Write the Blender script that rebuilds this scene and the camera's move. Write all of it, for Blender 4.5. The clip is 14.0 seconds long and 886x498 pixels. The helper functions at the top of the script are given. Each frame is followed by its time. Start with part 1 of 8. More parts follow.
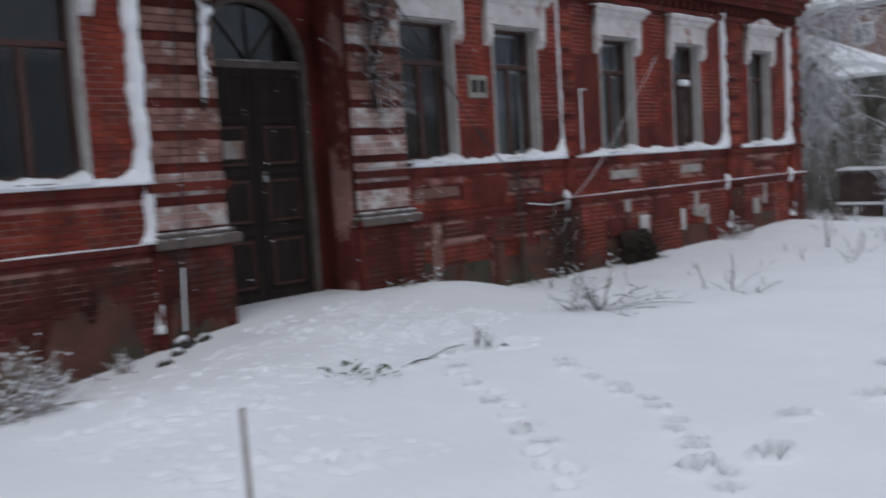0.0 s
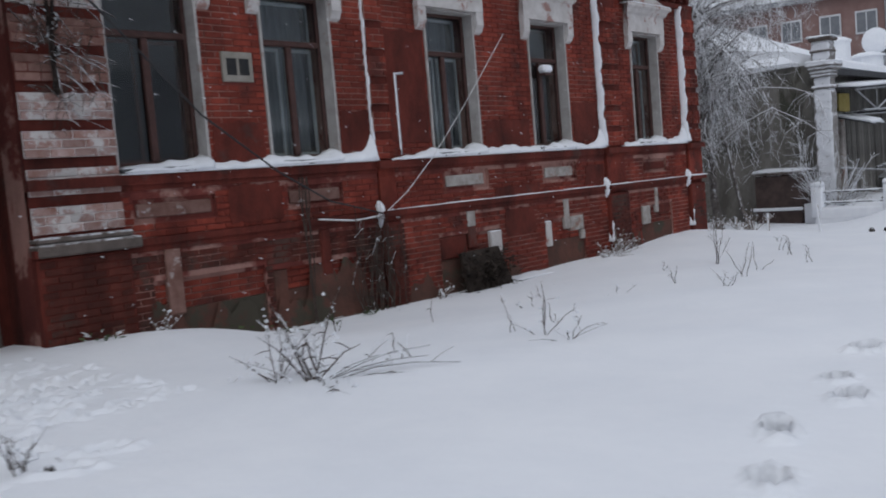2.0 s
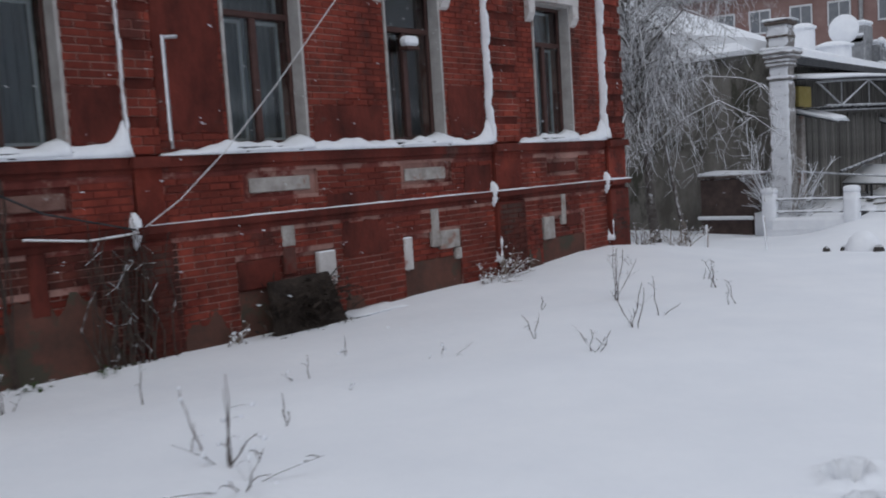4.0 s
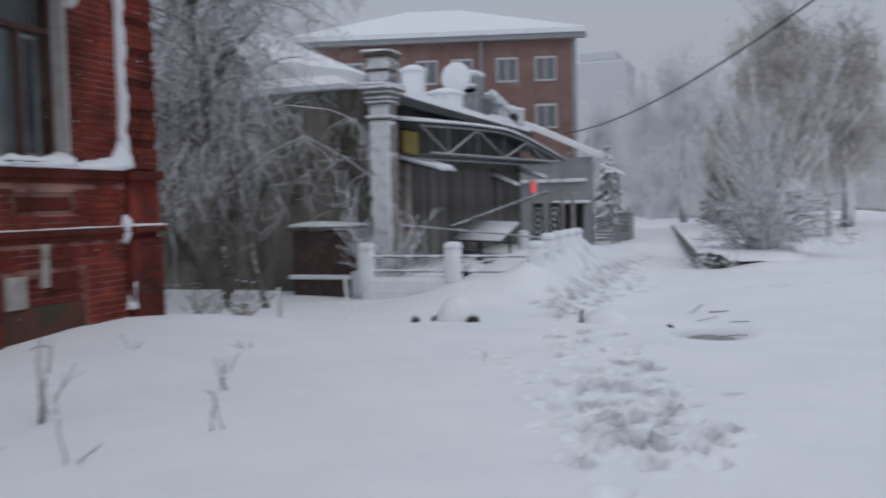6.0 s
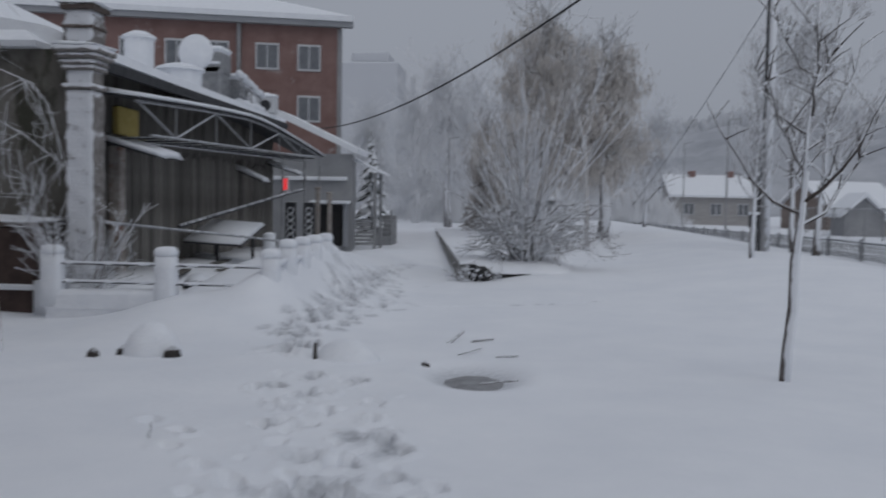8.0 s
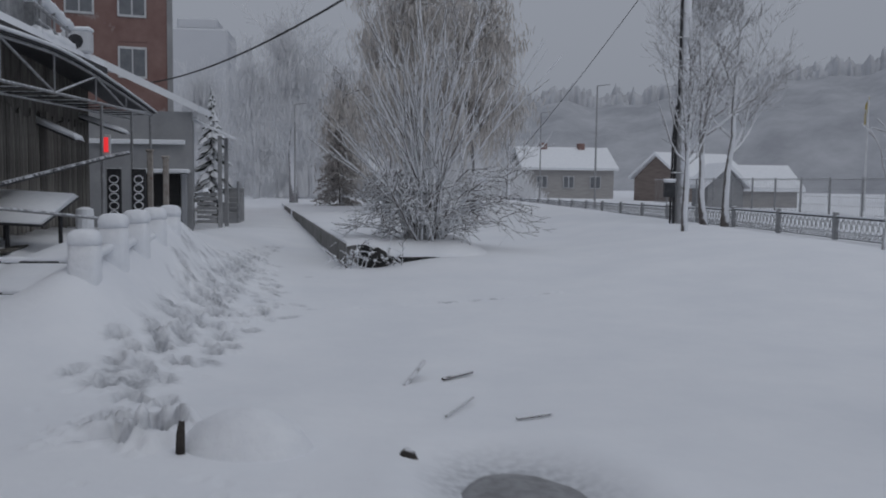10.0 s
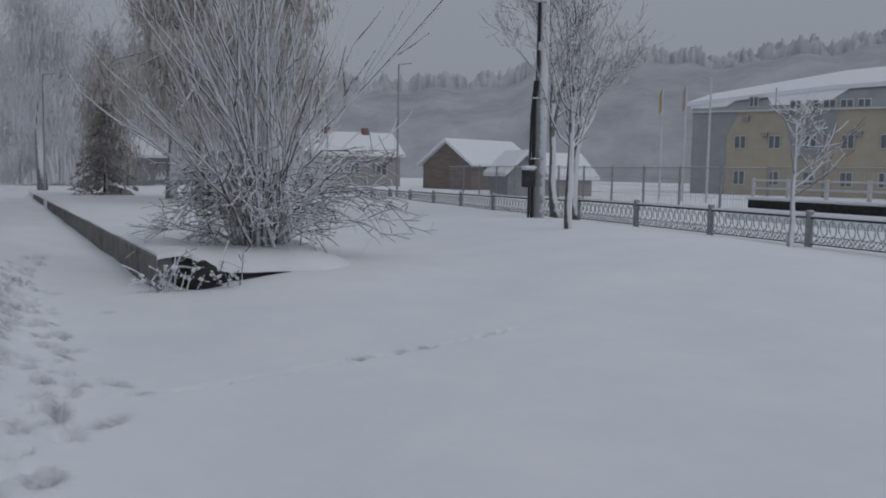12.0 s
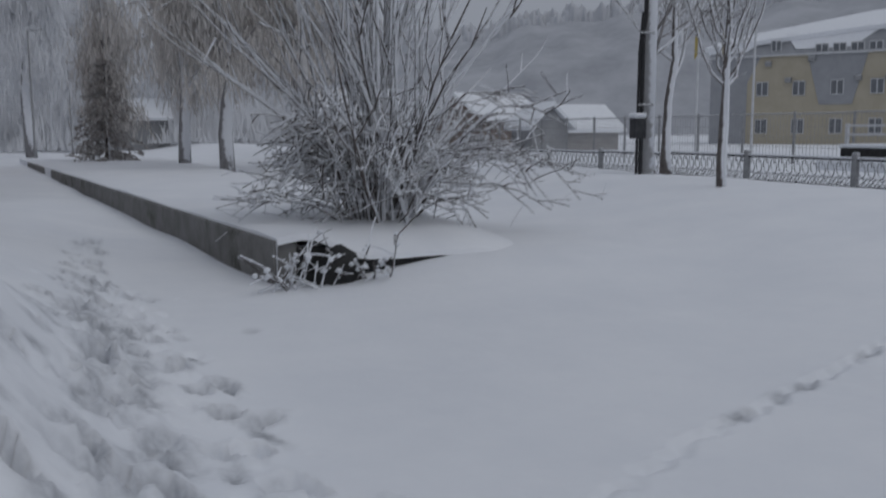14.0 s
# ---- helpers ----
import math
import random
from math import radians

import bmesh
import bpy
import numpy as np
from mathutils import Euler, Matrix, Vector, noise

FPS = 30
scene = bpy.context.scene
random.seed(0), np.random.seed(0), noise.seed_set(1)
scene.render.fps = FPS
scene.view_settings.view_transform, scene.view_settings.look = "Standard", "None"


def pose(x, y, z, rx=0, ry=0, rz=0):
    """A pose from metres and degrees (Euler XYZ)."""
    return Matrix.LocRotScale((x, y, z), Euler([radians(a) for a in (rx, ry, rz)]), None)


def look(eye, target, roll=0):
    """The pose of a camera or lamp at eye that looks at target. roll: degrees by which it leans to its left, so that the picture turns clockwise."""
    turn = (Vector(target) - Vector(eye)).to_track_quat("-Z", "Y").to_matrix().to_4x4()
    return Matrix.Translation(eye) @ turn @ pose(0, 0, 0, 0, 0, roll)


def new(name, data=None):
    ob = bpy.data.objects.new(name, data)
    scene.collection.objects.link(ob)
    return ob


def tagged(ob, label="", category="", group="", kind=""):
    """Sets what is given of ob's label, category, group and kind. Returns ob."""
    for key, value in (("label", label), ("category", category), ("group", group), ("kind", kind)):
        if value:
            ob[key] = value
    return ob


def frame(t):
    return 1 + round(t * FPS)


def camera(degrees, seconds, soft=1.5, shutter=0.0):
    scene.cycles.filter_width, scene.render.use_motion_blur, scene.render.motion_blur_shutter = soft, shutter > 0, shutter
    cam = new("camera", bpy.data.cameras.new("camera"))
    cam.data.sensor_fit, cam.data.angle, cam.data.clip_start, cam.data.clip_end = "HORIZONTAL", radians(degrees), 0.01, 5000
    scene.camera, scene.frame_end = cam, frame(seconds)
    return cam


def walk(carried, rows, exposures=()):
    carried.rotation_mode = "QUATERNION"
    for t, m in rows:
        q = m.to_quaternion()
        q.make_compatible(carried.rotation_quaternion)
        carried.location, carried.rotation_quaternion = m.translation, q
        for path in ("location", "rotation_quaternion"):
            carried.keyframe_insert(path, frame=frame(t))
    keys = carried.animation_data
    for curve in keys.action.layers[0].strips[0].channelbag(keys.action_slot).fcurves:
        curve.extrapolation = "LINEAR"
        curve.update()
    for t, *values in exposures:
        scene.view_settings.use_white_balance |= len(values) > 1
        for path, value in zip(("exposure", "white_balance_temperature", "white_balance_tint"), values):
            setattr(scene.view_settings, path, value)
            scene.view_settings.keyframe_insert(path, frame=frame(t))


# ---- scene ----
cam = camera(53.0, 14.0, soft=1.9, shutter=0.4)
PATH = [
    (0, (5.128, -11.157, 2.034), (3.699, -9.770, 1.851), -3.6),
    (0.5, (4.265, -9.977, 1.92), (3.056, -8.399, 1.696), -4.5),
    (1, (4.144, -8.952, 1.786), (2.881, -7.406, 1.664), -5.9),
    (1.5, (4.184, -7.956, 1.754), (2.887, -6.441, 1.606), -5.9),
    (2, (4.446, -7.024, 1.709), (3.082, -5.569, 1.555), -4.9),
    (4.3, (3.407, -2.509, 1.759), (2.094, -1.013, 1.571), -3.1),
    (4.5, (3.296, -2.079, 1.724), (1.994, -0.571, 1.543), -2.7),
    (5, (3.173, -1.164, 1.709), (1.914, 0.38, 1.533), -1.6),
    (5.5, (3.149, -0.072, 1.544), (2.24, 1.704, 1.417), -1.3),
    (5.8, (3.028, 0.743, 1.528), (2.267, 2.589, 1.422), -0.8),
    (6, (2.92, 1.214, 1.536), (2.246, 3.094, 1.435), -1.4),
    (6.5, (2.926, 1.644, 1.595), (2.733, 3.631, 1.484), -1.6),
    (7, (2.89, 2.392, 1.588), (2.603, 4.367, 1.446), -2.1),
    (7.5, (2.821, 3.192, 1.555), (2.554, 5.169, 1.412), -0.3),
    (8, (2.724, 4.06, 1.563), (2.556, 6.05, 1.458), 1.0),
    (8.2, (2.682, 4.426, 1.597), (2.636, 6.424, 1.513), 1.1),
    (10.3, (1.261, 9.619, 1.275), (1.465, 11.602, 1.119), 0.7),
    (10.5, (1.174, 10.144, 1.298), (1.216, 12.143, 1.251), 0.1),
    (11, (1.002, 11.532, 1.307), (1.247, 13.515, 1.216), -0.0),
    (11.5, (0.965, 12.649, 1.26), (1.532, 14.557, 1.071), 0.8),
    (12, (0.682, 13.454, 1.266), (1.397, 15.314, 1.092), 1.1),
    (12.5, (0.358, 14.348, 1.237), (1.086, 16.204, 1.073), 0.8),
    (13, (0.106, 15.327, 1.224), (0.839, 17.182, 1.063), 0.4),
    (13.5, (-0.074, 16.164, 1.245), (0.652, 18.021, 1.087), -0.0),
    (14, (-0.379, 17.152, 1.137), (0.375, 18.985, 0.87), -0.3),
]
walk(cam, [(t, look(eye, target, roll)) for t, eye, target, roll in PATH],
     exposures=[(0.0, 0.22), (5.0, 0.27), (6.0, 0.07), (6.5, -0.12), (7.0, -0.20), (7.5, -0.30), (8.2, -0.36), (10.5, -0.46), (12.5, -0.47), (14.0, -0.49)])

# ---- sky and light: an overcast snow sky, brighter overhead ----
world = bpy.data.worlds.new("overcast_sky")
scene.world = world
world.use_nodes = True
wn, wl = world.node_tree.nodes, world.node_tree.links
wn.clear()
w_out = wn.new("ShaderNodeOutputWorld")
w_bg = wn.new("ShaderNodeBackground")
w_sky = wn.new("ShaderNodeTexSky")
w_sky.sky_type = "NISHITA"
w_sky.sun_disc = False
w_sky.sun_elevation, w_sky.sun_rotation = radians(35), radians(200)
w_sky.dust_density = 6.0
w_hsv = wn.new("ShaderNodeHueSaturation")
w_hsv.inputs["Saturation"].default_value = 0.12
w_hsv.inputs["Value"].default_value = 0.012
w_tc = wn.new("ShaderNodeTexCoord")
w_sep = wn.new("ShaderNodeSeparateXYZ")
w_ramp = wn.new("ShaderNodeValToRGB")
w_ramp.color_ramp.elements[0].position, w_ramp.color_ramp.elements[0].color = 0.0, (0.420, 0.458, 0.542, 1)
w_ramp.color_ramp.elements[1].position, w_ramp.color_ramp.elements[1].color = 1.0, (0.595, 0.65, 0.762, 1)
w_add = wn.new("ShaderNodeMixRGB")
w_add.blend_type = "ADD"
w_add.inputs[0].default_value = 1.0
wl.new(w_sky.outputs[0], w_hsv.inputs["Color"])
wl.new(w_tc.outputs["Generated"], w_sep.inputs[0])
wl.new(w_sep.outputs["Z"], w_ramp.inputs[0])
wl.new(w_ramp.outputs[0], w_add.inputs[1])
wl.new(w_hsv.outputs[0], w_add.inputs[2])
wl.new(w_add.outputs[0], w_bg.inputs["Color"])
wl.new(w_bg.outputs[0], w_out.inputs["Surface"])
w_bg.inputs["Strength"].default_value = 0.72
sun_data = bpy.data.lights.new("sun", "SUN")
sun_data.energy, sun_data.angle, sun_data.color = 0.5, radians(40), (1.0, 0.99, 0.97)
sun = new("sun", sun_data)
sun.matrix_world = look((20, -10, 40), (0, 10, 0))


# ---- materials ----
def mat(name, col_a, col_b=None, grime=0.0, wind=0.0, scale=4.0, rough=0.85, bump=0.2, bump_scale=40.0, metal=0.0,
        snow=0.0, snow_from=0.55, col_c=None, scale_c=0.7, cover_c=0.5, jitter=0.0, spec=0.3, stretch=(1, 1, 1)):
    """Two-scale mottled surface; snow: how much settles where the face looks up."""
    m = bpy.data.materials.new(name)
    m.use_nodes = True
    n, l = m.node_tree.nodes, m.node_tree.links
    b = n["Principled BSDF"]
    b.inputs["Roughness"].default_value = rough
    b.inputs["Metallic"].default_value = metal
    b.inputs["Specular IOR Level"].default_value = spec
    tc = n.new("ShaderNodeTexCoord")
    mp = n.new("ShaderNodeMapping")
    mp.inputs["Scale"].default_value = stretch
    l.new(tc.outputs["Object"], mp.inputs[0])
    n1 = n.new("ShaderNodeTexNoise")
    n1.inputs["Scale"].default_value, n1.inputs["Detail"].default_value = scale, 6.0
    n1.inputs["Roughness"].default_value = 0.65
    l.new(mp.outputs[0], n1.inputs["Vector"])
    ramp = n.new("ShaderNodeValToRGB")
    ramp.color_ramp.elements[0].position, ramp.color_ramp.elements[1].position = 0.35, 0.68
    col_b = col_b or tuple(min(1, c * 1.25) for c in col_a)
    ramp.color_ramp.elements[0].color = (*col_a, 1)
    ramp.color_ramp.elements[1].color = (*col_b, 1)
    l.new(n1.outputs["Fac"], ramp.inputs[0])
    last = ramp.outputs[0]
    if col_c:
        n3 = n.new("ShaderNodeTexNoise")
        n3.inputs["Scale"].default_value, n3.inputs["Detail"].default_value = scale_c, 7.0
        n3.inputs["Roughness"].default_value = 0.7
        l.new(mp.outputs[0], n3.inputs["Vector"])
        r3 = n.new("ShaderNodeValToRGB")
        r3.color_ramp.elements[0].position, r3.color_ramp.elements[1].position = cover_c, cover_c + 0.06
        l.new(n3.outputs["Fac"], r3.inputs[0])
        mx = n.new("ShaderNodeMixRGB")
        mx.inputs[2].default_value = (*col_c, 1)
        l.new(r3.outputs[0], mx.inputs[0])
        l.new(last, mx.inputs[1])
        last = mx.outputs[0]
    if jitter:
        oi = n.new("ShaderNodeObjectInfo")
        ge = n.new("ShaderNodeNewGeometry")
        ad = n.new("ShaderNodeMath")
        ad.operation = "ADD"
        l.new(oi.outputs["Random"], ad.inputs[0])
        l.new(ge.outputs["Random Per Island"], ad.inputs[1])
        fr = n.new("ShaderNodeMath")
        fr.operation = "FRACT"
        l.new(ad.outputs[0], fr.inputs[0])
        mr = n.new("ShaderNodeMapRange")
        mr.inputs["To Min"].default_value, mr.inputs["To Max"].default_value = 1 - jitter, 1 + jitter
        l.new(fr.outputs[0], mr.inputs["Value"])
        hs = n.new("ShaderNodeHueSaturation")
        l.new(mr.outputs[0], hs.inputs["Value"])
        l.new(last, hs.inputs["Color"])
        last = hs.outputs[0]
    if grime:
        mg = n.new("ShaderNodeMapping")
        mg.inputs["Scale"].default_value = (1, 1, 0.45)
        l.new(tc.outputs["Object"], mg.inputs[0])
        ng = n.new("ShaderNodeTexNoise")
        ng.inputs["Scale"].default_value, ng.inputs["Detail"].default_value = 1.3, 8.0
        ng.inputs["Roughness"].default_value = 0.72
        l.new(mg.outputs[0], ng.inputs["Vector"])
        rg = n.new("ShaderNodeMapRange")
        rg.inputs["From Min"].default_value, rg.inputs["From Max"].default_value = 0.34, 0.62
        rg.inputs["To Min"].default_value, rg.inputs["To Max"].default_value = 1.0 - grime, 1.05
        l.new(ng.outputs["Fac"], rg.inputs["Value"])
        mg2 = n.new("ShaderNodeMixRGB")
        mg2.blend_type = "MULTIPLY"
        mg2.inputs[0].default_value = 1.0
        l.new(last, mg2.inputs[1])
        l.new(rg.outputs[0], mg2.inputs[2])
        last = mg2.outputs[0]
    if snow > 0:
        ge = n.new("ShaderNodeNewGeometry")
        dt = n.new("ShaderNodeVectorMath")
        dt.operation = "DOT_PRODUCT"
        dt.inputs[1].default_value = (0.45 * wind, -0.9 * wind, 1.0)
        l.new(ge.outputs["Normal"], dt.inputs[0])
        n4 = n.new("ShaderNodeTexNoise")
        n4.inputs["Scale"].default_value, n4.inputs["Detail"].default_value = 9.0, 5.0
        l.new(tc.outputs["Object"], n4.inputs["Vector"])
        md = n.new("ShaderNodeMath")
        md.operation = "MULTIPLY_ADD"
        l.new(n4.outputs["Fac"], md.inputs[0])
        md.inputs[1].default_value = 0.9
        l.new(dt.outputs["Value"], md.inputs[2])
        r4 = n.new("ShaderNodeMapRange")
        r4.inputs["From Min"].default_value, r4.inputs["From Max"].default_value = snow_from + 0.35, snow_from + 0.55
        r4.inputs["To Max"].default_value = snow
        l.new(md.outputs[0], r4.inputs["Value"])
        mx = n.new("ShaderNodeMixRGB")
        mx.inputs[2].default_value = (0.80, 0.82, 0.86, 1)
        l.new(r4.outputs[0], mx.inputs[0])
        l.new(last, mx.inputs[1])
        last = mx.outputs[0]
    l.new(last, b.inputs["Base Color"])
    if bump:
        n2 = n.new("ShaderNodeTexNoise")
        n2.inputs["Scale"].default_value, n2.inputs["Detail"].default_value = bump_scale, 5.0
        l.new(mp.outputs[0], n2.inputs["Vector"])
        bp = n.new("ShaderNodeBump")
        bp.inputs["Strength"].default_value, bp.inputs["Distance"].default_value = bump, 0.02
        l.new(n2.outputs["Fac"], bp.inputs["Height"])
        l.new(bp.outputs[0], b.inputs["Normal"])
    return m


M_SNOW = mat("snow", (0.80, 0.82, 0.86), (0.86, 0.875, 0.905), scale=0.8, rough=0.75, bump=0.35, bump_scale=9.0, spec=0.2)
M_SNOW_FINE = mat("wind_packed_snow", (0.78, 0.80, 0.84), (0.85, 0.87, 0.90), scale=5, rough=0.8, bump=0.5, bump_scale=22.0, spec=0.2)
M_BRICK = mat("red_painted_brick", (0.168, 0.0265, 0.0165), (0.275, 0.050, 0.030), grime=0.66, scale=3.0, rough=0.88, bump=0.5, bump_scale=60,
              col_c=(0.12, 0.030, 0.022), scale_c=1.1, cover_c=0.55, jitter=0.22)
M_BRICK_OLD = mat("weathered_plinth_brick", (0.076, 0.0190, 0.0130), (0.142, 0.034, 0.0225), grime=0.7, scale=3.0, rough=0.9, bump=0.6, bump_scale=50,
                  col_c=(0.085, 0.042, 0.033), scale_c=1.3, cover_c=0.52, jitter=0.25)
M_MORTAR = mat("lime_mortar_red_washed", (0.125, 0.027, 0.021), (0.20, 0.052, 0.041), grime=0.45, scale=2.0, rough=0.95, bump=0.4,
               col_c=(0.36, 0.195, 0.162), scale_c=0.9, cover_c=0.47)
M_PLASTER_RED = mat("red_limewash_render", (0.102, 0.0185, 0.0122), (0.168, 0.0325, 0.0212), grime=0.7, scale=1.6, rough=0.9, bump=0.5, bump_scale=25,
                    col_c=(0.11, 0.045, 0.036), scale_c=1.4, cover_c=0.58)
M_FADED = mat("faded_pink_brick_with_whitewash_scraps", (0.150, 0.072, 0.056), (0.26, 0.15, 0.125), scale=5.0, rough=0.93, bump=0.5,
              col_c=(0.46, 0.41, 0.39), scale_c=2.6, cover_c=0.56, jitter=0.25)
M_WASHED = mat("flaking_whitewashed_brick", (0.24, 0.125, 0.10), (0.40, 0.29, 0.265), scale=5.0, rough=0.93, bump=0.5,
               col_c=(0.50, 0.47, 0.455), scale_c=3.2, cover_c=0.52, jitter=0.2)
M_FADED_MORTAR = mat("pale_mortar", (0.55, 0.48, 0.46), (0.66, 0.62, 0.60), scale=6, rough=0.95, bump=0.4)
# damp plinth render; also colours one block that paints niche shade
M_DAMP = mat("damp_mossy_render_and_niche_shade", (0.06, 0.033, 0.025), (0.125, 0.052, 0.038), scale=2.2, rough=0.92, bump=0.6, bump_scale=18,
             col_c=(0.058, 0.050, 0.036), scale_c=1.0, cover_c=0.52)
M_STONE = mat("grey_limestone", (0.25, 0.222, 0.20), (0.44, 0.41, 0.385), scale=6, rough=0.9, bump=0.5,
              col_c=(0.26, 0.16, 0.13), scale_c=2.5, cover_c=0.56)
M_STONE_DK = mat("weathered_grey_stone", (0.085, 0.070, 0.061), (0.15, 0.12, 0.105), scale=5, rough=0.9, bump=0.5, snow=0.9, snow_from=0.75)
M_WHITE = mat("white_flaking_limewash", (0.44, 0.41, 0.395), (0.60, 0.575, 0.56), scale=4, rough=0.85, bump=0.4,
              col_c=(0.32, 0.19, 0.165), scale_c=3.2, cover_c=0.57, snow=0.9, snow_from=0.6)
M_REVEAL = mat("grey_white_window_reveal", (0.31, 0.292, 0.277), (0.45, 0.432, 0.418), scale=4, rough=0.85, bump=0.4,
               col_c=(0.28, 0.22, 0.20), scale_c=3.0, cover_c=0.6)
M_FRAME = mat("dark_brown_window_paint", (0.050, 0.024, 0.020), (0.085, 0.040, 0.034), scale=12, rough=0.6, bump=0.3)
M_SASH = mat("grey_white_inner_sash", (0.34, 0.35, 0.36), (0.46, 0.47, 0.48), scale=10, rough=0.6, bump=0.2)
M_CURTAIN = mat("grey_curtain_cloth", (0.12, 0.13, 0.14), (0.20, 0.215, 0.23), scale=3, rough=0.95, bump=0.2, stretch=(1, 14, 0.6))
# room darkness put into the colour of the inner walls
M_DARK = mat("unlit_room_dark", (0.05, 0.05, 0.052), (0.075, 0.075, 0.078), scale=1.5, rough=0.9, bump=0.1)
M_DOOR = mat("old_dark_door_wood", (0.015, 0.011, 0.0095), (0.036, 0.025, 0.021), scale=3, rough=0.8, bump=0.7, bump_scale=30,
             stretch=(1, 6, 0.5), col_c=(0.095, 0.070, 0.060), scale_c=3.0, cover_c=0.62)
M_IRON = mat("rusty_wrought_iron", (0.018, 0.015, 0.014), (0.045, 0.030, 0.024), scale=15, rough=0.7, bump=0.4, metal=0.4, snow=0.85, snow_from=0.35)
M_PLAQUE = mat("grey_stone_plaque", (0.22, 0.20, 0.17), (0.30, 0.275, 0.24), scale=8, rough=0.85, bump=0.2)
M_BLACK = mat("black_marks_and_opening_dark", (0.012, 0.012, 0.013), (0.022, 0.022, 0.022), scale=8, rough=0.6, bump=0.1)
# distant bark: base grey lightened for haze, snow on top
M_FARBARK = mat("hazed_rime_grey_bark", (0.20, 0.195, 0.20), (0.32, 0.315, 0.325), scale=8, rough=0.9, bump=0.4, snow=0.9, snow_from=0.45, wind=0.9)
M_DARKBIN = mat("dark_brown_brick", (0.055, 0.040, 0.036), (0.10, 0.07, 0.062), scale=4, rough=0.9, bump=0.5, snow=0.6, snow_from=0.7)
M_BARK = mat("frosted_dark_bark", (0.045, 0.036, 0.032), (0.10, 0.085, 0.078), scale=14, rough=0.9, bump=0.6, snow=0.9, snow_from=0.80, wind=0.9)
M_OLDBARK = mat("grey_brown_mottled_bark", (0.07, 0.060, 0.054), (0.17, 0.155, 0.145), scale=10, rough=0.9, bump=0.6, snow=0.7, snow_from=1.05, wind=0.9)
M_TWIG = mat("rime_coated_twigs", (0.20, 0.185, 0.18), (0.36, 0.35, 0.35), scale=5, rough=0.9, bump=0.2, snow=0.95, snow_from=0.3, wind=0.9, jitter=0.2)
M_BIRCH_TWIG = mat("frosted_birch_twigs", (0.10, 0.088, 0.080), (0.22, 0.205, 0.195), scale=3, rough=0.9, bump=0.2, snow=0.8, snow_from=0.58, wind=0.9, jitter=0.25)
M_TWIG_DK = mat("dry_brown_twigs", (0.035, 0.024, 0.020), (0.075, 0.055, 0.045), scale=10, rough=0.9, bump=0.3, snow=0.85, snow_from=0.45)
M_SLUSH = mat("wet_trodden_slush", (0.20, 0.200, 0.205), (0.34, 0.345, 0.36), scale=9, rough=0.55, bump=0.5, bump_scale=30, spec=0.35)
M_STEM = mat("snow_coated_stems", (0.10, 0.088, 0.083), (0.19, 0.172, 0.165), scale=9, rough=0.9, bump=0.4, snow=0.95, snow_from=0.34, wind=0.95)
M_CLOD = mat("snow_flecked_clod", (0.03, 0.027, 0.025), (0.07, 0.062, 0.057), scale=14, rough=0.9, bump=0.8, bump_scale=30, snow=0.9, snow_from=0.72, wind=0.2)
M_WETSTONE = mat("wet_black_stone", (0.022, 0.022, 0.023), (0.05, 0.049, 0.048), scale=7, rough=0.75, bump=0.6, bump_scale=25, snow=0.9, snow_from=0.95)
M_BIRCH = mat("white_birch_bark", (0.46, 0.45, 0.45), (0.62, 0.61, 0.61), scale=3, rough=0.85, bump=0.4, stretch=(1, 1, 4),
              col_c=(0.12, 0.11, 0.11), scale_c=2.2, cover_c=0.66)
# hill colour drawn close to the sky: painted haze
M_HILL = mat("hazed_wooded_hill", (0.33, 0.342, 0.372), (0.48, 0.493, 0.525), scale=0.07, rough=1.0, bump=0.0)
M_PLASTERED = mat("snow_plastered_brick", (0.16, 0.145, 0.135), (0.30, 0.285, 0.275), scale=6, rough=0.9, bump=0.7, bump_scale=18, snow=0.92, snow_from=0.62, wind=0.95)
# far trees, crest woods and tower: snowfall haze painted in as pale colour
M_FAR_TREE = mat("hazed_far_trees", (0.66, 0.670, 0.695), (0.76, 0.770, 0.79), scale=0.35, rough=1.0, bump=0.0)
M_FARWOOD = mat("hazed_crest_woods", (0.46, 0.475, 0.51), (0.56, 0.575, 0.61), scale=0.10, rough=1.0, bump=0.0)
M_FARBLOCK = mat("hazed_far_concrete", (0.56, 0.575, 0.61), (0.60, 0.615, 0.65), scale=0.05, rough=1.0, bump=0.0)
M_BUSH = mat("snow_crusted_stems", (0.085, 0.072, 0.066), (0.17, 0.152, 0.143), scale=9, rough=0.9, bump=0.4, snow=0.92, snow_from=0.12, wind=0.95)
# leaf colour lightened to paint in haze; some snow settles as well
M_MID_TREE = mat("hazed_frosted_brown_foliage", (0.49, 0.460, 0.435), (0.65, 0.628, 0.61), scale=0.9, rough=1.0, bump=0.0, snow=0.5, snow_from=0.5, jitter=0.2)
M_SPRUCE = mat("snowy_spruce_needles", (0.075, 0.088, 0.078), (0.13, 0.145, 0.13), scale=6, rough=0.95, bump=0.3, snow=0.95, snow_from=0.12)
M_CONIFER = mat("frosted_grey_brown_needles", (0.30, 0.280, 0.268), (0.42, 0.40, 0.39), scale=6, rough=0.95, bump=0.3, snow=0.35, snow_from=0.35)
M_CONC = mat("grey_weathered_concrete", (0.17, 0.165, 0.16), (0.27, 0.265, 0.26), scale=2.5, rough=0.92, bump=0.5, bump_scale=30,
             col_c=(0.10, 0.10, 0.085), scale_c=0.8, cover_c=0.56)
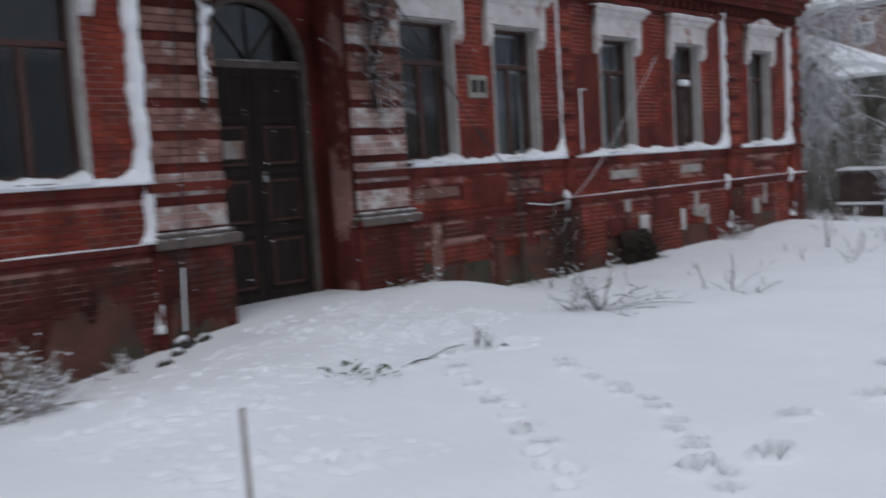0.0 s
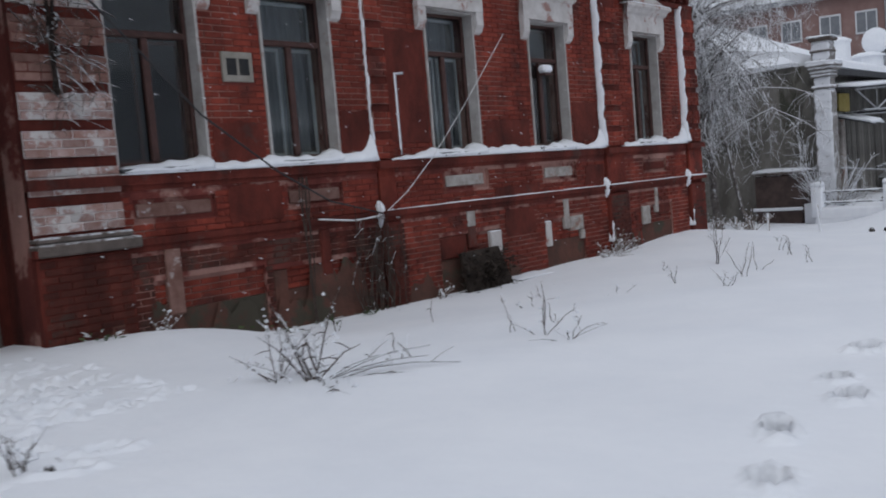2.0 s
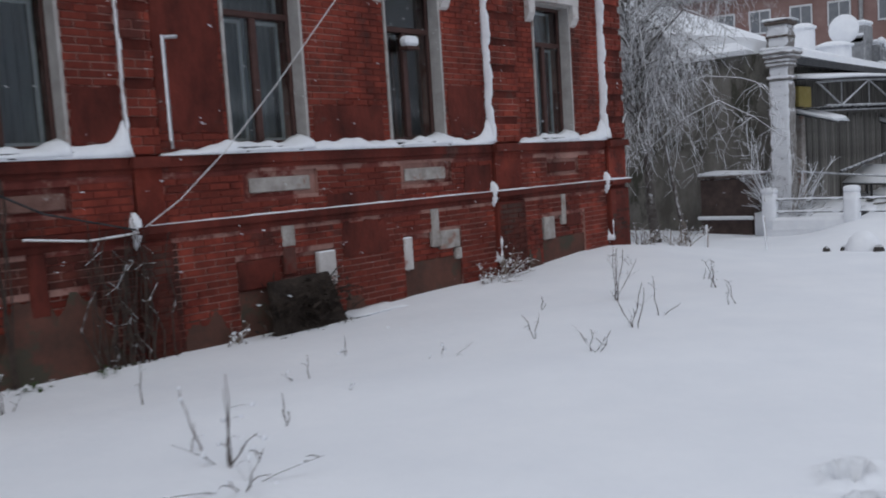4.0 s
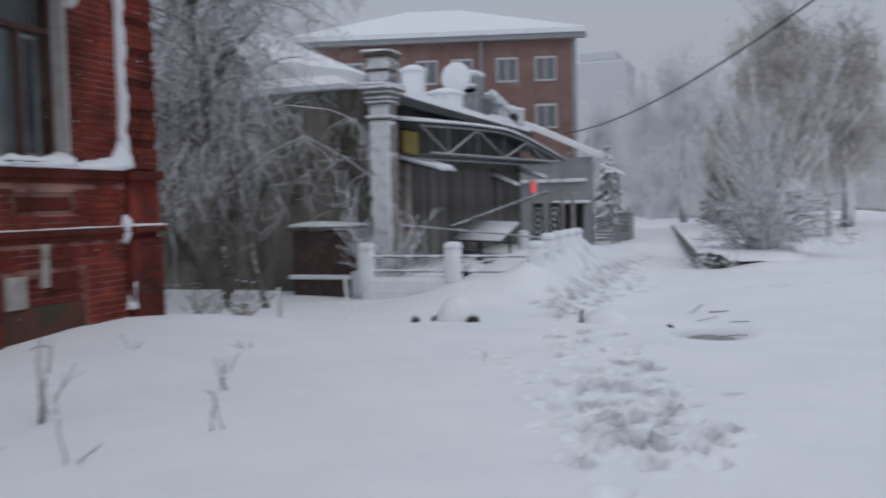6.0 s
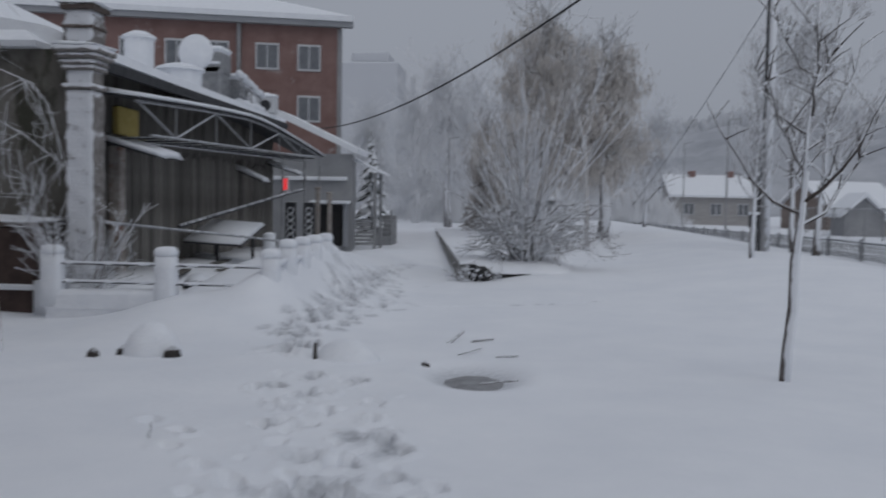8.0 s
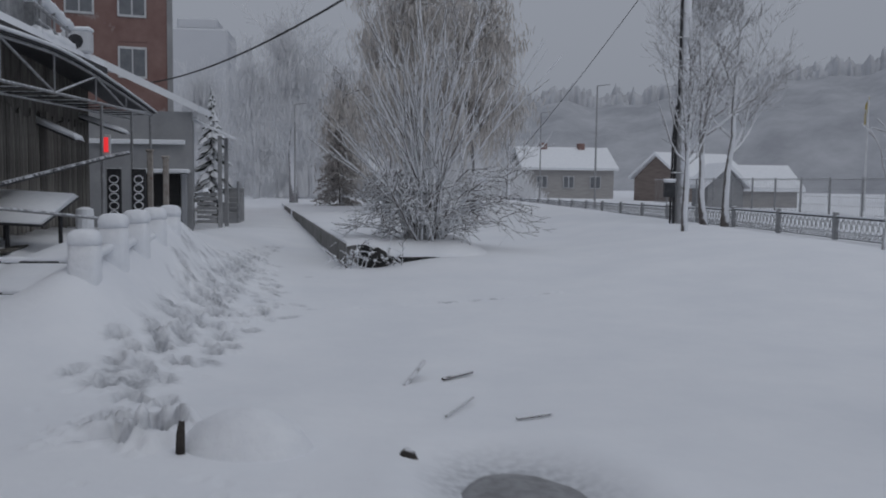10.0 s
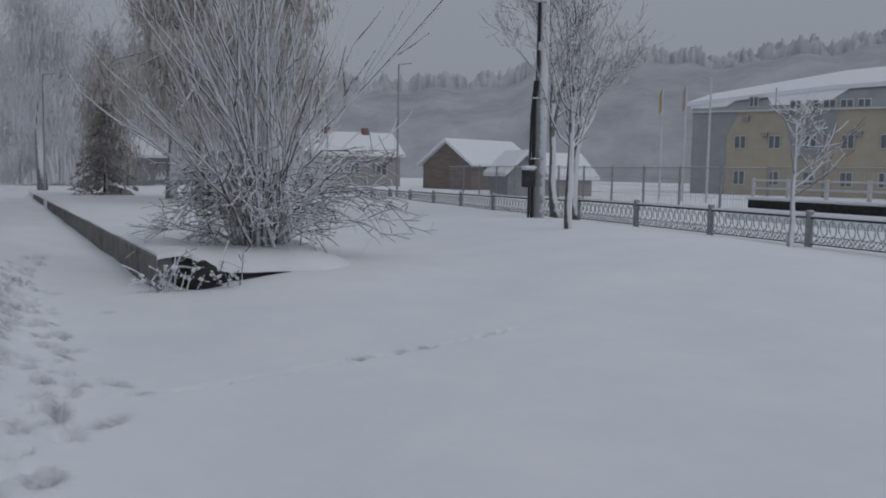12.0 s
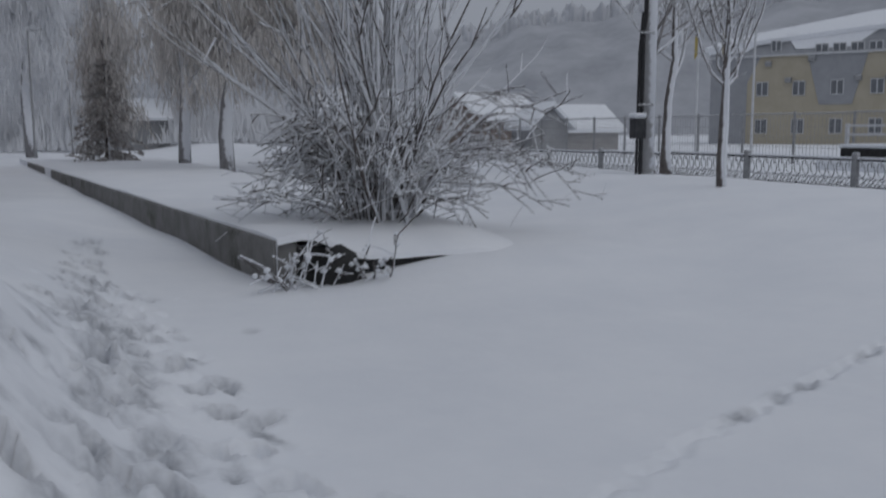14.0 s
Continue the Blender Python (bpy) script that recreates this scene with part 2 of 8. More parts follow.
M_MOSS_WALL = mat("stained_grey_render", (0.105, 0.098, 0.085), (0.22, 0.208, 0.188), scale=1.8, rough=0.95, bump=0.5, bump_scale=20,
                  col_c=(0.065, 0.064, 0.050), scale_c=0.8, cover_c=0.53, stretch=(1, 1, 0.5))
M_BOARD = mat("grey_weathered_boards", (0.065, 0.060, 0.054), (0.25, 0.238, 0.218), scale=2.5, rough=0.9, bump=0.5, jitter=0.35, stretch=(3, 3, 0.4))
M_STEEL = mat("galvanised_grey_steel", (0.26, 0.265, 0.275), (0.40, 0.405, 0.415), scale=8, rough=0.6, bump=0.15, metal=0.5, snow=0.9, snow_from=0.5)
M_DKSTEEL = mat("dark_painted_steel", (0.035, 0.036, 0.040), (0.07, 0.071, 0.076), scale=8, rough=0.6, bump=0.15, metal=0.3, snow=0.9, snow_from=0.5)
M_YELLOW = mat("faded_yellow_sign_paint", (0.42, 0.33, 0.10), (0.52, 0.42, 0.16), scale=5, rough=0.8, bump=0.2)
# brick red mixed with grey to paint in haze
M_FARBRICK = mat("hazed_far_brick", (0.205, 0.125, 0.112), (0.265, 0.175, 0.160), scale=1.2, rough=0.95, bump=0.3,
                 col_c=(0.36, 0.32, 0.315), scale_c=0.45, cover_c=0.60)
M_PALE = mat("pale_grey_render", (0.27, 0.275, 0.285), (0.36, 0.365, 0.375), scale=1.0, rough=0.95, bump=0.2)
# ochre and cladding desaturated for the haze before them
M_OCHRE = mat("ochre_yellow_render", (0.41, 0.37, 0.29), (0.47, 0.43, 0.345), scale=0.8, rough=0.95, bump=0.2)
M_GREYPANEL = mat("blue_grey_cladding", (0.30, 0.310, 0.33), (0.35, 0.360, 0.38), scale=1.0, rough=0.9, bump=0.2)
M_FARWIN = mat("far_window_pane", (0.13, 0.14, 0.155), (0.18, 0.19, 0.205), scale=3, rough=0.25, bump=0.0, spec=0.5)
M_FARFRAME = mat("white_window_plastic", (0.52, 0.53, 0.55), (0.62, 0.63, 0.65), scale=3, rough=0.5, bump=0.0)
# far timber lightened as if seen through mist
M_HOUSE = mat("hazed_grey_brown_timber", (0.34, 0.330, 0.326), (0.42, 0.410, 0.406), scale=1.2, rough=0.95, bump=0.2, stretch=(1, 1, 6))
M_POLE = mat("snow_blown_concrete", (0.36, 0.36, 0.365), (0.46, 0.46, 0.465), scale=5, rough=0.9, bump=0.2, snow=0.9, snow_from=0.05, wind=0.95)
M_BROWNHOUSE = mat("weathered_brown_timber", (0.19, 0.155, 0.14), (0.26, 0.22, 0.20), scale=1.2, rough=0.95, bump=0.2, stretch=(1, 1, 6))
M_CABLE = mat("black_cable_rubber", (0.02, 0.02, 0.022), (0.045, 0.045, 0.048), scale=20, rough=0.7, bump=0.1)
M_ROPE = mat("iced_pale_cable", (0.42, 0.40, 0.38), (0.62, 0.60, 0.58), scale=20, rough=0.8, bump=0.3, snow=0.9, snow_from=0.3)
M_GREEN = mat("frosted_green_weeds", (0.035, 0.058, 0.020), (0.075, 0.10, 0.040), scale=9, rough=0.85, bump=0.2, snow=0.85, snow_from=0.75)
M_DRY = mat("dry_grass_stalks", (0.13, 0.098, 0.076), (0.25, 0.205, 0.17), scale=9, rough=0.9, bump=0.1, snow=0.75, snow_from=0.50)
M_EARTH = mat("wet_dark_earth", (0.020, 0.014, 0.011), (0.045, 0.033, 0.026), scale=7, rough=0.9, bump=0.7, bump_scale=25)


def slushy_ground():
    """Fresh snow, greyed where trodden: wet tread plus painted shade of the prints."""
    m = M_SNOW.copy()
    m.name = "fresh_snow_with_slush_and_print_shade"
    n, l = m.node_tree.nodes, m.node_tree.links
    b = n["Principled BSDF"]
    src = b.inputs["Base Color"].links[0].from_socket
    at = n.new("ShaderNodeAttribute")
    at.attribute_name = "slush_and_shade"
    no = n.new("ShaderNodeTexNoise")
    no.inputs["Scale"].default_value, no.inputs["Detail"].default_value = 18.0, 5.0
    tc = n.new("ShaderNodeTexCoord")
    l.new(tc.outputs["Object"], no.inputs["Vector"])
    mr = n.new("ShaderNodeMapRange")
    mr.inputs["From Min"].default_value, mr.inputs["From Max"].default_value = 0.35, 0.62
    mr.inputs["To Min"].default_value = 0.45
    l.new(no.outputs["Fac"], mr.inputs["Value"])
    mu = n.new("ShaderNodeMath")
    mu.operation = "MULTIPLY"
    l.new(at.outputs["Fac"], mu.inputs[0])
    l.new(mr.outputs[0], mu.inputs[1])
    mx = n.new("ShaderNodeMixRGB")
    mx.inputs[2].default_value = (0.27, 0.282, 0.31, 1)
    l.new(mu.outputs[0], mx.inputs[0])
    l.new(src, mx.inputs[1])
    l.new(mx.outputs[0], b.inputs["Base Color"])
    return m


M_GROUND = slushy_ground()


def glass(name):
    m = bpy.data.materials.new(name)
    m.use_nodes = True
    b = m.node_tree.nodes["Principled BSDF"]
    b.inputs["Base Color"].default_value = (0.75, 0.82, 0.84, 1)
    b.inputs["Transmission Weight"].default_value = 1.0
    b.inputs["Roughness"].default_value = 0.04
    b.inputs["IOR"].default_value = 1.45
    return m


M_GLASS = glass("old_window_glass")
M_RED_LAMP = bpy.data.materials.new("red_led_sign")
M_RED_LAMP.use_nodes = True
_b = M_RED_LAMP.node_tree.nodes["Principled BSDF"]
_b.inputs["Base Color"].default_value = (0.6, 0.02, 0.02, 1)
_b.inputs["Emission Color"].default_value = (1.0, 0.04, 0.05, 1)
_b.inputs["Emission Strength"].default_value = 0.9


# ---- mesh helpers ----
class Shape:
    """Collects vertices and faces of one part."""

    def __init__(self):
        self.v, self.f = [], []

    def add(self, verts, faces):
        k = len(self.v)
        self.v.extend(verts)
        self.f.extend([tuple(i + k for i in f) for f in faces])
        return self

    def box(self, x0, x1, y0, y1, z0, z1):
        return self.add([(x0, y0, z0), (x1, y0, z0), (x1, y1, z0), (x0, y1, z0), (x0, y0, z1), (x1, y0, z1), (x1, y1, z1), (x0, y1, z1)],
                        [(3, 2, 1, 0), (4, 5, 6, 7), (0, 1, 5, 4), (1, 2, 6, 5), (2, 3, 7, 6), (3, 0, 4, 7)])

    def cbox(self, x0, x1, y0, y1, z0, z1, c=0.015):
        """A box with chamfered edges."""
        c = min(c, (x1 - x0) * 0.45, (y1 - y0) * 0.45, (z1 - z0) * 0.45)
        bm = bmesh.new()
        for sx in (0, 1):
            for sy in (0, 1):
                for sz in (0, 1):
                    x, y, z = (x0, x1)[sx], (y0, y1)[sy], (z0, z1)[sz]
                    dx, dy, dz = (c, -c)[sx], (c, -c)[sy], (c, -c)[sz]
                    bm.verts.new((x, y + dy, z + dz)), bm.verts.new((x + dx, y, z + dz)), bm.verts.new((x + dx, y + dy, z))
        bmesh.ops.convex_hull(bm, input=bm.verts)
        bm.verts.index_update()
        self.add([tuple(v.co) for v in bm.verts], [tuple(v.index for v in f.verts) for f in bm.faces])
        bm.free()
        return self

    def tube(self, pts, radii, n=6, cap=True):
        """A round bar along points, with a radius at each."""
        pts = [Vector(p) for p in pts]
        if not hasattr(radii, "__len__"):
            radii = [radii] * len(pts)
        verts, faces = [], []
        for i, p in enumerate(pts):
            d = (pts[min(i + 1, len(pts) - 1)] - pts[max(i - 1, 0)])
            d = d.normalized() if d.length > 1e-9 else Vector((0, 0, 1))
            a = d.cross(Vector((0, 0, 1)) if abs(d.z) < 0.9 else Vector((1, 0, 0))).normalized()
            b = d.cross(a)
            for k in range(n):
                w = 2 * math.pi * k / n
                verts.append(tuple(p + (a * math.cos(w) + b * math.sin(w)) * radii[i]))
        for i in range(len(pts) - 1):
            for k in range(n):
                k2 = (k + 1) % n
                faces.append((i * n + k, i * n + k2, (i + 1) * n + k2, (i + 1) * n + k))
        if cap:
            faces.append(tuple(range(n - 1, -1, -1)))
            faces.append(tuple(range((len(pts) - 1) * n, len(pts) * n)))
        return self.add(verts, faces)

    def loft(self, rings, closed=True, cap=True):
        """Skin a run of rings that have equally many points."""
        n = len(rings[0])
        verts = [tuple(p) for r in rings for p in r]
        faces = []
        for i in range(len(rings) - 1):
            for k in range(n if closed else n - 1):
                k2 = (k + 1) % n
                faces.append((i * n + k, i * n + k2, (i + 1) * n + k2, (i + 1) * n + k))
        if cap and closed:
            faces.append(tuple(range(n - 1, -1, -1)))
            faces.append(tuple(range((len(rings) - 1) * n, len(rings) * n)))
        return self.add(verts, faces)

    def prism(self, outline, axis, a, b):
        """An outline in the plane across the axis, drawn out from a to b."""
        def at(p, w):
            return {"x": (w, p[0], p[1]), "y": (p[0], w, p[1]), "z": (p[0], p[1], w)}[axis]
        return self.loft([[at(p, a) for p in outline], [at(p, b) for p in outline]])

    def mesh(self, name):
        me = bpy.data.meshes.new(name)
        me.from_pydata([tuple(v) for v in self.v], [], self.f)
        bm = bmesh.new()
        bm.from_mesh(me)
        bmesh.ops.recalc_face_normals(bm, faces=bm.faces)
        bm.to_mesh(me)
        bm.free()
        return me


def part(name, shape, material, parent=None, label="", smooth=False, kind=""):
    ob = new(name, shape.mesh(name))
    ob.data.materials.append(material)
    if smooth:
        ob.data.shade_smooth()
    if parent:
        ob.parent = parent
        ob.matrix_parent_inverse = Matrix.Translation(parent.location).inverted() if parent.type == "EMPTY" else Matrix()
    if label:
        ob["label"] = label
    if kind:
        ob["kind"] = kind
    return ob


def thing(name, at, label, category, group="", kind=""):
    ob = new(name)
    ob.location = at
    ob.empty_display_size = 0.2
    return tagged(ob, label, category, group, kind)


def solid(name, shape, material, label, category, group="", kind="", smooth=False):
    return tagged(part(name, shape, material, smooth=smooth), label, category, group, kind)


def smooth_step(a, b, v):
    u = np.clip((np.asarray(v, float) - a) / (b - a), 0, 1)
    return u * u * (3 - 2 * u)


def wobble(y, seed=0.0):
    return math.sin(y * 2.3 + seed) * 0.5 + math.sin(y * 5.9 + seed * 2.1) * 0.3 + math.sin(y * 13.1 + seed * 3.7) * 0.2


# ---- ground: one snow sheet to the horizon ----
XW, YW = 1.30, 25.45          # corner of the low garden wall


def wall_x(y):
    return XW - (y - YW) * 0.111


FOOT_Y = (-14, -9, -7.5, -6.45, -5.9, -4.9, -3.3, -2.5, -1.8, -1.2, -0.4, 0.5, 3.2, 5.4, 7.4, 9.5, 10.5, 12.5, 14)
FOOT_Z = (0.0, -0.15, -0.08, 0.08, 0.20, 0.29, 0.36, 0.34, 0.20, 0.09, 0.0, -0.02, 0.0, 0.03, 0.09, 0.18, 0.18, 0.0, -0.18)


def ground_z(x, y):
    x, y = np.asarray(x, float), np.asarray(y, float)
    z = 0.19 - 0.029 * np.clip(y, -14, 17.5)
    f = np.exp(-((x + 4.7) / 2.2) ** 2) * smooth_step(14.5, 12.0, y)
    foot = np.interp(y, FOOT_Y, FOOT_Z)                       # snow line along the house front
    z = z + f * (foot - z)
    z = z + 0.03 * np.exp(-((x + 3.1) / 1.1) ** 2 - ((y + 2.3) / 0.9) ** 2)
    z = z + (0.48 * smooth_step(14.0, 17.2, y) + 0.34 * smooth_step(17.3, 21, y)) * np.exp(-(np.abs(x + 1.8) / 1.35) ** 2.5) * (1 - 0.6 * smooth_step(22, 30, y)) * (1 - 0.85 * smooth_step(31, 39, y))
    z = z + 0.55 * smooth_step(3.4, 9.5, x) * smooth_step(16, 27, y) * (1 - 0.55 * smooth_step(10.6, 13.2, x))
    z = z + 0.42 * np.exp(-((x + 1.0) / 0.46) ** 2) * smooth_step(15.8, 17.3, y) * (1 - smooth_step(21.2, 23.5, y))
    z = z + 0.21 * smooth_step(1.6, 3.3, x) * smooth_step(23.2, 25.3, y) * (1 - smooth_step(27, 34, y)) * (1 - smooth_step(3.8, 6.0, x))
    z = z + 0.02 * np.sin(x * 0.9 + 0.6 * y) * np.sin(y * 0.55 - 0.3 * x) + 0.012 * np.sin(x * 2.1 - y * 1.3)
    return z


def make_ground():
    def steps(lo, hi, d, far_lo, far_hi):
        mid = list(np.arange(lo, hi + 1e-6, d))
        a, s, out = lo, d, []
        while a > far_lo:
            s *= 1.16
            a -= s
            out.append(a)
        b, s, out2 = hi, d, []
        while b < far_hi:
            s *= 1.16
            b += s
            out2.append(b)
        return np.array(out[::-1] + mid + out2)
    xs, ys = steps(-4.9, 5.0, 0.03, -600, 600), steps(-9.4, 25.6, 0.03, -300, 900)
    gx, gy = np.meshgrid(xs, ys)
    z = ground_z(gx, gy)
    rng = np.random.default_rng(5)
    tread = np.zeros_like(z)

    def press(px, py, ang, depth, rl, rw, rim=0.22, edge=3):
        i0, i1 = np.searchsorted(xs, (px - 0.6, px + 0.6))
        j0, j1 = np.searchsorted(ys, (py - 0.6, py + 0.6))
        sx, sy = gx[j0:j1, i0:i1] - px, gy[j0:j1, i0:i1] - py
        u, v = sx * math.sin(ang) + sy * math.cos(ang), sx * math.cos(ang) - sy * math.sin(ang)
        r2 = ((u / rl) ** 2 + (v / rw) ** 2) * (1 + 0.40 * np.sin(sx * 41 + px * 5) * np.sin(sy * 35 + py * 7))
        z[j0:j1, i0:i1] += -depth * np.exp(-r2 ** edge) + depth * rim * np.exp(-(np.sqrt(r2) - 1.45) ** 2 * 7)

    # greys a print: wet snow and the shade of its hole in one mask
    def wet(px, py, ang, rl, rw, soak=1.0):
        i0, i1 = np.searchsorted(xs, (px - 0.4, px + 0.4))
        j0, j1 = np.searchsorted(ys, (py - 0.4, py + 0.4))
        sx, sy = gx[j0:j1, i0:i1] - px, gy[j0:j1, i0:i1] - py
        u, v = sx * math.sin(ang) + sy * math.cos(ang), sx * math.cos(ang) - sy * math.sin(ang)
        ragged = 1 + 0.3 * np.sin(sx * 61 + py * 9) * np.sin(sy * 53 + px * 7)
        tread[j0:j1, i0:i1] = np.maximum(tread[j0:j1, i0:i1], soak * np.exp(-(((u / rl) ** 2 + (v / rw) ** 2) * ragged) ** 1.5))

    def trail(points, step, spread, depth, rl, rw, lanes, soak=0.0):
        for (xa, ya), (xb, yb) in zip(points, points[1:]):
            d = math.hypot(xb - xa, yb - ya)
            ang = math.atan2(xb - xa, yb - ya)
            for k in range(int(d / step)):
                for lane in range(lanes):
                    w = (k + rng.uniform(-0.25, 0.25)) * step / d
                    side = (1 if (k + lane) % 2 else -1) * spread * (0.6 + 0.8 * rng.random()) + (lane - (lanes - 1) / 2) * spread * 1.6
                    fx, fy, fa = xa + (xb - xa) * w + side * math.cos(ang), ya + (yb - ya) * w - side * math.sin(ang), ang + rng.uniform(-0.3, 0.3)
                    fl, fw = rl * rng.uniform(0.8, 1.2), rw * rng.uniform(0.8, 1.3)
                    press(fx, fy, fa, depth * rng.uniform(0.55, 1.25), fl, fw)
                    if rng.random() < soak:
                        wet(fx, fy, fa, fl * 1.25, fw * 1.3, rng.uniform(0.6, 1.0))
    def churn(x0, x1, y0, y1, count, depth, size):
        """Broken, lumpy snow where several people walked."""
        for _ in range(count):
            press(rng.uniform(x0, x1), rng.uniform(y0, y1), rng.uniform(0, 3.1), depth * rng.uniform(-0.7, 1.0), size * rng.uniform(0.6, 1.6), size * rng.uniform(0.4, 0.9), 0.3, 2)

    def strewn(points, width, per_metre, depth, size, soak=0.0):
        for (xa, ya), (xb, yb) in zip(points, points[1:]):
            d = math.hypot(xb - xa, yb - ya)
            for _ in range(int(d * per_metre)):
                w = rng.random()
                sx, sy, sa = xa + (xb - xa) * w + rng.normal(0, width), ya + (yb - ya) * w, rng.uniform(-0.7, 0.7)
                sl, sw = size * rng.uniform(0.7, 1.9), size * rng.uniform(0.45, 0.9)
                press(sx, sy, sa, depth * rng.uniform(-0.3, 1.2), sl, sw, 0.3, 2)
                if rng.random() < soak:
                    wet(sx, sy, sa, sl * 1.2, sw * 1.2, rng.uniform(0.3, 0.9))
    # shoe tracks along the way
    trail([(2.85, -7.2), (2.75, -4.0), (2.65, -2.4), (2.3, 0.0), (2.3, 3.0), (2.4, 6.4)], 0.70, 0.09, 0.20, 0.11, 0.055, 1, 1.0)
    trail([(2.35, 6.3), (1.85, 8.4), (1.35, 10.6), (0.5, 13.4)], 0.42, 0.20, 0.13, 0.13, 0.062, 2, 0.35)
    trail([(2.7, 6.6), (2.3, 8.6), (1.9, 10.6)], 0.62, 0.10, 0.13, 0.13, 0.062, 1, 0.5)
    trail([(1.5, 7.8), (0.9, 10.5), (0.1, 13.2)], 0.70, 0.12, 0.11, 0.13, 0.062, 1)
    strewn([(2.25, 6.3), (1.75, 8.6), (1.25, 11.0), (0.7, 13.2)], 0.36, 26, 0.035, 0.05)
    trail([(0.3, 13.9), (-0.25, 15.4), (-0.3, 16.4), (-0.2, 18.2), (-0.22, 21.4), (-0.35, 25.0), (-0.3, 30.0)], 0.36, 0.10, 0.13, 0.13, 0.062, 1, 0.9)
    trail([(0.1, 14.4), (-0.12, 16.0), (-0.1, 18.4), (-0.3, 21.0), (-0.55, 24.0)], 0.40, 0.12, 0.12, 0.13, 0.06, 1, 0.6)
    trail([(0.05, 16.2), (0.24, 16.8), (0.40, 19.4), (0.30, 21.6), (0.10, 23.0), (-0.2, 26.0)], 0.40, 0.07, 0.12, 0.12, 0.058, 1, 0.6)
    trail([(-0.85, 15.4), (-0.55, 15.6), (-0.3, 17.5), (-0.5, 20.0), (-0.62, 22.5)], 0.45, 0.10, 0.11, 0.12, 0.058, 1, 0.6)
    strewn([(0.1, 14.4), (-0.2, 16.0), (-0.1, 18.0), (-0.2, 21.0), (-0.35, 24.5)], 0.28, 24, 0.024, 0.05)
    strewn([(2.3, 6.3), (1.8, 8.6), (1.3, 10.8)], 0.28, 10, 0.06, 0.11, 0.75)
    strewn([(-0.2, 15.2), (-0.3, 16.3), (-0.2, 18.2), (-0.24, 21.4), (-0.4, 25.0)], 0.11, 10, 0.055, 0.10, 0.9)
    strewn([(0.1, 16.3), (0.35, 19.0), (0.3, 21.5), (0.0, 23.5)], 0.12, 7, 0.05, 0.085, 0.7)
    strewn([(-0.45, 19.0), (-0.4, 21.5), (-0.35, 25.5)], 0.32, 26, 0.028, 0.065, 0.45)
    # deep dragged hole in the path
    press(0.36, 14.0, 0.1, 0.30, 0.20, 0.09)
    press(0.10, 14.2, 1.4, 0.16, 0.24, 0.10)
    press(-0.05, 13.9, 1.2, 0.14, 0.16, 0.08)
    for px, py, ang in ((0.36, 14.0, 0.1), (0.10, 14.2, 1.4), (1.78, 7.95, 0.9), (2.15, 7.6, 1.2), (2.15, 6.8, 0.2)):
        press(px, py, ang, 0.16, 0.18, 0.09)
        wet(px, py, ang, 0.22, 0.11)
    # small animal tracks
    trail([(3.05, -7.25), (2.6, -6.8), (1.9, -6.1), (1.05, -5.65), (0.2, -5.25)], 0.21, 0.035, 0.12, 0.06, 0.045, 1, 0.8)
    trail([(2.45, -7.75), (1.95, -7.4), (1.3, -6.85), (0.5, -6.4), (-0.3, -6.0)], 0.19, 0.045, 0.11, 0.06, 0.045, 1, 0.4)
    trail([(0.4, 19.75), (1.2, 19.85), (1.8, 20.2), (2.35, 20.5), (3.3, 20.9), (4.7, 21.4)], 0.11, 0.02, 0.032, 0.08, 0.04, 1, 0.1)
    trail([(2.6, 4.4), (1.0, 8.8), (-0.2, 11.0)], 0.5, 0.08, 0.08, 0.1, 0.07, 1)
    # lumpy, trampled snow in front of the entrance
    churn(-4.2, -1.4, -5.6, -3.5, 330, 0.07, 0.06)
    churn(-3.4, -0.2, -8.6, -5.0, 300, 0.055, 0.06)
    churn(-1.0, 1.6, -9.2, -7.6, 140, 0.045, 0.06)
    for px, py in ((-2.9, -4.1), (-2.6, -4.5), (-2.2, -4.3), (-1.9, -4.9), (-0.9, -5.0), (-0.55, -4.7), (-0.3, -5.05)):
        press(px, py, rng.uniform(-0.5, 0.9), 0.14, 0.12, 0.07)
    # sunken pit with a steep edge
    r = np.sqrt(((gx - 2.30) / 0.50) ** 2 + ((gy - 13.05 + 0.3 * (gx - 2.3)) / 0.80) ** 2)
    z -= 0.11 * np.exp(-r ** 4)
    # the pit floor is greyed by the same wet-and-shade mask
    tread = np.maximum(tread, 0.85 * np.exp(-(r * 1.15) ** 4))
    z += 0.02 * np.exp(-((r - 1.35) * 3.2) ** 2)
    # drifts
    z += 0.10 * np.exp(-(((gx + 3.9) / 0.5) ** 2 + ((gy + 1.9) / 0.9) ** 2))
    nx, ny = len(xs), len(ys)
    co = np.stack([gx, gy, z], -1).reshape(-1, 3)
    i = np.arange(nx * ny).reshape(ny, nx)
    faces = np.stack([i[:-1, :-1], i[:-1, 1:], i[1:, 1:], i[1:, :-1]], -1).reshape(-1, 4)
    me = bpy.data.meshes.new("ground")
    me.vertices.add(len(co))
    me.vertices.foreach_set("co", co.ravel())
    me.loops.add(faces.size)
    me.loops.foreach_set("vertex_index", faces.ravel())
    me.polygons.add(len(faces))
    me.polygons.foreach_set("loop_start", np.arange(0, faces.size, 4))
    me.update(calc_edges=True)
    me.validate()
    me.shade_smooth()
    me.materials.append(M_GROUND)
    soak = me.attributes.new("slush_and_shade", "FLOAT", "POINT")
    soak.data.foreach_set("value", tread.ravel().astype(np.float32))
    return tagged(new("ground", me), "deep fresh snow with shoe and animal tracks", "snow", kind="structure")


make_ground()


def gz(x, y):
    return float(ground_z(x, y))


